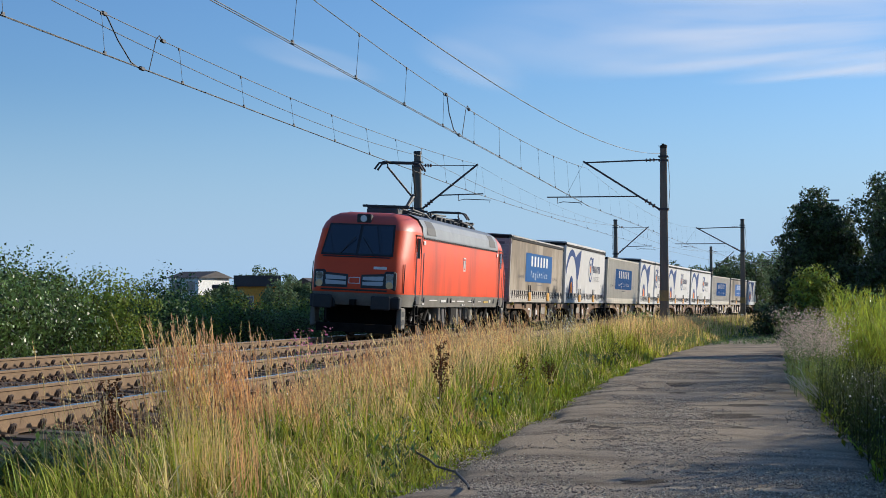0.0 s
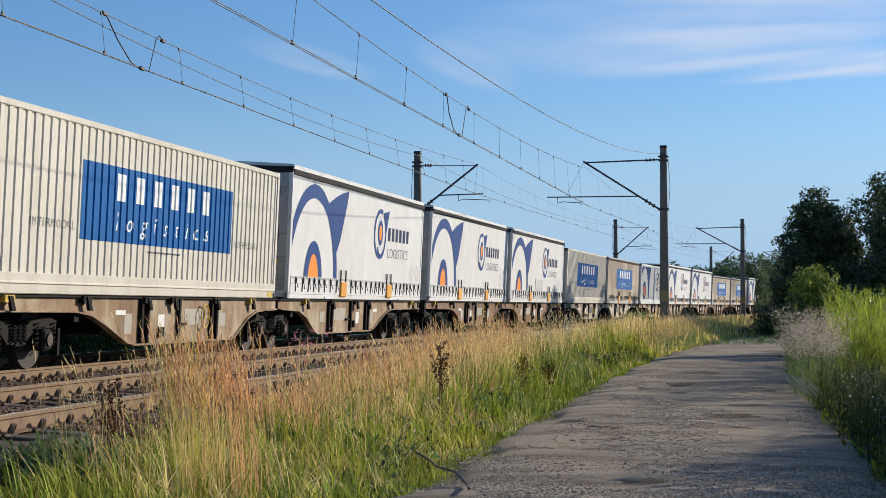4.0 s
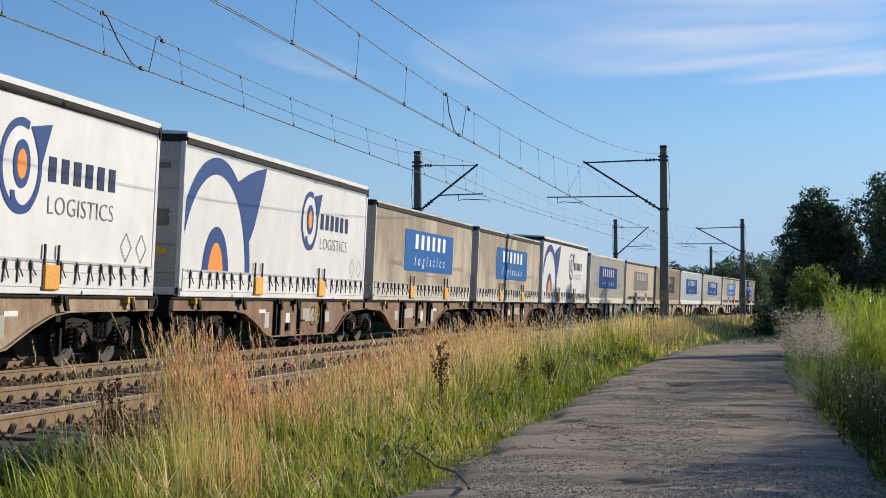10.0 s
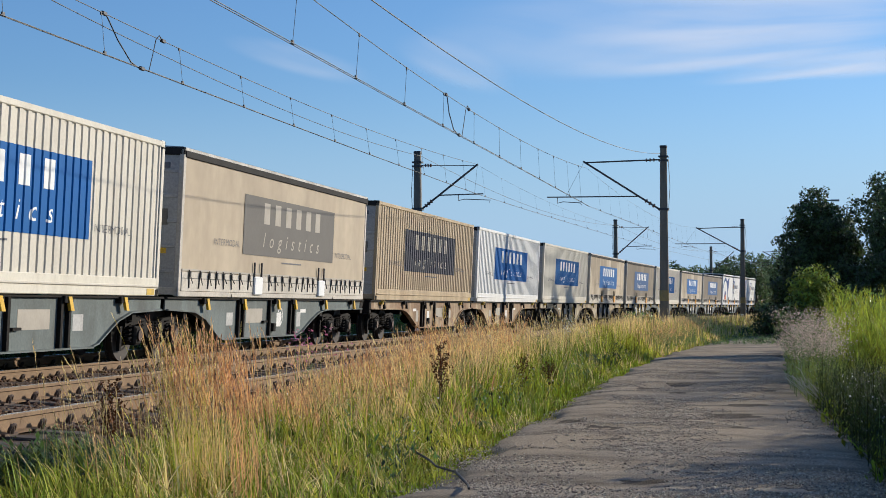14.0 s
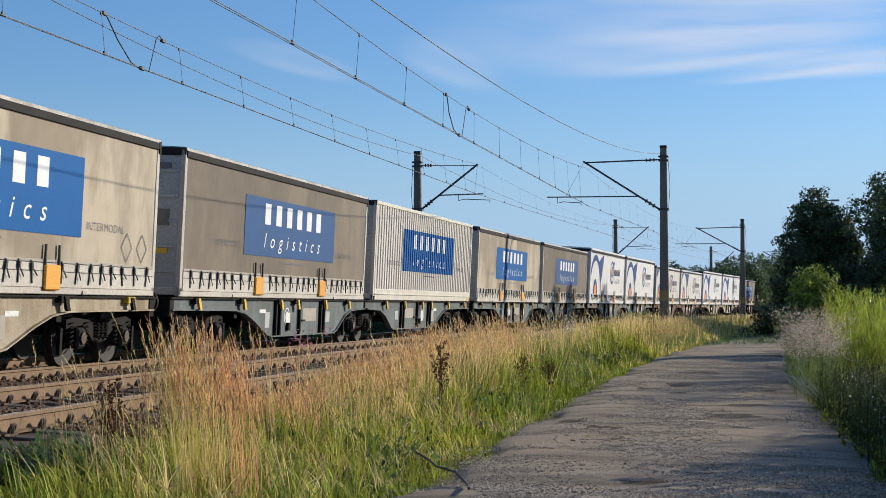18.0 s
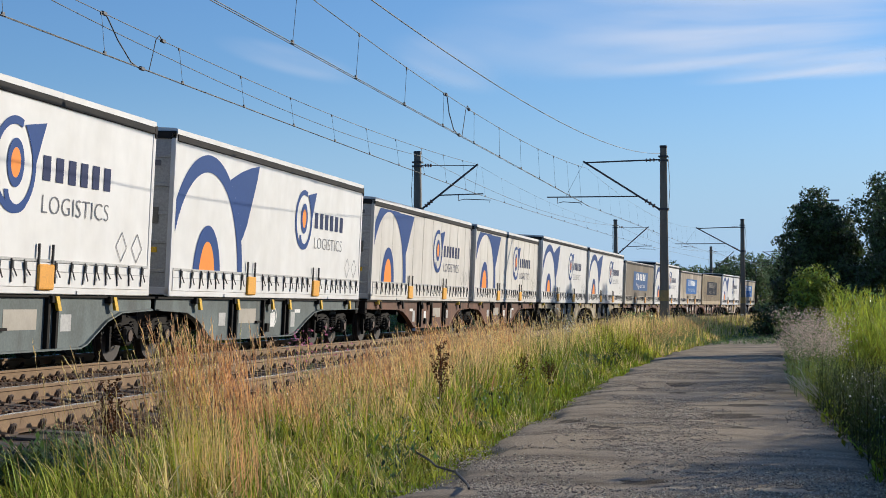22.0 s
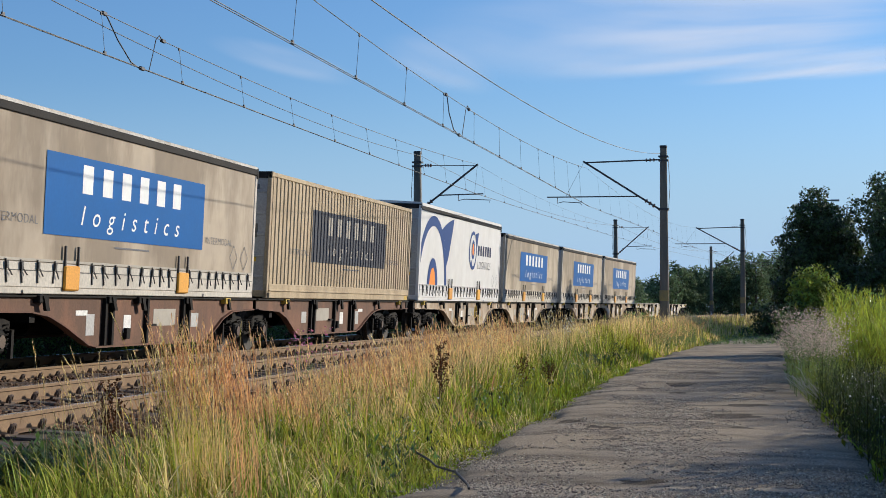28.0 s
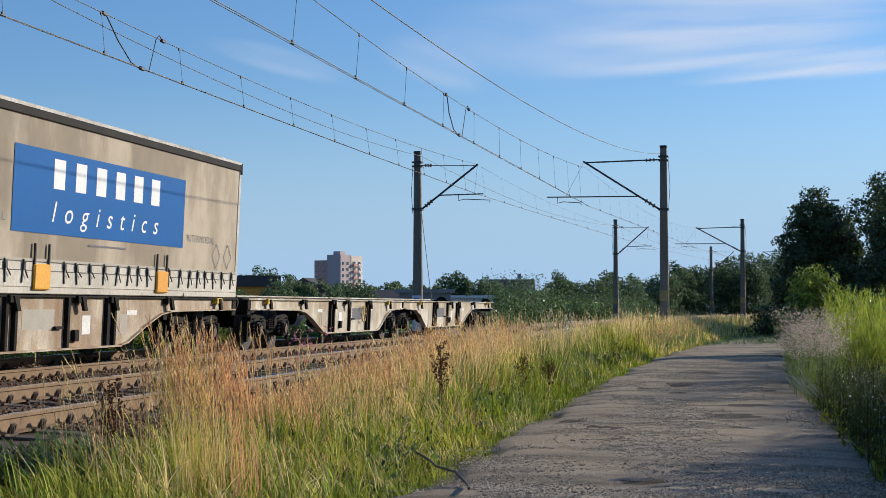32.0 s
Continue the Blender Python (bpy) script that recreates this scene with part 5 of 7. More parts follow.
        part("coupling_hook", B(-0.07, 0.07, *sorted((F(1.1, 0.0), F(1.1, 0.28))), 0.95, 1.12), RUNNING, th)
    # underfloor gear
    for yc in (-5.0, 5.0):
        build_bogie(th, yc, 0.62, 2.6, True)
        for k, o in enumerate((-1.9, 0.0, 1.9)):
            part("damper", R((1.22, yc + o, 0.5), (1.22, yc + o + 0.55, 0.86), 0.06, 8), RUNNING, th)
    for k, (a, b, lo_, m) in enumerate(((-3.2, -2.75, 0.50, SKIRT), (-2.6, -2.0, 0.42, IRON), (-1.85, -1.45, 0.30, SKIRT), (-1.3, -0.35, 0.36, RUNNING), (-0.2, 0.15, 0.45, SKIRT), (0.3, 1.1, 0.33, IRON), (1.25, 1.6, 0.52, SKIRT), (1.75, 2.3, 0.40, RUNNING), (2.5, 3.0, 0.46, SKIRT))):
        part("equipment_box", B(-1.25, 1.33 - 0.06 * (k % 3), a, b, lo_, 0.95, bevel=0.03), m, th, "grey underfloor equipment box")
    for yv in (-2.9, -2.3, -1.65, 0.0, 0.7, 1.4, 2.7):
        part("conduit", tube(bmesh.new(), [(1.36, yv - 0.12, 0.92), (1.38, yv - 0.1, 0.6), (1.36, yv + 0.06, 0.42), (1.30, yv + 0.3, 0.40)], 0.026, 6), IRON, th)
    for e in (-1, 1):
        for sx in (-1, 1):
            part("rail_guard", B(sx * 1.24, sx * 1.38, *sorted((e * 8.0, e * 8.5)), 0.30, 0.92, bevel=0.03), SKIRT, th, "grey lower front corner with step recesses")
            for z in (0.42, 0.66):
                part("step_recess", B(sx * 1.30, sx * 1.385, *sorted((e * 8.1, e * 8.4)), z, z + 0.16), BLACK, th)
            part("sand_pipe", tube(bmesh.new(), [(sx * 1.12, e * 7.8, 0.9), (sx * 1.12, e * 7.75, 0.5), (sx * 0.95, e * 7.3, 0.15)], 0.03, 6), IRON, th)
        part("snow_plough", prism(bmesh.new(), [(e * 8.62, 0.16), (e * 8.66, 0.40), (e * 8.60, 0.42), (e * 8.5, 0.16)], -1.15, 1.15), RUNNING, th, "grimy front guard plate over the rails")
    # roof gear and pantographs
    rg = np.random.default_rng(12)
    for k in range(44):
        yv = rg.uniform(-1.6, 6.0)
        xv = rg.uniform(-0.7, 0.7)
        hh = rg.uniform(0.18, 0.42)
        part("insulator", R((xv, yv, 3.68), (xv, yv, 3.70 + hh), 0.055, 8), BLACK, th)
        if k % 2:
            part("busbar", R((xv, yv, 3.70 + hh), (xv + rg.uniform(-0.3, 0.3), yv + rg.uniform(0.5, 1.4), 3.70 + hh), 0.03, 5), BLACK, th)
    for a, b, c in ((-1.3, -0.5, 0.30), (0.3, 1.2, 0.34), (2.0, 2.6, 0.28), (-5.9, -5.3, 0.26)):
        part("roof_equipment", B(-0.5, 0.5, a, b, 3.70, 3.70 + c, bevel=0.04), IRON, th)

    def pantograph(yb, raised):
        bmx = bmesh.new()
        for sx in (-0.45, 0.45):
            rod(bmx, (sx, yb - 0.9, 3.95), (sx, yb + 0.9, 3.95), 0.035, 6)
            for d in (-0.8, 0.8):
                rod(bmx, (sx, yb + d, 3.70), (sx, yb + d, 3.95), 0.05, 8)
        for d in (-0.9, 0.0, 0.9):
            rod(bmx, (-0.45, yb + d, 3.95), (0.45, yb + d, 3.95), 0.035, 6)
        for sx in (-0.62, -0.3, 0.3, 0.62):
            tube(bmx, [(sx, yb - 2.1, 4.06), (sx, yb - 0.6, 4.0), (sx, yb + 0.9, 3.96), (sx, yb + 1.5, 3.84)], 0.032, 6)
        for d in (-2.05, -1.5, 0.5):
            rod(bmx, (-0.75, yb + d, 4.04), (0.75, yb + d, 4.04), 0.04, 6)
        pg = part("pantograph", bmx, IRON, th, "raised dark pantograph" if raised else "folded dark pantograph")
        knee = (0, yb + 1.55, 4.62) if raised else (0, yb + 1.3, 4.12)
        head = (0, yb - 0.45, 5.40) if raised else (0, yb - 0.7, 4.22)
        part("lower_arm", R((0, yb + 0.3, 3.98), knee, 0.065, 8), IRON, pg)
        bmx = bmesh.new()
        rod(bmx, (-0.08, knee[1], knee[2]), (-0.42, head[1], head[2]), 0.034, 6)
        rod(bmx, (0.08, knee[1], knee[2]), (0.42, head[1], head[2]), 0.034, 6)
        part("upper_arm", bmx, IRON, pg)
        part("coupling_rod", R((0, yb - 0.1, 3.98), (0, knee[1] + 0.1, knee[2] - 0.15), 0.02, 6), IRON, pg)
        bmx = bmesh.new()
        for d in (-0.19, 0.19):
            bmx = bmesh.new()
            tube(bmx, [(-0.80, head[1] + d, head[2] - 0.10), (-0.66, head[1] + d, head[2] + 0.10), (-0.5, head[1] + d, head[2] + 0.14), (0.5, head[1] + d, head[2] + 0.14), (0.66, head[1] + d, head[2] + 0.10), (0.80, head[1] + d, head[2] - 0.10)], 0.036, 6)
            part("contact_strip", bmx, IRON, pg)
        bmx = bmesh.new()
        for sx in (-0.42, 0.42):
            rod(bmx, (sx, head[1] - 0.19, head[2] + 0.12), (sx, head[1] + 0.19, head[2] + 0.12), 0.02, 5)
            rod(bmx, (sx, head[1], head[2]), (sx, head[1], head[2] + 0.12), 0.02, 5)
        part("head_frame", bmx, IRON, pg)

    pantograph(-3.4, True)
    pantograph(4.3, False)
    return th


# --- order of the train: container kind by kind, and the paint of each wagon
ORDER = "G W R W W P R G C W W G G W R T S Y R G D R G D W W V V W W D W G S W G G G".split()
PAINTS = "brown tan brown white tan brown rust teal tan beige teal teal teal rust beige rust rust ash ash".split()
MADE = {}


def build_kind(k):
    if k in ("W", "P"):
        th = build_curtain("W", CURTAIN, CURTAIN, 4.13, "white curtainside container with navy arch and orange disc print")
        print_white(th, 1.2725)
        if k == "P":
            part("tarpaulin_patch", B(1.275, 1.281, 5.89 - LC / 2, 7.99 - LC / 2, 1.69 - FLOOR, 2.18 - FLOOR), ALU, th, "grey repair patch")
            tagged(th, "white curtainside container with navy arch print and a grey repair patch")
        diamonds(th, 1.2735)
    elif k == "V":
        th = build_curtain("W", CURTAIN_OLD, CURTAIN_OLD, 3.90, "yellowed white curtainside container with faded navy fin print")
        print_white(th, 1.2725, variant=1)
        for n_ in range(10):
            yv = -LC / 2 + 0.9 + n_ * 1.32
            part("curtain_seam", B(1.262, 1.2692, yv - 0.008, yv + 0.008, 0.52, 2.58), SEAM, th)
        part("curtain_seam", B(1.262, 1.2690, -LC / 2 + 0.15, LC / 2 - 0.15, 1.55, 1.566), SEAM, th)
        diamonds(th, 1.2735)
    elif k == "G":
        th = build_curtain("G", CURTAIN_GREY, DULL_BOARD, 3.88, "soiled grey-beige curtainside container with a blue panel")
        print_panel(th, 1.2725, PANEL_BLUE, WHITE_INK)
        diamonds(th, 1.2735)
    elif k == "D":
        th = build_curtain("G", CURTAIN_DARK, DULL_BOARD, 3.88, "soot-darkened grey curtainside container with a dull blue panel")
        print_panel(th, 1.2725, PANEL_DULL, WHITE_INK)
    elif k == "T":
        th = build_curtain("T", CURTAIN_TAN, DULL_BOARD, 3.88, "tan soiled curtainside container with a faded grey panel")
        print_panel(th, 1.2725, PANEL_GREY, DULL_INK)
    elif k in ("R", "Y"):
        th = build_ribbed(CORR_CREAM if k == "R" else CORR_WHITE, "cream corrugated steel container with a blue panel" if k == "R" else "off-white corrugated steel container with a blue panel", 3.88)
        print_panel(th, 1.275 - 0.008, PANEL_BLUE, WHITE_INK, drape, (3.3, 10.63, 2.02, 3.26))
    elif k == "S":
        th = build_ribbed(CORR_TAN, "tan grimy corrugated steel container with a blackened panel", 3.88)
        print_panel(th, 1.275 - 0.008, PANEL_SLATE, DULL_INK, drape, (3.3, 10.63, 2.02, 3.26))
    else:
        th = build_ribbed(CORR_WHITE, "white corrugated steel container with navy and orange print", 3.88)
        print_white(th, 1.275 - 0.008, drape, 2, vmin=1.42)
    return th


DULL_BOARD = surface("soiled_side_board", (0.52, 0.475, 0.40), (0.34, 0.30, 0.245), 0.6, scale=1.2, fine=20, mix=0.7, bump=0.08, spread=0.05)
containers, wagons = [], []
for i, k in enumerate(ORDER):
    th = copy_thing(MADE[k], Matrix()) if k in MADE else MADE.setdefault(k, build_kind(k))
    containers.append(th)
COLOUR_WORD = {"brown": "brown weathered", "rust": "red-oxide rusty", "teal": "slate-grey", "beige": "beige", "white": "off-white grimy", "tan": "tan rust-streaked", "ash": "ashen pale"}
WMADE = {}
for i in range(40):
    c = PAINTS[i // 2] if i < 38 else "white"
    key = (c, i % 2, i >= 38)
    if key not in WMADE:
        lab = COLOUR_WORD[c] + (" articulated container wagon standing empty behind the loaded ones" if i >= 38 else " articulated container wagon frame carrying one container")
        WMADE[key] = build_wagon_half(c, i % 2 == 0, lab, i >= 38)
        wagons.append(WMADE[key])
    else:
        wagons.append(copy_thing(WMADE[key], Matrix()))
loco = build_loco()


def front_of_train(t):
    """The station of the first container's front end."""
    return float(np.interp(t, [0, 2, 6, 10, 13, 16, 19, 21, 23, 25, 28, 30, 32], [64.0, 64.17, 64.5, 64.65, 64.72, 64.68, 64.52, 64.32, 63.98, 63.4, 62.45, 61.95, 61.5])) - 18.481 * t


# ------------------------------------------------------------------ plants
def leafmat(name, a, b, spread=0.35, sub=0.35, rough=0.55, spec=0.15):
    return surface(name, a, b, rough, scale=0.8, fine=6, mix=0.9, bump=0, spread=spread, island=True, sub=sub, spec=spec)


LEAF_MID = leafmat("shrub_leaves", (0.15, 0.22, 0.058), (0.065, 0.11, 0.030), spread=0.85, sub=0.35, rough=0.4, spec=0.5)
# dark foliage; also holds the shade of some plants beside the lane
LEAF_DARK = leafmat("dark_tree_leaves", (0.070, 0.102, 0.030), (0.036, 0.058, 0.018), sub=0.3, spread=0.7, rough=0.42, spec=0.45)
LEAF_BRIGHT = leafmat("young_yellow_green_leaves", (0.25, 0.30, 0.05), (0.17, 0.23, 0.04), spread=0.45)
LEAF_GOLD = leafmat("goldenrod_leaves", (0.36, 0.39, 0.04), (0.24, 0.30, 0.04), sub=0.5, spread=0.4)
LEAF_FAR = leafmat("distant_leaves", (0.16, 0.215, 0.10), (0.095, 0.14, 0.068), sub=0.4, spread=0.6)
LEAF_SILVER = leafmat("mugwort_leaves", (0.21, 0.28, 0.11), (0.11, 0.16, 0.06), spread=0.5)
GRASS_GREEN = leafmat("green_grass", (0.29, 0.345, 0.030), (0.135, 0.185, 0.018), sub=0.32, spread=0.75)
# green darkened to hold the shade between and under the plants
WEED_SHADE = leafmat("shade_dark_weeds", (0.046, 0.066, 0.013), (0.026, 0.042, 0.010), sub=0.3, spread=0.7)
GRASS_LIME = leafmat("yellow_green_grass", (0.55, 0.50, 0.070), (0.29, 0.325, 0.040), sub=0.34, spread=0.65)
GRASS_STRAW = leafmat("straw_grass", (0.92, 0.72, 0.36), (0.68, 0.47, 0.17), sub=0.34, spread=0.45)
GRASS_RUST = leafmat("russet_grass_plumes", (0.64, 0.33, 0.15), (0.80, 0.52, 0.27), sub=0.35, spread=0.5)
DOCK = leafmat("brown_dock_seeds", (0.085, 0.032, 0.014), (0.13, 0.055, 0.022), sub=0.2)
FLUFF = leafmat("thistle_fluff", (0.62, 0.50, 0.42), (0.44, 0.34, 0.29), sub=0.4)
PINK = leafmat("pink_blossom", (0.55, 0.18, 0.30), (0.45, 0.2, 0.33), sub=0.4)
UMBEL = leafmat("white_umbels", (0.72, 0.70, 0.62), (0.6, 0.6, 0.5), sub=0.3)
BARK = surface("grey_brown_bark", (0.12, 0.095, 0.07), (0.07, 0.055, 0.04), 0.9, scale=3, fine=25, mix=0.8, stretch=(3, 3, 0.6), bump=0.7)


def blades(g, base, h, w, lean, curl=0.35):
    """Bent grass blades: two quads each, rising from base points."""
    n = len(base)
    a = g.uniform(0, 2 * math.pi, n)
    d = np.stack([np.cos(a), np.sin(a)], -1)
    sd = np.stack([-d[:, 1], d[:, 0]], -1)
    out = np.zeros((n, 8, 3))
    for k, (f, wf, bend) in enumerate(((0, 0.8, 0), (0.42, 1.0, 0.14), (0.78, 0.75, 0.5), (1.0, 0.10, 1.0))):
        c = base.copy()
        c[:, :2] += d * (lean * bend * h)[:, None]
        c[:, 2] += h * (f - curl * lean * bend)
        for j, sg in enumerate((-0.5, 0.5)):
            p = c.copy()
            p[:, :2] += sd * (sg * w * wf)[:, None]
            out[:, 2 * k + j] = p
    q = np.array([(0, 1, 3, 2), (2, 3, 5, 4), (4, 5, 7, 6)])
    return out.reshape(-1, 3), (np.arange(n)[:, None, None] * 8 + q[None]).reshape(-1, 4)


def join(*pairs):
    vs, qs, o = [], [], 0
    for v, q in pairs:
        vs.append(v)
        qs.append(q + o)
        o += len(v)
    return np.concatenate(vs), np.concatenate(qs)


def spread(g, n, y0, y1, lat0, lat1, power=2.0):
    """Points of the verge between the lane and the ballast; crowded towards the near end."""
    y = y0 + (y1 - y0) * g.random(n) ** power
    f = g.random(n)
    left = np.interp(y, [0, 12, 15, 40, 60, 100, 140], [-5.35, -5.3, -5.0, -4.45, -3.6, -1.3, 3.0])
    right = road_mid(y) - 1.95
    x = left + (right - left) * (lat0 + (lat1 - lat0) * f)
    return np.stack([x, y, ground_z(x, y)], -1), lat0 + (lat1 - lat0) * f


def tall_at(f, y):
    """How tall the verge grows: low by the lane and on the stony near end, high along the track farther on."""
    across = np.interp(f, [0, 0.15, 0.3, 0.5, 0.72, 0.88, 1.0], [0.55, 0.75, 1.0, 1.0, 0.80, 0.45, 0.16])
    stony = np.interp(f, [0.0, 0.38], [0.35, 1.0])
    near = np.interp(y, [14, 19], [1.0, 0.0])
    return across * (1 - near * (1 - stony)) * np.interp(y, [10, 14, 17, 19, 22, 27], [0.55, 0.56, 0.58, 0.68, 0.88, 1.0])


def verge(name, n, mat, hr, w, lean, y0, y1, f0, f1, seed, label, power=2.0):
    g = np.random.default_rng(seed)
    b, f = spread(g, n, y0, y1, f0, f1, power)
    h = g.uniform(*hr, len(b)) * tall_at(f, b[:, 1])
    wd = np.full(len(b), w) * g.uniform(0.6, 1.4, len(b)) * (1 + b[:, 1] * 0.018)
    ln = np.abs(g.normal(0, lean, len(b)))
    v, q = blades(g, b, h, wd, ln)
    ob = tagged(bulk(name, v, q, mat), label, "grass", kind="stuff")
    return ob


def tufts(name, count, each, mat, hr, w, y0, y1, f0, f1, seed, label, fan=0.5, bend=1.2, power=2.0, clump=None, radius=0.07, plume=None, plume_mat=None, droop=1.4):
    """Grass in tufts: blades fan out from a common foot, arch over and droop; some carry feathery heads."""
    g = np.random.default_rng(seed)
    foot, f = spread(g, count, y0, y1, f0, f1, power)
    stony = (f < 0.40) & (foot[:, 1] < 13.2)
    keep = ~stony | (g.random(len(f)) < 0.09)
    if clump is not None:
        keep &= np.array([noise.noise((q[0] * 1.1 + seed, q[1] * 0.6, 0.0)) for q in foot]) > clump
    foot, f = foot[keep], f[keep]
    n = len(f)
    ht = g.uniform(*hr, n) * tall_at(f, foot[:, 1])
    swing = np.array([noise.noise((q[0] * 0.7, q[1] * 0.5, seed * 0.3)) for q in foot]) * 3.0 + math.pi
    idx = np.repeat(np.arange(n), each)
    m = len(idx)
    a = g.uniform(0, 2 * math.pi, m)
    rad = np.sqrt(g.random(m))
    base = foot[idx].copy()
    base[:, 0] += radius * rad * np.cos(a)
    base[:, 1] += radius * rad * np.sin(a)
    h = ht[idx] * g.uniform(0.55, 1.08, m)
    dx, dy = np.cos(a) * rad + 0.55 * np.cos(swing[idx]), np.sin(a) * rad + 0.55 * np.sin(swing[idx])
    dn = np.sqrt(dx * dx + dy * dy) + 1e-6
    d = np.stack([dx / dn, dy / dn], -1)
    sd = np.stack([-d[:, 1], d[:, 0]], -1)
    wd = w * g.uniform(0.6, 1.4, m) * (1 + base[:, 1] * 0.018)
    th0 = fan * rad * g.uniform(0.3, 1.0, m)
    bd = bend * g.random(m) ** droop
    segs = 5
    out = np.zeros((m, 2 * (segs + 1), 3))
    c = base.copy()
    tops = []
    for k in range(segs + 1):
        t = k / segs
        o = sd * (0.5 * wd * (1 - 0.92 * t ** 2.2))[:, None]
        out[:, 2 * k, :2], out[:, 2 * k + 1, :2] = c[:, :2] - o, c[:, :2] + o
        out[:, 2 * k, 2] = out[:, 2 * k + 1, 2] = c[:, 2]
        tops.append(c.copy())
        th = th0 + bd * ((k + 0.5) / segs) ** 1.6
        c[:, :2] += d * (np.sin(th) * h / segs)[:, None]
        c[:, 2] += np.cos(th) * h / segs
        c[:, 2] = np.maximum(c[:, 2], base[:, 2] + 0.02)
    q = np.array([(2 * k, 2 * k + 1, 2 * k + 3, 2 * k + 2) for k in range(segs)])
    ob = tagged(bulk(name, out.reshape(-1, 3), (np.arange(m)[:, None, None] * 2 * (segs + 1) + q[None]).reshape(-1, 4), mat), label, "grass", kind="stuff")
    if plume:
        bulk("seed_heads", *heads(g, tops[-2], tops[-1], plume * (1 + base[:, 1] * 0.008)), plume_mat or mat, ob)
    return ob


def heads(g, below, tip, size):
    """Narrow feathery heads laid along the upper end of each stalk."""
    n = len(tip)
    ax = tip - below
    ax /= np.linalg.norm(ax, axis=1)[:, None] + 1e-9
    vs, m = [], 9
    for k in range(m):
        t = k / m
        c = tip + ax * (size * (1.1 * t - 0.9))[:, None]
        aa = g.uniform(0, 2 * math.pi, n)
        L = size * (0.50 - 0.28 * t) * g.uniform(0.7, 1.3, n)
        o = ax * (L * 1.0)[:, None] + np.stack([np.cos(aa), np.sin(aa), np.zeros(n)], -1) * (L * 0.17)[:, None]
        sd = np.stack([-np.sin(aa), np.cos(aa), np.zeros(n)], -1) * (size * 0.014)[:, None]
        vs.append(np.stack([c - sd * 0.4, c + o * 0.5 - sd, c + o, c + o * 0.5 + sd], 1))
    v = np.concatenate(vs, 0).reshape(-1, 3)
    return v, np.arange(len(v)).reshape(-1, 4)


tufts("green_grass", 4300, 11, GRASS_GREEN, (0.45, 1.0), 0.0105, 7.0, 75, 0.0, 1.0, 21, "dense green roadside grass between lane and track", 0.85, 2.4, clump=-0.15)
tufts("yellow_green_grass", 3000, 11, GRASS_LIME, (0.50, 1.10), 0.0085, 7.0, 75, 0.0, 0.97, 22, "yellow-green roadside grass between lane and track", 0.75, 2.5, clump=0.05)
tufts("lane_side_grass", 1500, 10, GRASS_GREEN, (0.40, 0.85), 0.0095, 9.0, 62, 0.42, 1.0, 39, "fresh green grass along the lane", 0.8, 2.2, 1.8)
tufts("straw_grass", 1000, 5, GRASS_STRAW, (0.85, 1.30), 0.0055, 16, 80, 0.04, 0.62, 23, "tall straw-coloured grass with feathery seed heads", 0.22, 0.7, 1.25, -0.15, 0.10, 0.16)
tufts("russet_grass", 560, 5, GRASS_STRAW, (0.85, 1.25), 0.0052, 14.5, 32, 0.03, 0.50, 24, "tall russet grass with feathery plumes beside the track", 0.20, 0.6, 1.3, -0.1, 0.10, 0.20, GRASS_RUST)
tufts("dry_stems", 1700, 7, GRASS_STRAW, (0.45, 1.10), 0.0065, 7.5, 60, 0.0, 0.95, 27, "bent dry grass stems among the green", 0.9, 2.5, 1.8, -0.05, 0.12, droop=0.8)
tufts("near_russet_grass", 75, 4, GRASS_STRAW, (1.0, 1.8), 0.0034, 9.6, 17, 0.08, 0.75, 29, "thin russet grass stalks at the near end of the verge", 0.28, 0.7, 1.0, -0.15, 0.08, 0.13, GRASS_RUST)
tufts("arching_grass", 330, 8, GRASS_LIME, (0.8, 1.6), 0.0095, 8.0, 19, 0.12, 0.95, 30, "long arching grass at the near end of the verge", 0.8, 2.6, 1.3, droop=0.7)
tufts("matted_straw", 680, 9, GRASS_STRAW, (0.7, 1.5), 0.0075, 8.5, 22, 0.15, 0.92, 34, "pale straw bent over and matted in the grass", 1.0, 2.9, 1.3, 0.05, droop=0.6)
tufts("russet_stems", 380, 7, GRASS_RUST, (0.45, 1.0), 0.0062, 8.5, 24, 0.1, 0.8, 38, "russet dead stems tangled in the grass", 0.8, 2.0, 1.4, 0.05, 0.12, droop=0.8)
# dark growth put in where the feet of the grass lie in shade
tufts("dark_undergrowth", 500, 12, WEED_SHADE, (0.30, 0.62), 0.010, 7.5, 40, 0.0, 0.95, 35, "undergrowth at the foot of the grass, its shade in the green", 0.9, 1.8)
verge("low_edge_grass", 18000, GRASS_LIME, (0.10, 0.34), 0.008, 0.8, 8.0, 66, 0.78, 1.12, 25, "short grass fringing the lane")
verge("far_grass", 9000, GRASS_STRAW, (0.5, 1.15), 0.012, 0.2, 50, 150, 0.0, 1.0, 26, "dry grass along the line in the distance", power=1.2)
verge("far_green_grass", 14000, GRASS_LIME, (0.4, 1.0), 0.014, 0.3, 45, 150, 0.0, 1.0, 28, "pale green grass along the line in the distance", power=1.2)


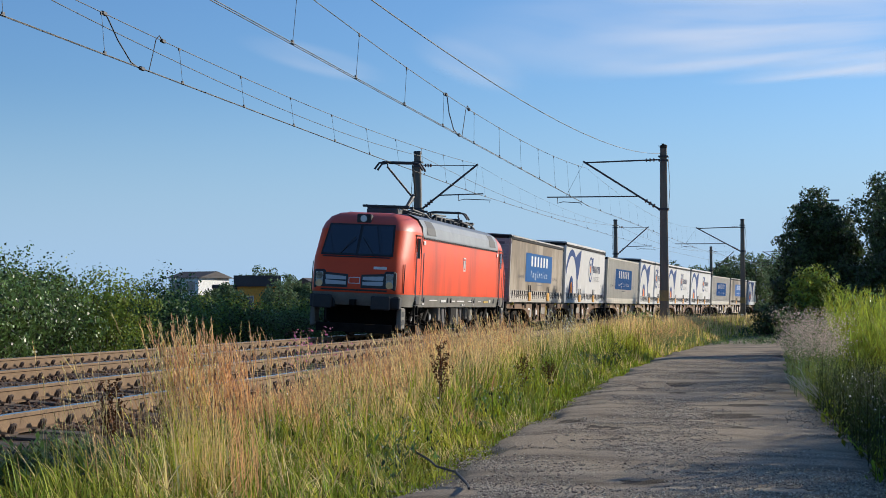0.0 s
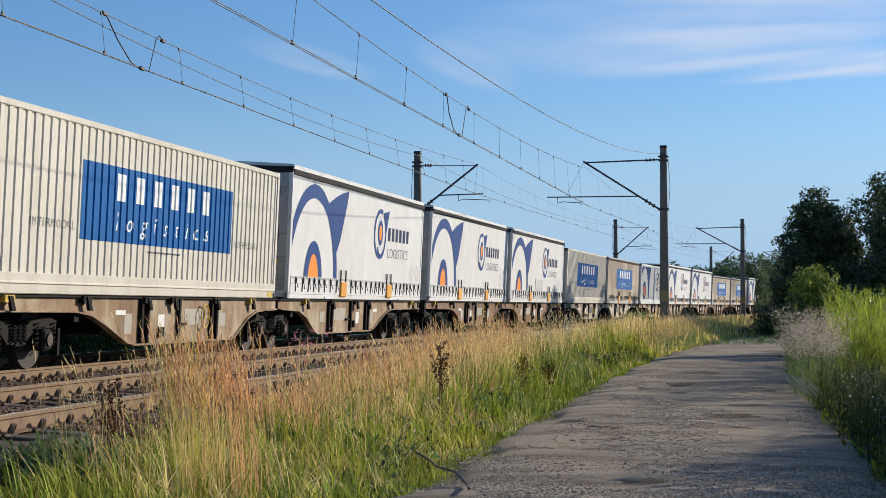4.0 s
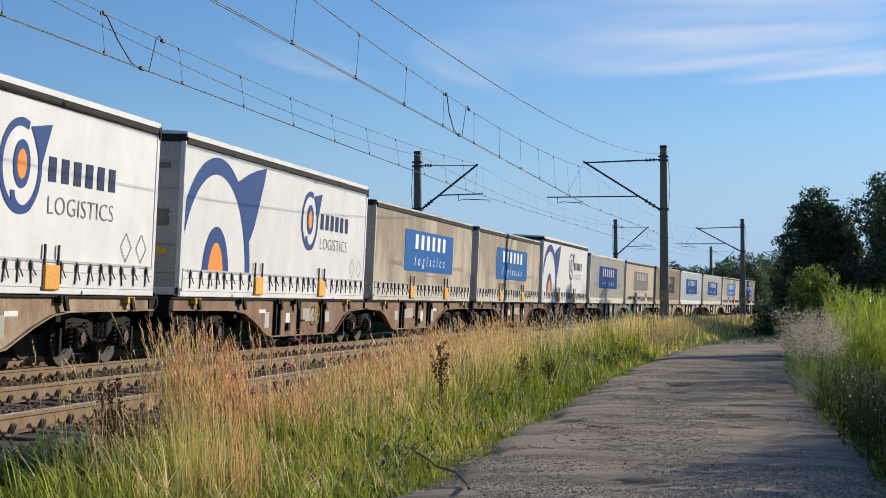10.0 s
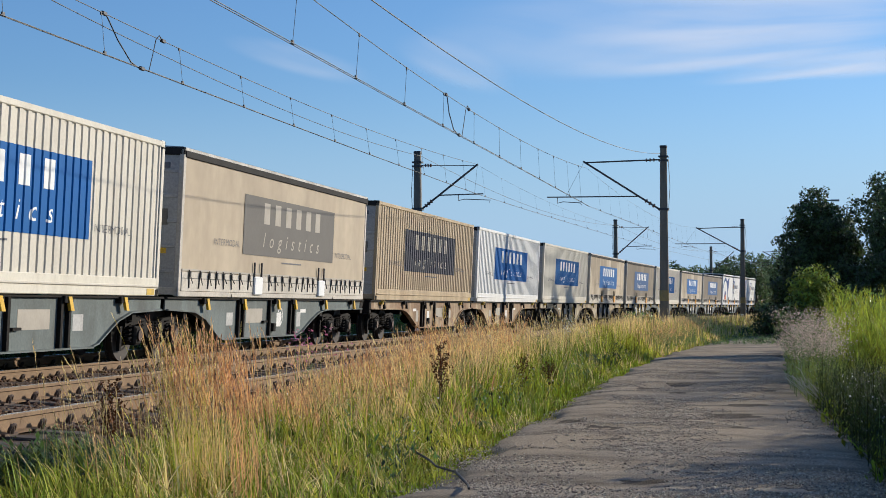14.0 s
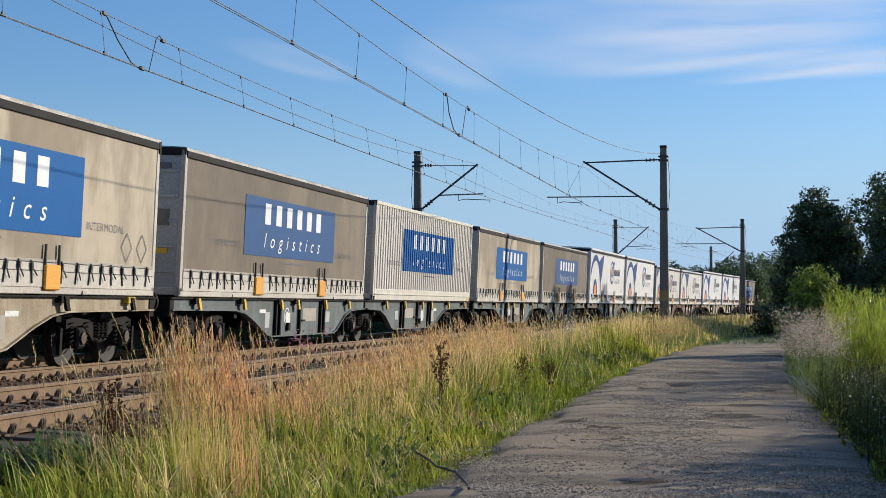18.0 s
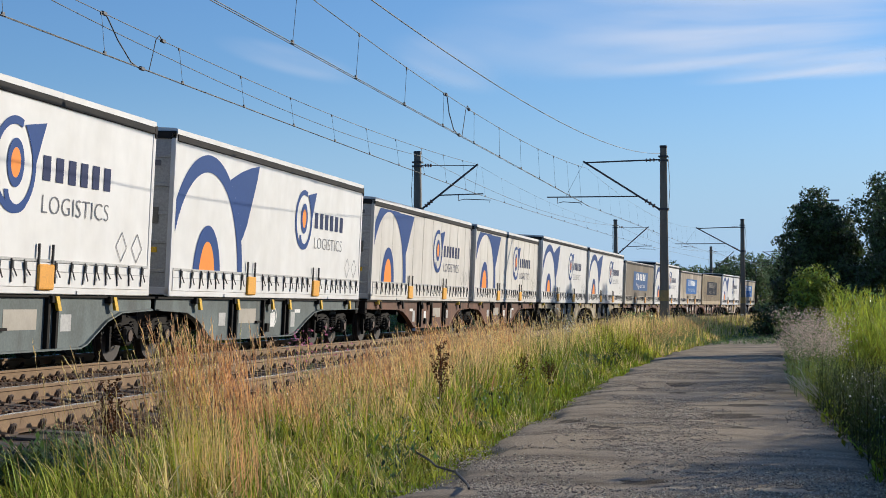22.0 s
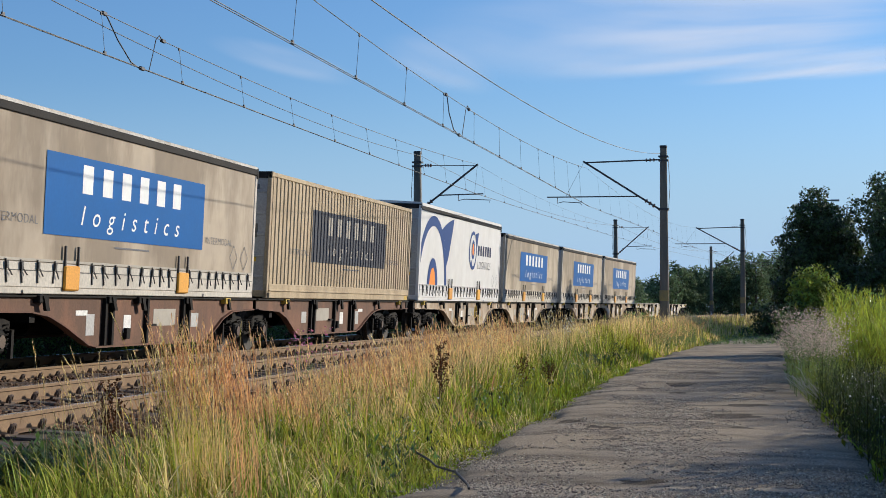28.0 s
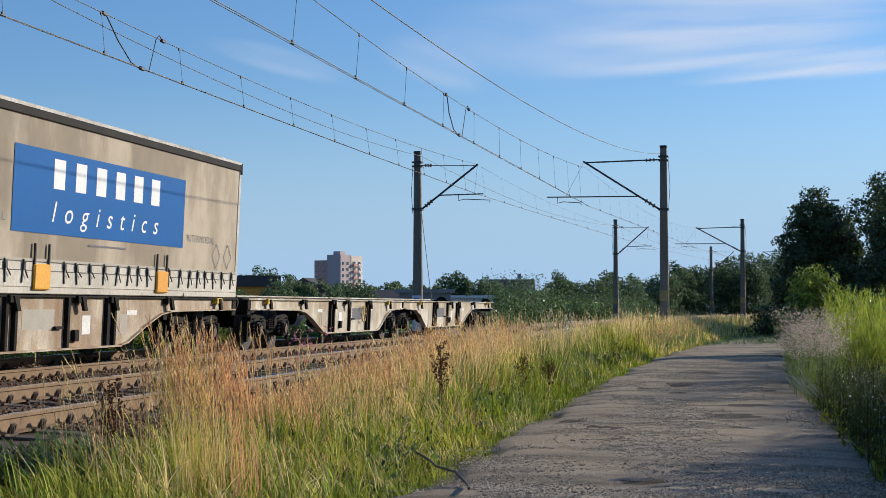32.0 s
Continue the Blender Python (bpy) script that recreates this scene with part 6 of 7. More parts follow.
def clumped(name, n, centre, radius, hr, mat, pm, size, seed, label, w=0.004, lean=0.14):
    """A stand of reeds leaning towards the track, each stalk with its plume."""
    g = np.random.default_rng(seed)
    b = np.zeros((n, 3))
    b[:, 0] = centre[0] + g.normal(0, radius[0], n)
    b[:, 1] = centre[1] + g.normal(0, radius[1], n)
    b[:, 2] = ground_z(b[:, 0], b[:, 1])
    h = g.uniform(*hr, n)
    lx = -0.10 + g.normal(0, lean, n) * 0.7
    ly = g.normal(0, lean, n)
    out = np.zeros((n, 10, 3))
    mids = []
    for k in range(5):
        t = k / 4
        c = b.copy()
        c[:, 0] += lx * h * t ** 1.7
        c[:, 1] += ly * h * t ** 1.7
        c[:, 2] += h * t
        mids.append(c)
        out[:, 2 * k], out[:, 2 * k + 1] = c, c
        out[:, 2 * k, 0] -= w * 0.5 * (1.1 - 0.6 * t)
        out[:, 2 * k + 1, 0] += w * 0.5 * (1.1 - 0.6 * t)
    q = np.array([(2 * k, 2 * k + 1, 2 * k + 3, 2 * k + 2) for k in range(4)])
    ob = tagged(bulk(name, out.reshape(-1, 3), (np.arange(n)[:, None, None] * 10 + q[None]).reshape(-1, 4), mat), label, "grass", kind="stuff")
    bulk("seed_heads", *heads(g, mids[-2], mids[-1], np.full(n, size)), pm, ob)
    return ob


clumped("reed_tuft", 150, (-3.60, 11.0), (0.13, 0.28), (0.80, 1.30), GRASS_STRAW, GRASS_RUST, 0.22, 31, "tall tuft of russet reed grass with plumes", w=0.0030, lean=0.09)
clumped("reed_tuft", 85, (-3.62, 11.0), (0.11, 0.28), (0.75, 1.30), GRASS_LIME, GRASS_STRAW, 0.17, 37, "pale straw reeds standing in the russet tuft", w=0.0030, lean=0.11)
clumped("reed_tuft", 62, (-3.28, 11.1), (0.05, 0.18), (0.85, 1.22), GRASS_RUST, GRASS_RUST, 0.22, 32, "slim tuft of russet reed grass with plumes", w=0.0030, lean=0.06)
clumped("reed_tuft", 60, (-4.15, 15.3), (0.35, 0.8), (0.7, 1.1), GRASS_STRAW, GRASS_RUST, 0.2, 33, "russet reed grass with straw plumes", w=0.0035)
clumped("reed_tuft", 34, (-4.25, 10.9), (0.20, 0.35), (0.5, 1.05), GRASS_STRAW, GRASS_STRAW, 0.15, 36, "sparse straw reeds at the foot of the ballast", w=0.003)


def crown(g, blobs, n, leaf, flat_=0.6):
    """Leaves on the outside of several uneven clumps: four-cornered, tilted at random."""
    tot = sum(b[3] * b[4] for b in blobs)
    out = []
    for cx, cy, cz, r, rz in blobs:
        m = max(8, int(n * r * rz / tot))
        d = g.normal(0, 1, (m, 3))
        d /= np.linalg.norm(d, axis=1)[:, None]
        rad = g.uniform(0.55, 1.12, m) ** 0.6
        sub = 1 + 0.22 * np.sin(d[:, 0] * 7 + cx * 3) * np.cos(d[:, 1] * 6 + cz) + 0.15 * np.sin(d[:, 2] * 9 + cy)
        p = d * (rad * sub)[:, None] * np.array([r, r, rz]) + np.array([cx, cy, cz])
        nrm = d + g.normal(0, 0.7, (m, 3))
        nrm /= np.linalg.norm(nrm, axis=1)[:, None]
        up = g.normal(0, 1, (m, 3))
        t1 = np.cross(nrm, up)
        t1 /= np.linalg.norm(t1, axis=1)[:, None] + 1e-9
        t2 = np.cross(nrm, t1)
        s = leaf * g.uniform(0.55, 1.35, m)[:, None]
        out.append(np.stack([p - t1 * s, p - t2 * s * flat_, p + t1 * s, p + t2 * s * flat_], 1))
    v = np.concatenate(out).reshape(-1, 3)
    return v, np.arange(len(v)).reshape(-1, 4)


def build_shrub(x, y, height, width, n, leaf, mat, seed, label, name="shrub", category="bush", trunk=0.04, twigs=0):
    """A many-stemmed shrub or a small tree: limbs from the ground and an uneven crown."""
    g = np.random.default_rng(seed)
    z0 = float(ground_z(x, y))
    th = empty(name, label, category)
    th.location = (x, y, z0)
    blobs = []
    k = 7 + int(g.integers(0, 4))
    limbs = bmesh.new()
    for i in range(k):
        a = g.uniform(0, 6.28)
        rr = width * 0.5 * math.sqrt(g.random()) * 0.75
        hz = height * g.uniform(0.28, 0.86) * (1 - 0.25 * rr / (width * 0.5))
        r = width * g.uniform(0.20, 0.34)
        c = (rr * math.cos(a), rr * math.sin(a), hz)
        blobs.append((*c, r, min(r * g.uniform(0.8, 1.3), hz * 0.85)))
        mid = (c[0] * 0.35, c[1] * 0.35, c[2] * 0.5)
        rod(limbs, (0.1 * math.cos(a), 0.1 * math.sin(a), -0.05), mid, trunk, 5, trunk * 0.7)
        rod(limbs, mid, (c[0], c[1], c[2] + r * 0.3), trunk * 0.7, 5, trunk * 0.25)
    blobs.append((0, 0, height * 0.45, width * 0.33, height * 0.38))
    part("trunk", limbs, BARK, th)
    v, q = crown(g, blobs, n, leaf)
    if twigs:
        tv = []
        for i in range(twigs):
            b = blobs[int(g.integers(0, len(blobs)))]
            a = g.uniform(0, 6.28)
            p0 = np.array([b[0] + b[3] * 0.6 * math.cos(a), b[1] + b[3] * 0.6 * math.sin(a), b[2] + b[4] * 0.6])
            L = g.uniform(0.35, 0.9) * height * 0.28
            for j in range(14):
                f = j / 14
                c = p0 + np.array([0.2 * L * f * math.cos(a), 0.2 * L * f * math.sin(a), L * f]) + g.normal(0, leaf * 0.8, 3)
                d = g.normal(0, 1, 3)
                d /= np.linalg.norm(d)
                e = np.cross(d, (0.3, 0.5, 0.8))
                e /= np.linalg.norm(e)
                tv.append(np.stack([c - d * leaf, c - e * leaf * 0.5, c + d * leaf, c + e * leaf * 0.5]))
        tv = np.concatenate(tv)
        v, q = join((v, q), (tv, np.arange(len(tv)).reshape(-1, 4)))
    bulk("crown", v, q, mat, th)
    return th


def build_tree(x, y, height, width, n, leaf, mat, seed, label, base=0.25, z0=None, name="tree"):
    """A tree: tapered trunk, limbs, and a crown of many leaf clumps with gaps."""
    g = np.random.default_rng(seed)
    th = empty(name, label, "tree")
    th.location = (x, y, float(ground_z(x, y)) if z0 is None else z0)
    r0 = 0.02 * height + 0.05
    tr = bmesh.new()
    rod(tr, (0, 0, -0.2), (0.02 * height, 0.01 * height, height * 0.45), r0, 8, r0 * 0.65)
    rod(tr, (0.02 * height, 0.01 * height, height * 0.45), (0, 0, height * 0.9), r0 * 0.65, 6, r0 * 0.12)
    blobs = []
    k = 13
    for i in range(k):
        f = base + (0.95 - base) * (i + g.random()) / k
        env = math.sin(math.pi * min(1, 0.18 + 0.80 * (f - base) / (1 - base))) ** 0.7
        a = i * 2.4 + g.uniform(-0.5, 0.5)
        rr = width * 0.5 * env * g.uniform(0.35, 0.85)
        r = width * g.uniform(0.13, 0.24) * (0.5 + 0.5 * env)
        c = (rr * math.cos(a), rr * math.sin(a), height * f)
        blobs.append((*c, r, r * g.uniform(0.75, 1.15)))
        rod(tr, (0, 0, max(0.2, height * (f - 0.15))), c, r0 * 0.35, 5, r0 * 0.08)
    blobs.append((0, 0, height * 0.6, width * 0.22, height * 0.26))
    part("trunk", tr, BARK, th)
    v, q = crown(g, blobs, n, leaf)
    bulk("crown", v, q, mat, th)
    return th


# thicket beyond the tracks
gb = np.random.default_rng(77)
for k in range(30):
    sv = 25 + k * 1.45 + gb.uniform(-0.5, 0.5)
    for row in range(2):
        lat = -16.2 - row * 2.3 + gb.uniform(-0.6, 0.5)
        x, y, t = line_at(sv + gb.uniform(-0.6, 0.6), lat)
        hh = (3.1 if row else 2.5) * gb.uniform(0.82, 1.15) * float(np.interp(sv, [25, 36, 42, 48, 62, 70], [1.02, 0.95, 0.74, 0.6, 0.5, 0.45]))
        build_shrub(float(x), float(y), hh, 2.7, 5600 if row == 0 else 4400, 0.043, (LEAF_MID, LEAF_MID, LEAF_BRIGHT)[int(gb.integers(0, 3))] if k % 4 else LEAF_MID, 300 + k * 2 + row, "leafy green shrub beyond the railway tracks", twigs=7 if row else 3)
for k in range(26):
    sv = 70 + k * 3.4 + gb.uniform(-1, 1)
    x, y, t = line_at(sv, -17.5 + gb.uniform(-2.5, 1.0))
    hh = gb.uniform(1.8, 3.0) * (0.55 if 72 < sv < 103 else 1.0) + (0.8 if 104 < sv < 125 else 0)
    build_shrub(float(x), float(y), hh, 4.0, 3000, 0.08, (LEAF_MID, LEAF_FAR)[k % 2], 420 + k, "green shrub on the far side of the line")
def skyline(a):
    """How high the far trees rise over the horizon, as a slope, along the bearing a."""
    return float(np.interp(a, [-14, -11.3, -10.0, -9.2, -7.8, -7.1, -5.85, -5.5, -4.2, -4.0, -3.2, -1.8, -1.45, -0.5, 0.2, 1.9, 3.5], [0.0185, 0.0175, 0.0155, 0.0215, 0.0225, 0.0115, 0.0115, 0.0215, 0.0185, 0.025, 0.021, 0.019, 0.0265, 0.0255, 0.0335, 0.0345, 0.036]))


for k in range(64):
    a = -25 + 23.5 * (k + gb.uniform(-0.3, 0.3)) / 63
    dist = gb.uniform(225, 300) if -11.5 < a < -7 else gb.uniform(150, 250)
    x, y = dist * math.sin(radians(a)), dist * math.cos(radians(a))
    if a > -14:
        hh = (skyline(a) * gb.uniform(0.72, 1.02)) * dist + 1.8
    else:
        hh = (6.3 + 1.2 * math.sin(k * 1.7)) * dist / 200 * gb.uniform(0.72, 1.05)
        if -22.5 < a < -17.3 and dist < 260:
            hh *= 0.55
    build_tree(x, y, hh, hh * gb.uniform(0.7, 0.95), 2800, 0.075 * dist / 100, LEAF_FAR, 500 + k, "distant leafy tree on the edge of town", base=0.08, z0=-0.9)
for k in range(16):
    a = -1.2 + 4.4 * k / 15
    dist = gb.uniform(175, 215)
    x, y = dist * math.sin(radians(a)), dist * math.cos(radians(a))
    hh = (skyline(a) * gb.uniform(0.8, 1.03)) * dist + 1.8
    build_tree(x, y, hh, 4.6, 4200, 0.13, LEAF_FAR, 560 + k, "tall dark tree in the wood behind the line", base=0.08, z0=-0.9)

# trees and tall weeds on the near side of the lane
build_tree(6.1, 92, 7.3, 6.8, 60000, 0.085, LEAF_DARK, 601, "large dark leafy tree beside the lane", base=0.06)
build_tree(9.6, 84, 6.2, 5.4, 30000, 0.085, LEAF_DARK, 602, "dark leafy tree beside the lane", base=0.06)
# the shade on the next two is in the leaf colour
build_tree(10.7, 87, 7.8, 5.9, 30000, 0.075, LEAF_DARK, 603, "leafy tree beside the lane, its shade in dark leaves", base=0.06)
build_tree(11.9, 93, 10.3, 7.2, 30000, 0.09, LEAF_DARK, 606, "leafy tree beside the lane, its shade in dark leaves", base=0.06)
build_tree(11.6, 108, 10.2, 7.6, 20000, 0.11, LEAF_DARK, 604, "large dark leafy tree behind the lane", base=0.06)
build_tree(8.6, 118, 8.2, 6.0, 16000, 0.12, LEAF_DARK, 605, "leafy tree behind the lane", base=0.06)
build_shrub(3.35, 50, 3.0, 1.7, 7000, 0.06, LEAF_BRIGHT, 611, "yellow-green bush in front of dark trees", twigs=26)
build_shrub(4.6, 48, 2.3, 2.2, 7000, 0.06, LEAF_MID, 612, "mid-green bush in front of dark trees", twigs=20)
build_shrub(2.7, 50, 1.9, 1.5, 3600, 0.06, LEAF_MID, 613, "mid-green low bush at the end of the lane", twigs=12)
# dark leaves stand in for the shade at the lane's end
build_shrub(2.5, 80, 1.25, 2.3, 2600, 0.07, LEAF_DARK, 614, "low bush beside the lane, shade put into its dark leaves")
build_shrub(-2.9, 62, 1.1, 1.5, 1400, 0.07, LEAF_MID, 616, "small bush among the dry grass")
# bushes out of view, added to shade the lane's edge
for k, (x, y, h, w) in enumerate(((5.4, 18.6, 2.3, 2.6), (4.7, 15.9, 1.9, 2.3), (5.9, 21.4, 2.5, 2.8), (6.0, 24.2, 2.5, 2.8), (5.6, 17.2, 2.2, 2.5), (5.7, 20.0, 2.4, 2.6))):
    build_shrub(x, y, h, w, 6000, 0.05, LEAF_MID, 620 + k, "unseen green bush added to shade the lane's edge", "hedge_bush")


def weeds(name, n, x0, x1, y0, y1, hr, mat, seed, label, leaf=0.035, dens=16, top=None, topn=0, tops=0.02, lean=0.10, slim=0.36, rise=(0.1, 1.1)):
    """Upright herbs: a stalk each, narrow leaves along it, and flower or seed tufts at the top."""
    g = np.random.default_rng(seed)
    x, y = g.uniform(x0, x1, n), g.uniform(y0, y1, n)
    x = x + road_mid(y)
    z = ground_z(x, y)
    h = g.uniform(*hr, n)
    base = np.stack([x, y, z], -1)
    ln = np.abs(g.normal(0, lean, n))
    a = g.uniform(0, 6.28, n)
    vs = []
    dirs = np.stack([np.cos(a), np.sin(a)], -1)
    stem = []
    for k in range(4):
        f = k / 3
        c = base.copy()
        c[:, :2] += dirs * (ln * h * f ** 2)[:, None]
        c[:, 2] += h * f
        o = np.stack([-dirs[:, 1], dirs[:, 0], np.zeros(n)], -1) * 0.004 * (1.2 - f)
        stem.append(np.stack([c - o, c + o], 1))
    v0 = np.concatenate(stem, 1).reshape(-1, 3)
    q0 = (np.arange(n)[:, None, None] * 8 + np.array([(0, 1, 3, 2), (2, 3, 5, 4), (4, 5, 7, 6)])[None]).reshape(-1, 4)
    for k in range(dens):
        f = 0.12 + 0.86 * (k + g.random(n)) / dens
        c = base.copy()
        c[:, :2] += dirs * (ln * h * f ** 2)[:, None] + g.normal(0, 0.03, (n, 2))
        c[:, 2] += h * f
        aa = g.uniform(0, 6.28, n)
        L = leaf * g.uniform(0.6, 1.6, n) * (1.25 - 0.7 * f)
        o = np.stack([np.cos(aa) * L, np.sin(aa) * L, L * g.uniform(*rise, n)], -1) * 2
        sd = np.stack([-np.sin(aa), np.cos(aa), np.zeros(n)], -1) * (L * slim)[:, None]
        vs.append(np.stack([c, c + o * 0.5 - sd, c + o, c + o * 0.5 + sd], 1))
    v = np.concatenate(vs).reshape(-1, 3)
    ob = tagged(bulk(name, *join((v0, q0), (v, np.arange(len(v)).reshape(-1, 4))), mat), label, "weeds", kind="stuff")
    if top:
        vs = []
        for k in range(topn):
            f = g.uniform(0.72, 1.06, n)
            c = base.copy()
            c[:, :2] += dirs * (ln * h * f ** 2)[:, None] + g.normal(0, 0.075, (n, 2))
            c[:, 2] += h * f
            d = g.normal(0, 1, (n, 3))
            d /= np.linalg.norm(d, axis=1)[:, None]
            e = np.cross(d, (0.3, 0.2, 0.9))
            e /= np.linalg.norm(e, axis=1)[:, None]
            s = tops * g.uniform(0.5, 1.4, n)[:, None]
            vs.append(np.stack([c - d * s, c - e * s, c + d * s, c + e * s], 1))
        v = np.concatenate(vs).reshape(-1, 3)
        bulk("tufts", v, np.arange(len(v)).reshape(-1, 4), top, ob)
    return ob


weeds("thistle_stand", 165, 1.62, 2.45, 27, 34, (0.8, 1.5), LEAF_SILVER, 701, "grey-green thistles gone to pale fluff beside the lane", 0.03, 26, FLUFF, 70, 0.0115, lean=0.2)
weeds("goldenrod", 230, 2.8, 4.1, 33, 43, (0.95, 2.0), LEAF_GOLD, 702, "tall yellow-green goldenrod beside the lane", 0.085, 36, lean=0.22, slim=0.13, rise=(0.9, 2.0))
# the shade along the lane's edge is in the colour of these weeds
weeds("roadside_weeds", 2100, 1.86, 3.6, 13, 26, (0.35, 0.95), WEED_SHADE, 703, "tangled roadside weeds, green darkened for shade", 0.024, 26, lean=0.4, slim=0.22)
weeds("flowering_weeds", 40, 1.9, 2.8, 14, 26, (0.4, 0.8), LEAF_MID, 713, "roadside weeds with small pale flower clusters", 0.018, 16, UMBEL, 9, 0.010)
weeds("bright_weeds", 320, 1.75, 2.6, 24, 32, (0.4, 0.9), LEAF_BRIGHT, 714, "sunlit yellow-green weeds at the lane's edge", 0.026, 22, lean=0.35, slim=0.2)
weeds("roadside_weeds", 500, 1.95, 3.4, 43, 56, (0.6, 1.3), LEAF_MID, 704, "green roadside weeds beside the lane", 0.045, 16)
weeds("tall_verge_weeds", 200, -2.7, -1.9, 50, 66, (0.6, 1.15), LEAF_SILVER, 715, "tall greyish weeds in the dry grass", 0.035, 16, GRASS_RUST, 8, 0.02)
weeds("yellow_weeds", 160, -0.6, 1.4, 82, 92, (0.6, 1.3), LEAF_GOLD, 716, "sunlit yellow weeds beyond the end of the lane", 0.08, 16)
# shade on these weeds comes from the dark leaf colour
weeds("shaded_weeds", 400, 3.8, 7.0, 34, 60, (0.9, 1.6), LEAF_DARK, 705, "weeds beside the lane, leaves darkened for shade", 0.06, 18)
weeds("low_weeds", 700, 1.8, 2.6, 12, 60, (0.1, 0.4), GRASS_GREEN, 706, "low weeds creeping over the lane's edge", 0.04, 8)
weeds("overgrown_lane", 420, -2.1, 1.9, 63, 80, (0.10, 0.30), LEAF_MID, 718, "low weeds growing over the far end of the lane", 0.05, 12, lean=0.3, slim=0.25)
weeds("mugwort", 240, -4.6, -3.75, 10.2, 12.0, (0.14, 0.36), LEAF_SILVER, 707, "silvery mugwort at the foot of the ballast", 0.026, 20, lean=0.2, slim=0.25)
weeds("broad_leaved_weeds", 150, -4.35, -3.65, 10.0, 11.2, (0.14, 0.34), LEAF_MID, 717, "dark broad-leaved weeds at the foot of the ballast", 0.05, 12, slim=0.4)
weeds("leafy_weeds", 160, -4.0, -2.2, 13, 36, (0.25, 0.65), LEAF_MID, 708, "leafy green weeds in the grass", 0.035, 14, UMBEL, 2, 0.012)
weeds("willowherb", 7, -4.55, -4.4, 18.5, 20, (0.75, 0.95), LEAF_MID, 709, "willowherb with pink blossom beside the track", 0.03, 10, PINK, 16, 0.018)


def build_dock(x, y, h, seed):
    """A dead brown dock stalk with side branches full of seed."""
    g = np.random.default_rng(seed)
    z0 = float(ground_z(x, y))
    th = empty("dock_plant", "dead brown dock stalk heavy with seed in the grass", "weed")
    th.location = (x, y, z0)
    bm = rod(bmesh.new(), (0, 0, 0), (0.02, 0.01, h), 0.006, 5, 0.003)
    vs = []
    for k in range(9):
        f = 0.45 + 0.5 * k / 9
        a = k * 2.4
        L = 0.34 * (1.25 - f)
        p0 = np.array([0.02 * f, 0.01 * f, h * f])
        p1 = p0 + np.array([L * math.cos(a) * 0.6, L * math.sin(a) * 0.6, L])
        rod(bm, p0, p1, 0.004, 4, 0.002)
        for j in range(34):
            c = p0 + (p1 - p0) * g.random() + g.normal(0, 0.012, 3)
            d = g.normal(0, 1, 3)
            d /= np.linalg.norm(d)
            e = np.cross(d, (0.2, 0.4, 0.9))
            e /= np.linalg.norm(e)
            vs.append(np.stack([c - d * 0.014, c - e * 0.011, c + d * 0.014, c + e * 0.011]))
    part("stalk", bm, BARK, th)
    v = np.concatenate(vs)
    tagged(bulk("seed_head", v, np.arange(len(v)).reshape(-1, 4), DOCK, th), kind="stuff")


for k, (x, y, h) in enumerate(((-3.25, 19.0, 1.05), (-3.3, 19.4, 0.85), (-4.5, 11.5, 0.72), (-4.42, 11.35, 0.55), (-2.9, 24.5, 0.75), (-2.7, 26.5, 0.6))):
    build_dock(x, y, h, 800 + k)

weeds("cow_parsley", 12, -3.4, -2.9, 34, 42, (1.1, 1.4), LEAF_MID, 710, "cow parsley with flat white umbels above the grass", 0.03, 8, UMBEL, 26, 0.014, lean=0.03)
weeds("dark_nettles", 30, -3.1, -2.3, 36, 44, (0.35, 0.6), LEAF_DARK, 711, "dark green nettles in the verge", 0.07, 16)

# a length of black cable lying at the lane's edge
pts = [(-3.15, 16.3), (-2.9, 15.4), (-2.62, 14.8), (-2.45, 14.2), (-2.2, 13.7), (-2.0, 13.1), (-1.9, 12.5)]
bm = tube(bmesh.new(), [(x, y, ROAD_Z + 0.13 + 0.05 * math.sin(i * 1.3) ** 2 - 0.008 * i) for i, (x, y) in enumerate(pts)], 0.011, 6)
tagged(part("discarded_cable", bm, STRAP), "length of black cable lying at the edge of the lane", "cable")


def build_street_lamp(x, y, h):
    th = empty("street_lamp", "slim street lamp with a long arm above the trees", "street lamp")
    th.location = (x, y, float(ground_z(x, y)))
    part("pole", R((0, 0, -0.1), (0, 0, h), 0.09, 10, 0.05), CONCRETE, th)
    part("arm", R((0, 0, h - 0.05), (1.9, 0, h + 0.02), 0.035, 8), IRON, th)
    part("lamp_head", B(1.7, 2.2, -0.09, 0.09, h - 0.06, h + 0.05, bevel=0.02), SHADE, th)


SHADE = surface("grey_lamp_housing", (0.25, 0.25, 0.25), None, 0.5, scale=5, fine=20)
build_street_lamp(5.1, 96, 7.75)


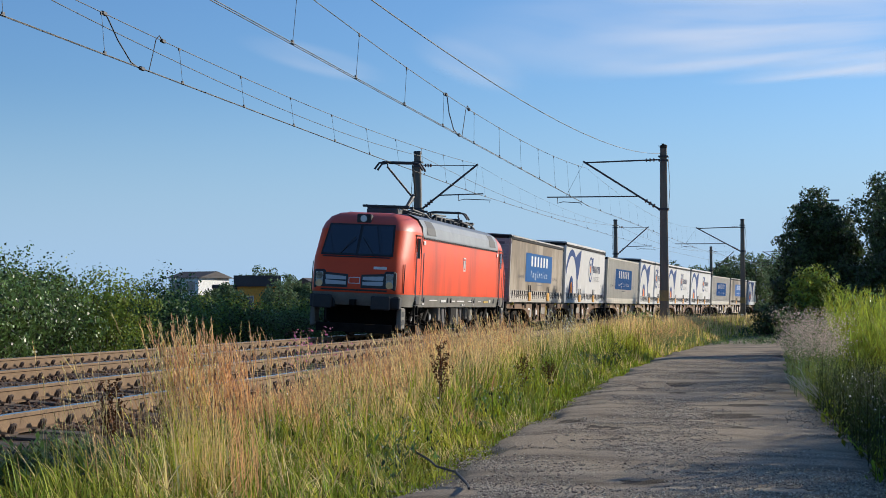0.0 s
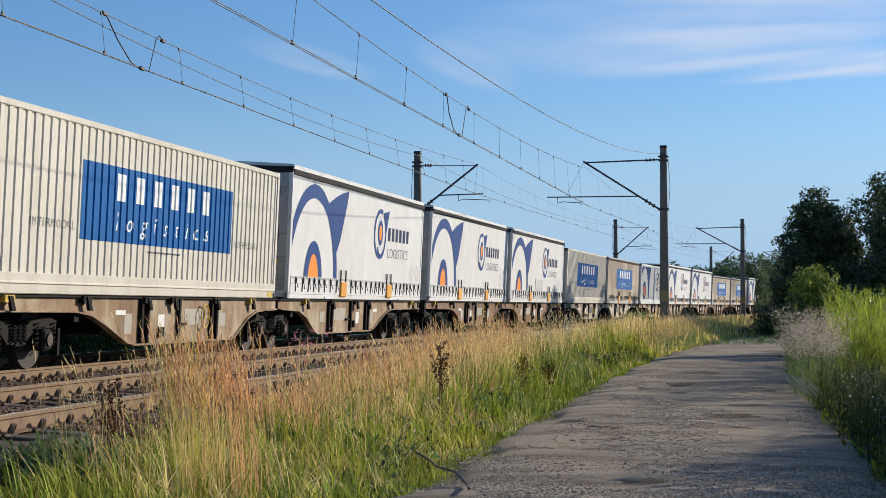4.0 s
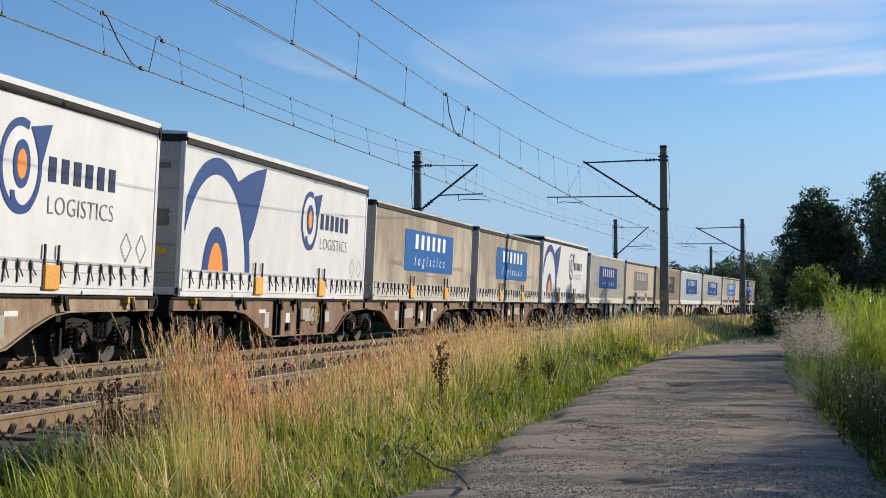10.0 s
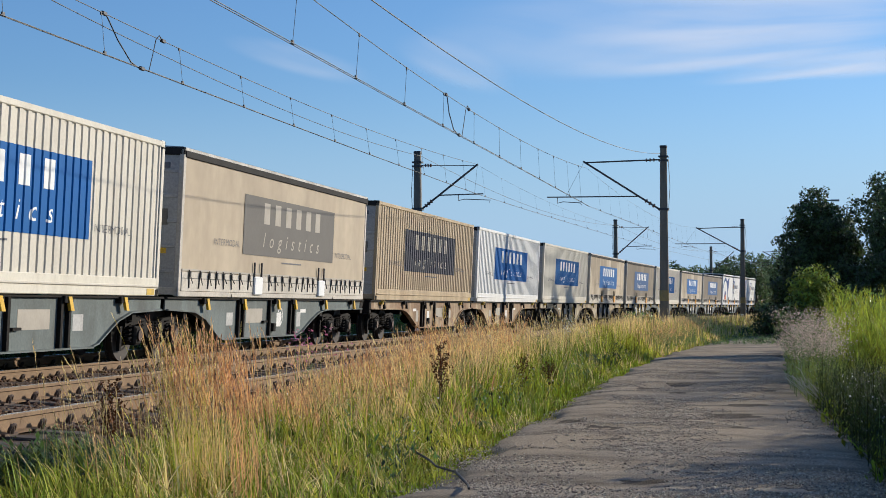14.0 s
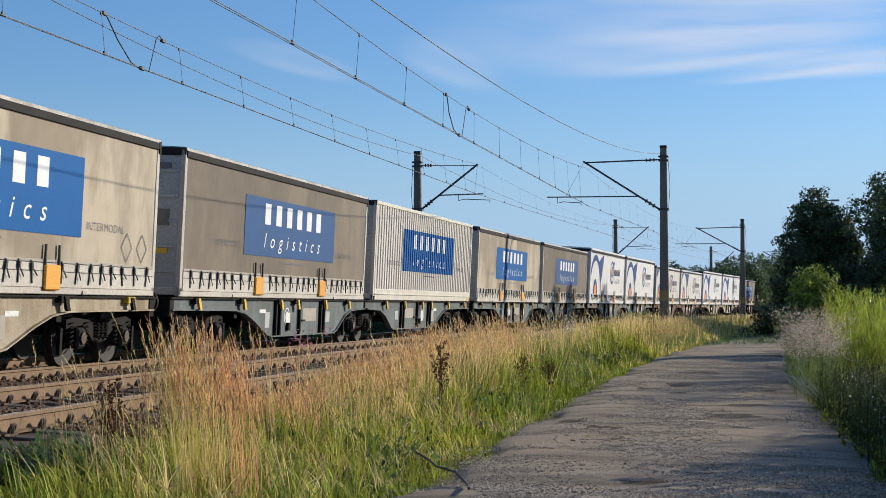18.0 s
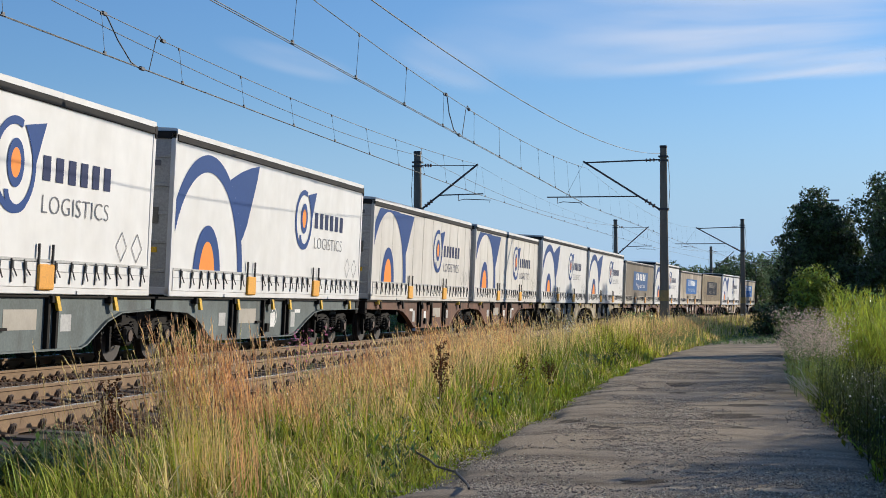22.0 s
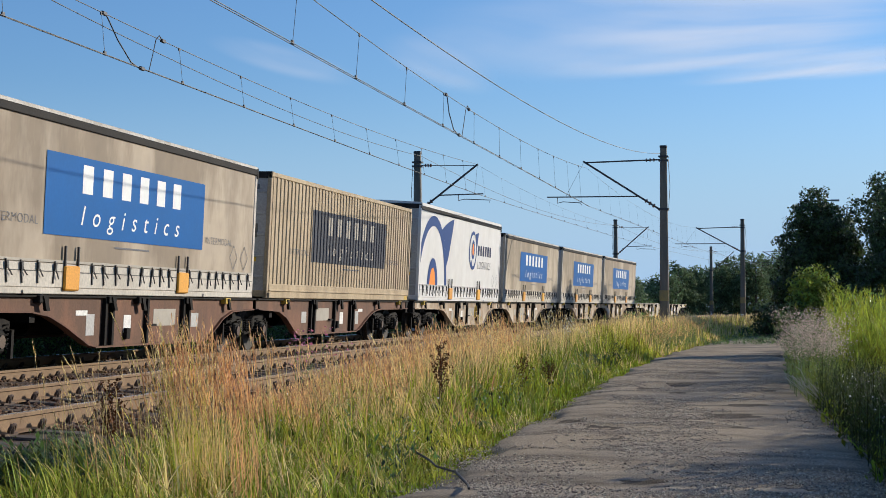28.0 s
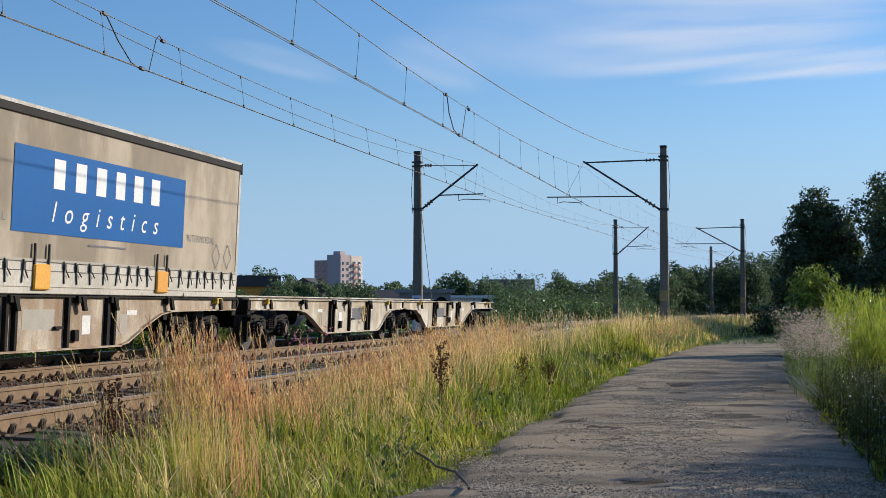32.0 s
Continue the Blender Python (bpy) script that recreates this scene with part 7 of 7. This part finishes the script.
def build_dead_twigs(x, y, h, seed):
    """Bare silvery stalks leaning out over the lane."""
    g = np.random.default_rng(seed)
    th = empty("dead_stalks", "bare silvery dead stalks leaning over the lane's edge", "weed")
    th.location = (x, y, float(ground_z(x, y)))
    for k in range(9):
        bm = bmesh.new()
        dx, dy = -g.uniform(0.1, 0.75), g.uniform(-0.4, 0.4)
        L = h * g.uniform(0.55, 1.0)
        pts_ = [Vector((dx * L * f ** 1.5, dy * L * f, L * f * (1 - 0.25 * f))) for f in (0, 0.35, 0.7, 1.0)]
        tube(bm, pts_, 0.005, 4)
        for j in range(7):
            f = g.uniform(0.4, 1.0)
            p = Vector((dx * L * f ** 1.5, dy * L * f, L * f * (1 - 0.25 * f)))
            rod(bm, p, p + Vector((g.uniform(-0.14, 0.06), g.uniform(-0.08, 0.08), g.uniform(0.03, 0.15))), 0.0035, 4, 0.002)
        part("stalk", bm, SILVER_STALK, th)


SILVER_STALK = surface("bleached_stalk", (0.55, 0.52, 0.46), (0.4, 0.37, 0.32), 0.8, scale=8, fine=40)
build_dead_twigs(1.52, 26.5, 0.75, 41)
build_dead_twigs(1.62, 24.5, 0.6, 42)
# ------------------------------------------------------------------ houses and sky
PLASTER = surface("white_plaster", (0.82, 0.81, 0.78), (0.7, 0.69, 0.65), 0.8, scale=0.4, fine=4, mix=0.5)
OCHRE = surface("ochre_plaster", (0.78, 0.36, 0.05), (0.66, 0.30, 0.06), 0.8, scale=0.4, fine=4, mix=0.5)
BRICKRED = surface("red_brown_render", (0.60, 0.33, 0.28), (0.52, 0.28, 0.24), 0.85, scale=0.2, fine=2, mix=0.5)
MAUVE = surface("grey_mauve_render", (0.52, 0.42, 0.40), (0.46, 0.37, 0.35), 0.85, scale=0.2, fine=2, mix=0.5)
CREAM = surface("cream_render", (0.80, 0.68, 0.57), (0.68, 0.57, 0.47), 0.85, scale=0.2, fine=2, mix=0.5)
ROOF = surface("dark_roof_tiles", (0.075, 0.065, 0.065), (0.05, 0.045, 0.045), 0.8, scale=1, fine=8, mix=0.6)
SHED = surface("grey_shed_wall", (0.30, 0.29, 0.27), (0.22, 0.21, 0.2), 0.8, scale=0.6, fine=6, mix=0.6)
PANE = glass("dark_window_pane", (0.03, 0.035, 0.045), 0.1)


def build_house(name, label, bearing, dist, w, d, h, roof_h, wall, roof_m, cols, rows, turn=0.0, z0=-0.9, flat_top=False, chimney=False):
    """A far house: walls, roof, and each window as a frame with its pane set back."""
    a = radians(bearing)
    th = empty(name, label, "building")
    th.matrix_basis = Matrix.Translation((dist * math.sin(a), dist * math.cos(a), z0)) @ Matrix.Rotation(-a + radians(turn), 4, "Z")
    part("wall", B(-w / 2, w / 2, -d / 2, d / 2, -0.5, h), wall, th)
    if flat_top:
        part("roof", B(-w / 2 - 0.5, w / 2 + 0.5, -d / 2 - 0.5, d / 2 + 0.5, h, h + roof_h), roof_m, th)
    else:
        bm = bmesh.new()
        e = 0.6
        p = [bm.verts.new(q) for q in ((-w / 2 - e, -d / 2 - e, h - 0.15), (w / 2 + e, -d / 2 - e, h - 0.15), (w / 2 + e, d / 2 + e, h - 0.15), (-w / 2 - e, d / 2 + e, h - 0.15), (-w / 2 - e, 0, h + roof_h), (w / 2 + e, 0, h + roof_h))]
        for q in ((0, 1, 5, 4), (2, 3, 4, 5), (0, 4, 3), (1, 2, 5), (3, 2, 1, 0)):
            bm.faces.new([p[i] for i in q])
        part("roof", bm, roof_m, th)
    if chimney:
        part("chimney", B(w * 0.15, w * 0.15 + 0.6, -0.3, 0.3, h, h + roof_h + 0.9), SHED, th)
    for r in range(rows):
        for c in range(cols):
            x = -w / 2 + w * (c + 0.5) / cols
            z = h * (r + 0.55) / rows
            ww, wh = min(0.75, w / cols * 0.3), min(0.75, h / rows * 0.27)
            win = part("window", B(x - ww - 0.1, x + ww + 0.1, -d / 2 - 0.06, -d / 2 + 0.02, z - wh - 0.1, z + wh + 0.1), PLASTER, th)
            part("pane", B(x - ww, x + ww, -d / 2 - 0.075, -d / 2 - 0.05, z - wh, z + wh), PANE, win)
    return th


build_house("house", "white two-storey house with a low dark roof beyond the thicket", -18.15, 250, 4.9, 9, 6.5, 0.9, PLASTER, ROOF, 2, 2, turn=-32)
build_house("house", "ochre house with a dark flat roof beyond the thicket", -16.15, 225, 5.4, 8, 4.7, 1.5, OCHRE, ROOF, 2, 1, flat_top=True)
build_house("shed", "dark low shed beside the ochre house", -17.2, 235, 3.4, 6, 4.6, 0.5, ROOF, ROOF, 1, 1, flat_top=True)
build_house("house", "pale gabled house among trees", -14.3, 240, 4.4, 7, 4.2, 2.0, PLASTER, ROOF, 2, 1, turn=70)
build_house("bungalow", "low brown-roofed bungalow among bushes", -12.3, 210, 9.0, 6, 3.2, 0.9, BRICKRED, ROOF, 3, 1)
build_house("shed", "grey flat-roofed shed near the mast", -10.2, 190, 6.0, 6, 3.5, 0.4, SHED, SHED, 1, 1, flat_top=True)
build_house("house", "dark-roofed house behind trees", -7.1, 260, 6.2, 7, 4.6, 1.7, SHED, ROOF, 2, 1, chimney=True)
build_house("workshop", "long white flat-roofed workshop behind bushes", -8.55, 215, 6.0, 8, 3.0, 0.35, PLASTER, PLASTER, 2, 1, flat_top=True)


def build_tower():
    a = radians(-13.33)
    th = empty("apartment_block", "distant tall apartment block in red-brown and cream render", "building")
    th.matrix_basis = Matrix.Translation((760 * math.sin(a), 760 * math.cos(a), -0.9)) @ Matrix.Rotation(-a - radians(38), 4, "Z")
    part("wing", B(-8.0, 0.0, -7, 3, 0, 24), BRICKRED, th, "red-brown wing")
    part("wing", B(0.0, 8.0, -7.5, 0.5, 0, 26.5), MAUVE, th, "grey-mauve middle wing")
    part("wing", B(2.0, 8.2, 0.5, 9, 0, 26), CREAM, th, "cream wing with balconies")
    part("roof_house", B(1, 5, -4, 0, 26.5, 28.2), MAUVE, th)
    for r in range(8):
        z = 1.5 + r * 2.9
        for c in range(2):
            part("window", B(-6.9 + c * 3.6, -5.3 + c * 3.6, -7.15, -6.9, z, z + 1.4), PANE, th)
            part("window", B(7.9, 8.12, -6.3 + c * 3.4, -4.9 + c * 3.4, z, z + 1.4), PANE, th)
            part("balcony", B(8.0, 9.2, 1.2 + c * 3.9, 4.0 + c * 3.9, z - 0.7, z + 0.3), PLASTER if c else BRICKRED, th)
            part("window", B(8.1, 8.32, 1.5 + c * 3.9, 3.6 + c * 3.9, z + 0.35, z + 1.6), PANE, th)


build_tower()


def cloud_mat(name, scale, lo, hi, amount, stretch, tilt):
    m = bpy.data.materials.new(name)
    m.use_nodes = True
    n, l = m.node_tree.nodes, m.node_tree.links
    n.remove(n["Principled BSDF"])
    co = n.new("ShaderNodeTexCoord")
    mp = n.new("ShaderNodeMapping")
    mp.inputs["Scale"].default_value = stretch
    mp.inputs["Rotation"].default_value = (0, radians(tilt), 0)
    l.new(co.outputs["Object"], mp.inputs["Vector"])
    no = n.new("ShaderNodeTexNoise")
    no.inputs["Scale"].default_value = scale
    no.inputs["Detail"].default_value = 7
    no.inputs["Distortion"].default_value = 0.6
    l.new(mp.outputs[0], no.inputs["Vector"])
    r = n.new("ShaderNodeMapRange")
    r.inputs["From Min"].default_value, r.inputs["From Max"].default_value = lo, hi
    r.inputs["To Max"].default_value = amount
    l.new(no.outputs["Fac"], r.inputs["Value"])
    gr = n.new("ShaderNodeTexGradient")
    gr.gradient_type = "SPHERICAL"
    gm = n.new("ShaderNodeMapping")
    gm.inputs["Location"].default_value = (-0.5, -0.5, -0.5)
    gm.vector_type = "POINT"
    g2 = n.new("ShaderNodeMapping")
    g2.inputs["Scale"].default_value = (2, 0, 2)
    l.new(co.outputs["Generated"], gm.inputs["Vector"])
    l.new(gm.outputs[0], g2.inputs["Vector"])
    l.new(g2.outputs[0], gr.inputs["Vector"])
    sm = n.new("ShaderNodeMapRange")
    sm.inputs["From Max"].default_value = 0.55
    sm.interpolation_type = "SMOOTHSTEP"
    l.new(gr.outputs["Fac"], sm.inputs["Value"])
    mu = n.new("ShaderNodeMath")
    mu.operation = "MULTIPLY"
    l.new(r.outputs[0], mu.inputs[0])
    l.new(sm.outputs[0], mu.inputs[1])
    tr = n.new("ShaderNodeBsdfTransparent")
    em = n.new("ShaderNodeEmission")
    em.inputs["Color"].default_value = (0.95, 0.93, 0.96, 1)
    em.inputs["Strength"].default_value = 0.78
    mx = n.new("ShaderNodeMixShader")
    l.new(mu.outputs[0], mx.inputs[0])
    l.new(tr.outputs[0], mx.inputs[1])
    l.new(em.outputs[0], mx.inputs[2])
    l.new(mx.outputs[0], n["Material Output"].inputs["Surface"])
    return m


CLOUD = cloud_mat("cirrus", 0.005, 0.34, 0.72, 0.62, (0.20, 1, 2.6), -3)
SOFT = cloud_mat("soft_cirrus", 0.004, 0.30, 0.75, 0.30, (0.4, 1, 1.8), 10)
CLOUD_Y = 3600.0
clouds = []


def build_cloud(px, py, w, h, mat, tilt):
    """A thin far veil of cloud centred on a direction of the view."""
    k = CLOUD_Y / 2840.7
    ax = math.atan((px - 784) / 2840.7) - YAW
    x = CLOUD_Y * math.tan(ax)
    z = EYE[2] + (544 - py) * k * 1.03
    bm = bmesh.new()
    hw, hh = w * k / 2, h * k / 2
    bm.faces.new([bm.verts.new(p) for p in ((-hw, 0, -hh), (hw, 0, -hh), (hw, 0, hh), (-hw, 0, hh))])
    ob = part("cirrus_cloud", bm, mat)
    tagged(ob, "thin white veil of cirrus in the blue sky", "cloud", kind="structure")
    ob["home"] = (x, CLOUD_Y + 8 * len(clouds), z, tilt)
    clouds.append(ob)


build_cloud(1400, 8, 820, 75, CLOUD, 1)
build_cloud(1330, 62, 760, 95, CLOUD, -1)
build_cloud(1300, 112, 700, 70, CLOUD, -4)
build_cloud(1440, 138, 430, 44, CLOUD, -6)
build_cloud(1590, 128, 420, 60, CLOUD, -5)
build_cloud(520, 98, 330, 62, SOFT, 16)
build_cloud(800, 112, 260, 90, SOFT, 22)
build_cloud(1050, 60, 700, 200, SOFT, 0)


def build_sky_rim():
    """The pale blue lower sky all round the horizon, thinning out upwards."""
    m = bpy.data.materials.new("pale_blue_lower_sky")
    m.use_nodes = True
    n, l = m.node_tree.nodes, m.node_tree.links
    n.remove(n["Principled BSDF"])
    co = n.new("ShaderNodeTexCoord")
    sp = n.new("ShaderNodeSeparateXYZ")
    l.new(co.outputs["Object"], sp.inputs[0])
    r = n.new("ShaderNodeMapRange")
    r.interpolation_type = "SMOOTHSTEP"
    r.inputs["From Min"].default_value, r.inputs["From Max"].default_value = 20, 640
    r.inputs["To Min"].default_value, r.inputs["To Max"].default_value = 0.92, 0.0
    l.new(sp.outputs["Z"], r.inputs["Value"])
    tr, em, mx = n.new("ShaderNodeBsdfTransparent"), n.new("ShaderNodeEmission"), n.new("ShaderNodeMixShader")
    em.inputs["Color"].default_value = (0.370, 0.531, 0.705, 1)
    l.new(r.outputs[0], mx.inputs[0])
    l.new(tr.outputs[0], mx.inputs[1])
    l.new(em.outputs[0], mx.inputs[2])
    l.new(mx.outputs[0], n["Material Output"].inputs["Surface"])
    k = 96
    v = [(4300 * math.sin(2 * math.pi * i / k), 4300 * math.cos(2 * math.pi * i / k), z) for z in (-60, 645) for i in range(k)]
    q = [(i, (i + 1) % k, k + (i + 1) % k, k + i) for i in range(k)]
    tagged(bulk("backdrop", np.array(v), np.array(q), m), "pale blue lower sky round the horizon", "sky", kind="structure")


build_sky_rim()


# a bird that leaves the top of a mast
def build_bird():
    th = empty("bird", "small dark bird leaving the mast top", "bird")
    bm = bmesh.new()
    prof_b = ((-0.14, 0.006), (-0.10, 0.028), (-0.02, 0.045), (0.06, 0.035), (0.10, 0.026), (0.13, 0.022), (0.16, 0.004))
    for a, b in zip(prof_b[:-1], prof_b[1:]):
        rod(bm, (a[0], 0, 0), (b[0], 0, 0), a[1], 8, b[1])
    part("body", bm, STRAP, th)
    for sy in (-1, 1):
        bm = bmesh.new()
        prism(bm, [(sy * 0.02, 0.01), (sy * 0.17, 0.08), (sy * 0.30, 0.05), (sy * 0.17, 0.065)], -0.05, 0.05)
        part("wing", bm, STRAP, th)
    part("tail", B(-0.24, -0.12, -0.03, 0.03, -0.006, 0.006), STRAP, th)
    return th


bird = build_bird()


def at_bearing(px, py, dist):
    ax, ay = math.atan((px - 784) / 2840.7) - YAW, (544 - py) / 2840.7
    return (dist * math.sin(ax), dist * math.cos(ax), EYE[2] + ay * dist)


# ------------------------------------------------------------------ what moves
def motions():
    times = [float(t) for t in range(0, 33)]
    for i, th in enumerate(containers):
        walk(th, [(t, ride(front_of_train(t) + i * PITCHED + LC / 2 + (-0.075 if i % 2 else 0.075), LC, FLOOR)) for t in times])
    for i, th in enumerate(wagons):
        walk(th, [(t, ride(front_of_train(t) + i * PITCHED + PITCHED / 2 - 0.54, PITCHED, 0.0)) for t in times])
    walk(loco, [(t, ride(front_of_train(t) - 0.54 - 9.45, 18.0, 0.0)) for t in times])
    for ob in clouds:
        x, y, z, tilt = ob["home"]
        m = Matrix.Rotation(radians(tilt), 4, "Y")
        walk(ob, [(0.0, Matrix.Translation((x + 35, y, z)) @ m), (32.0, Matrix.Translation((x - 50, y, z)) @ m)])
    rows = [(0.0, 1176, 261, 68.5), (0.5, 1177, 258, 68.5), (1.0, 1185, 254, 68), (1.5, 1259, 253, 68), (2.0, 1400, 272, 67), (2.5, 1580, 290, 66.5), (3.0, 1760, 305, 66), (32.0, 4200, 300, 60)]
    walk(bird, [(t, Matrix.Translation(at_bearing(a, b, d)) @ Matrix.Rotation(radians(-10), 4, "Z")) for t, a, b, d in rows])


motions()
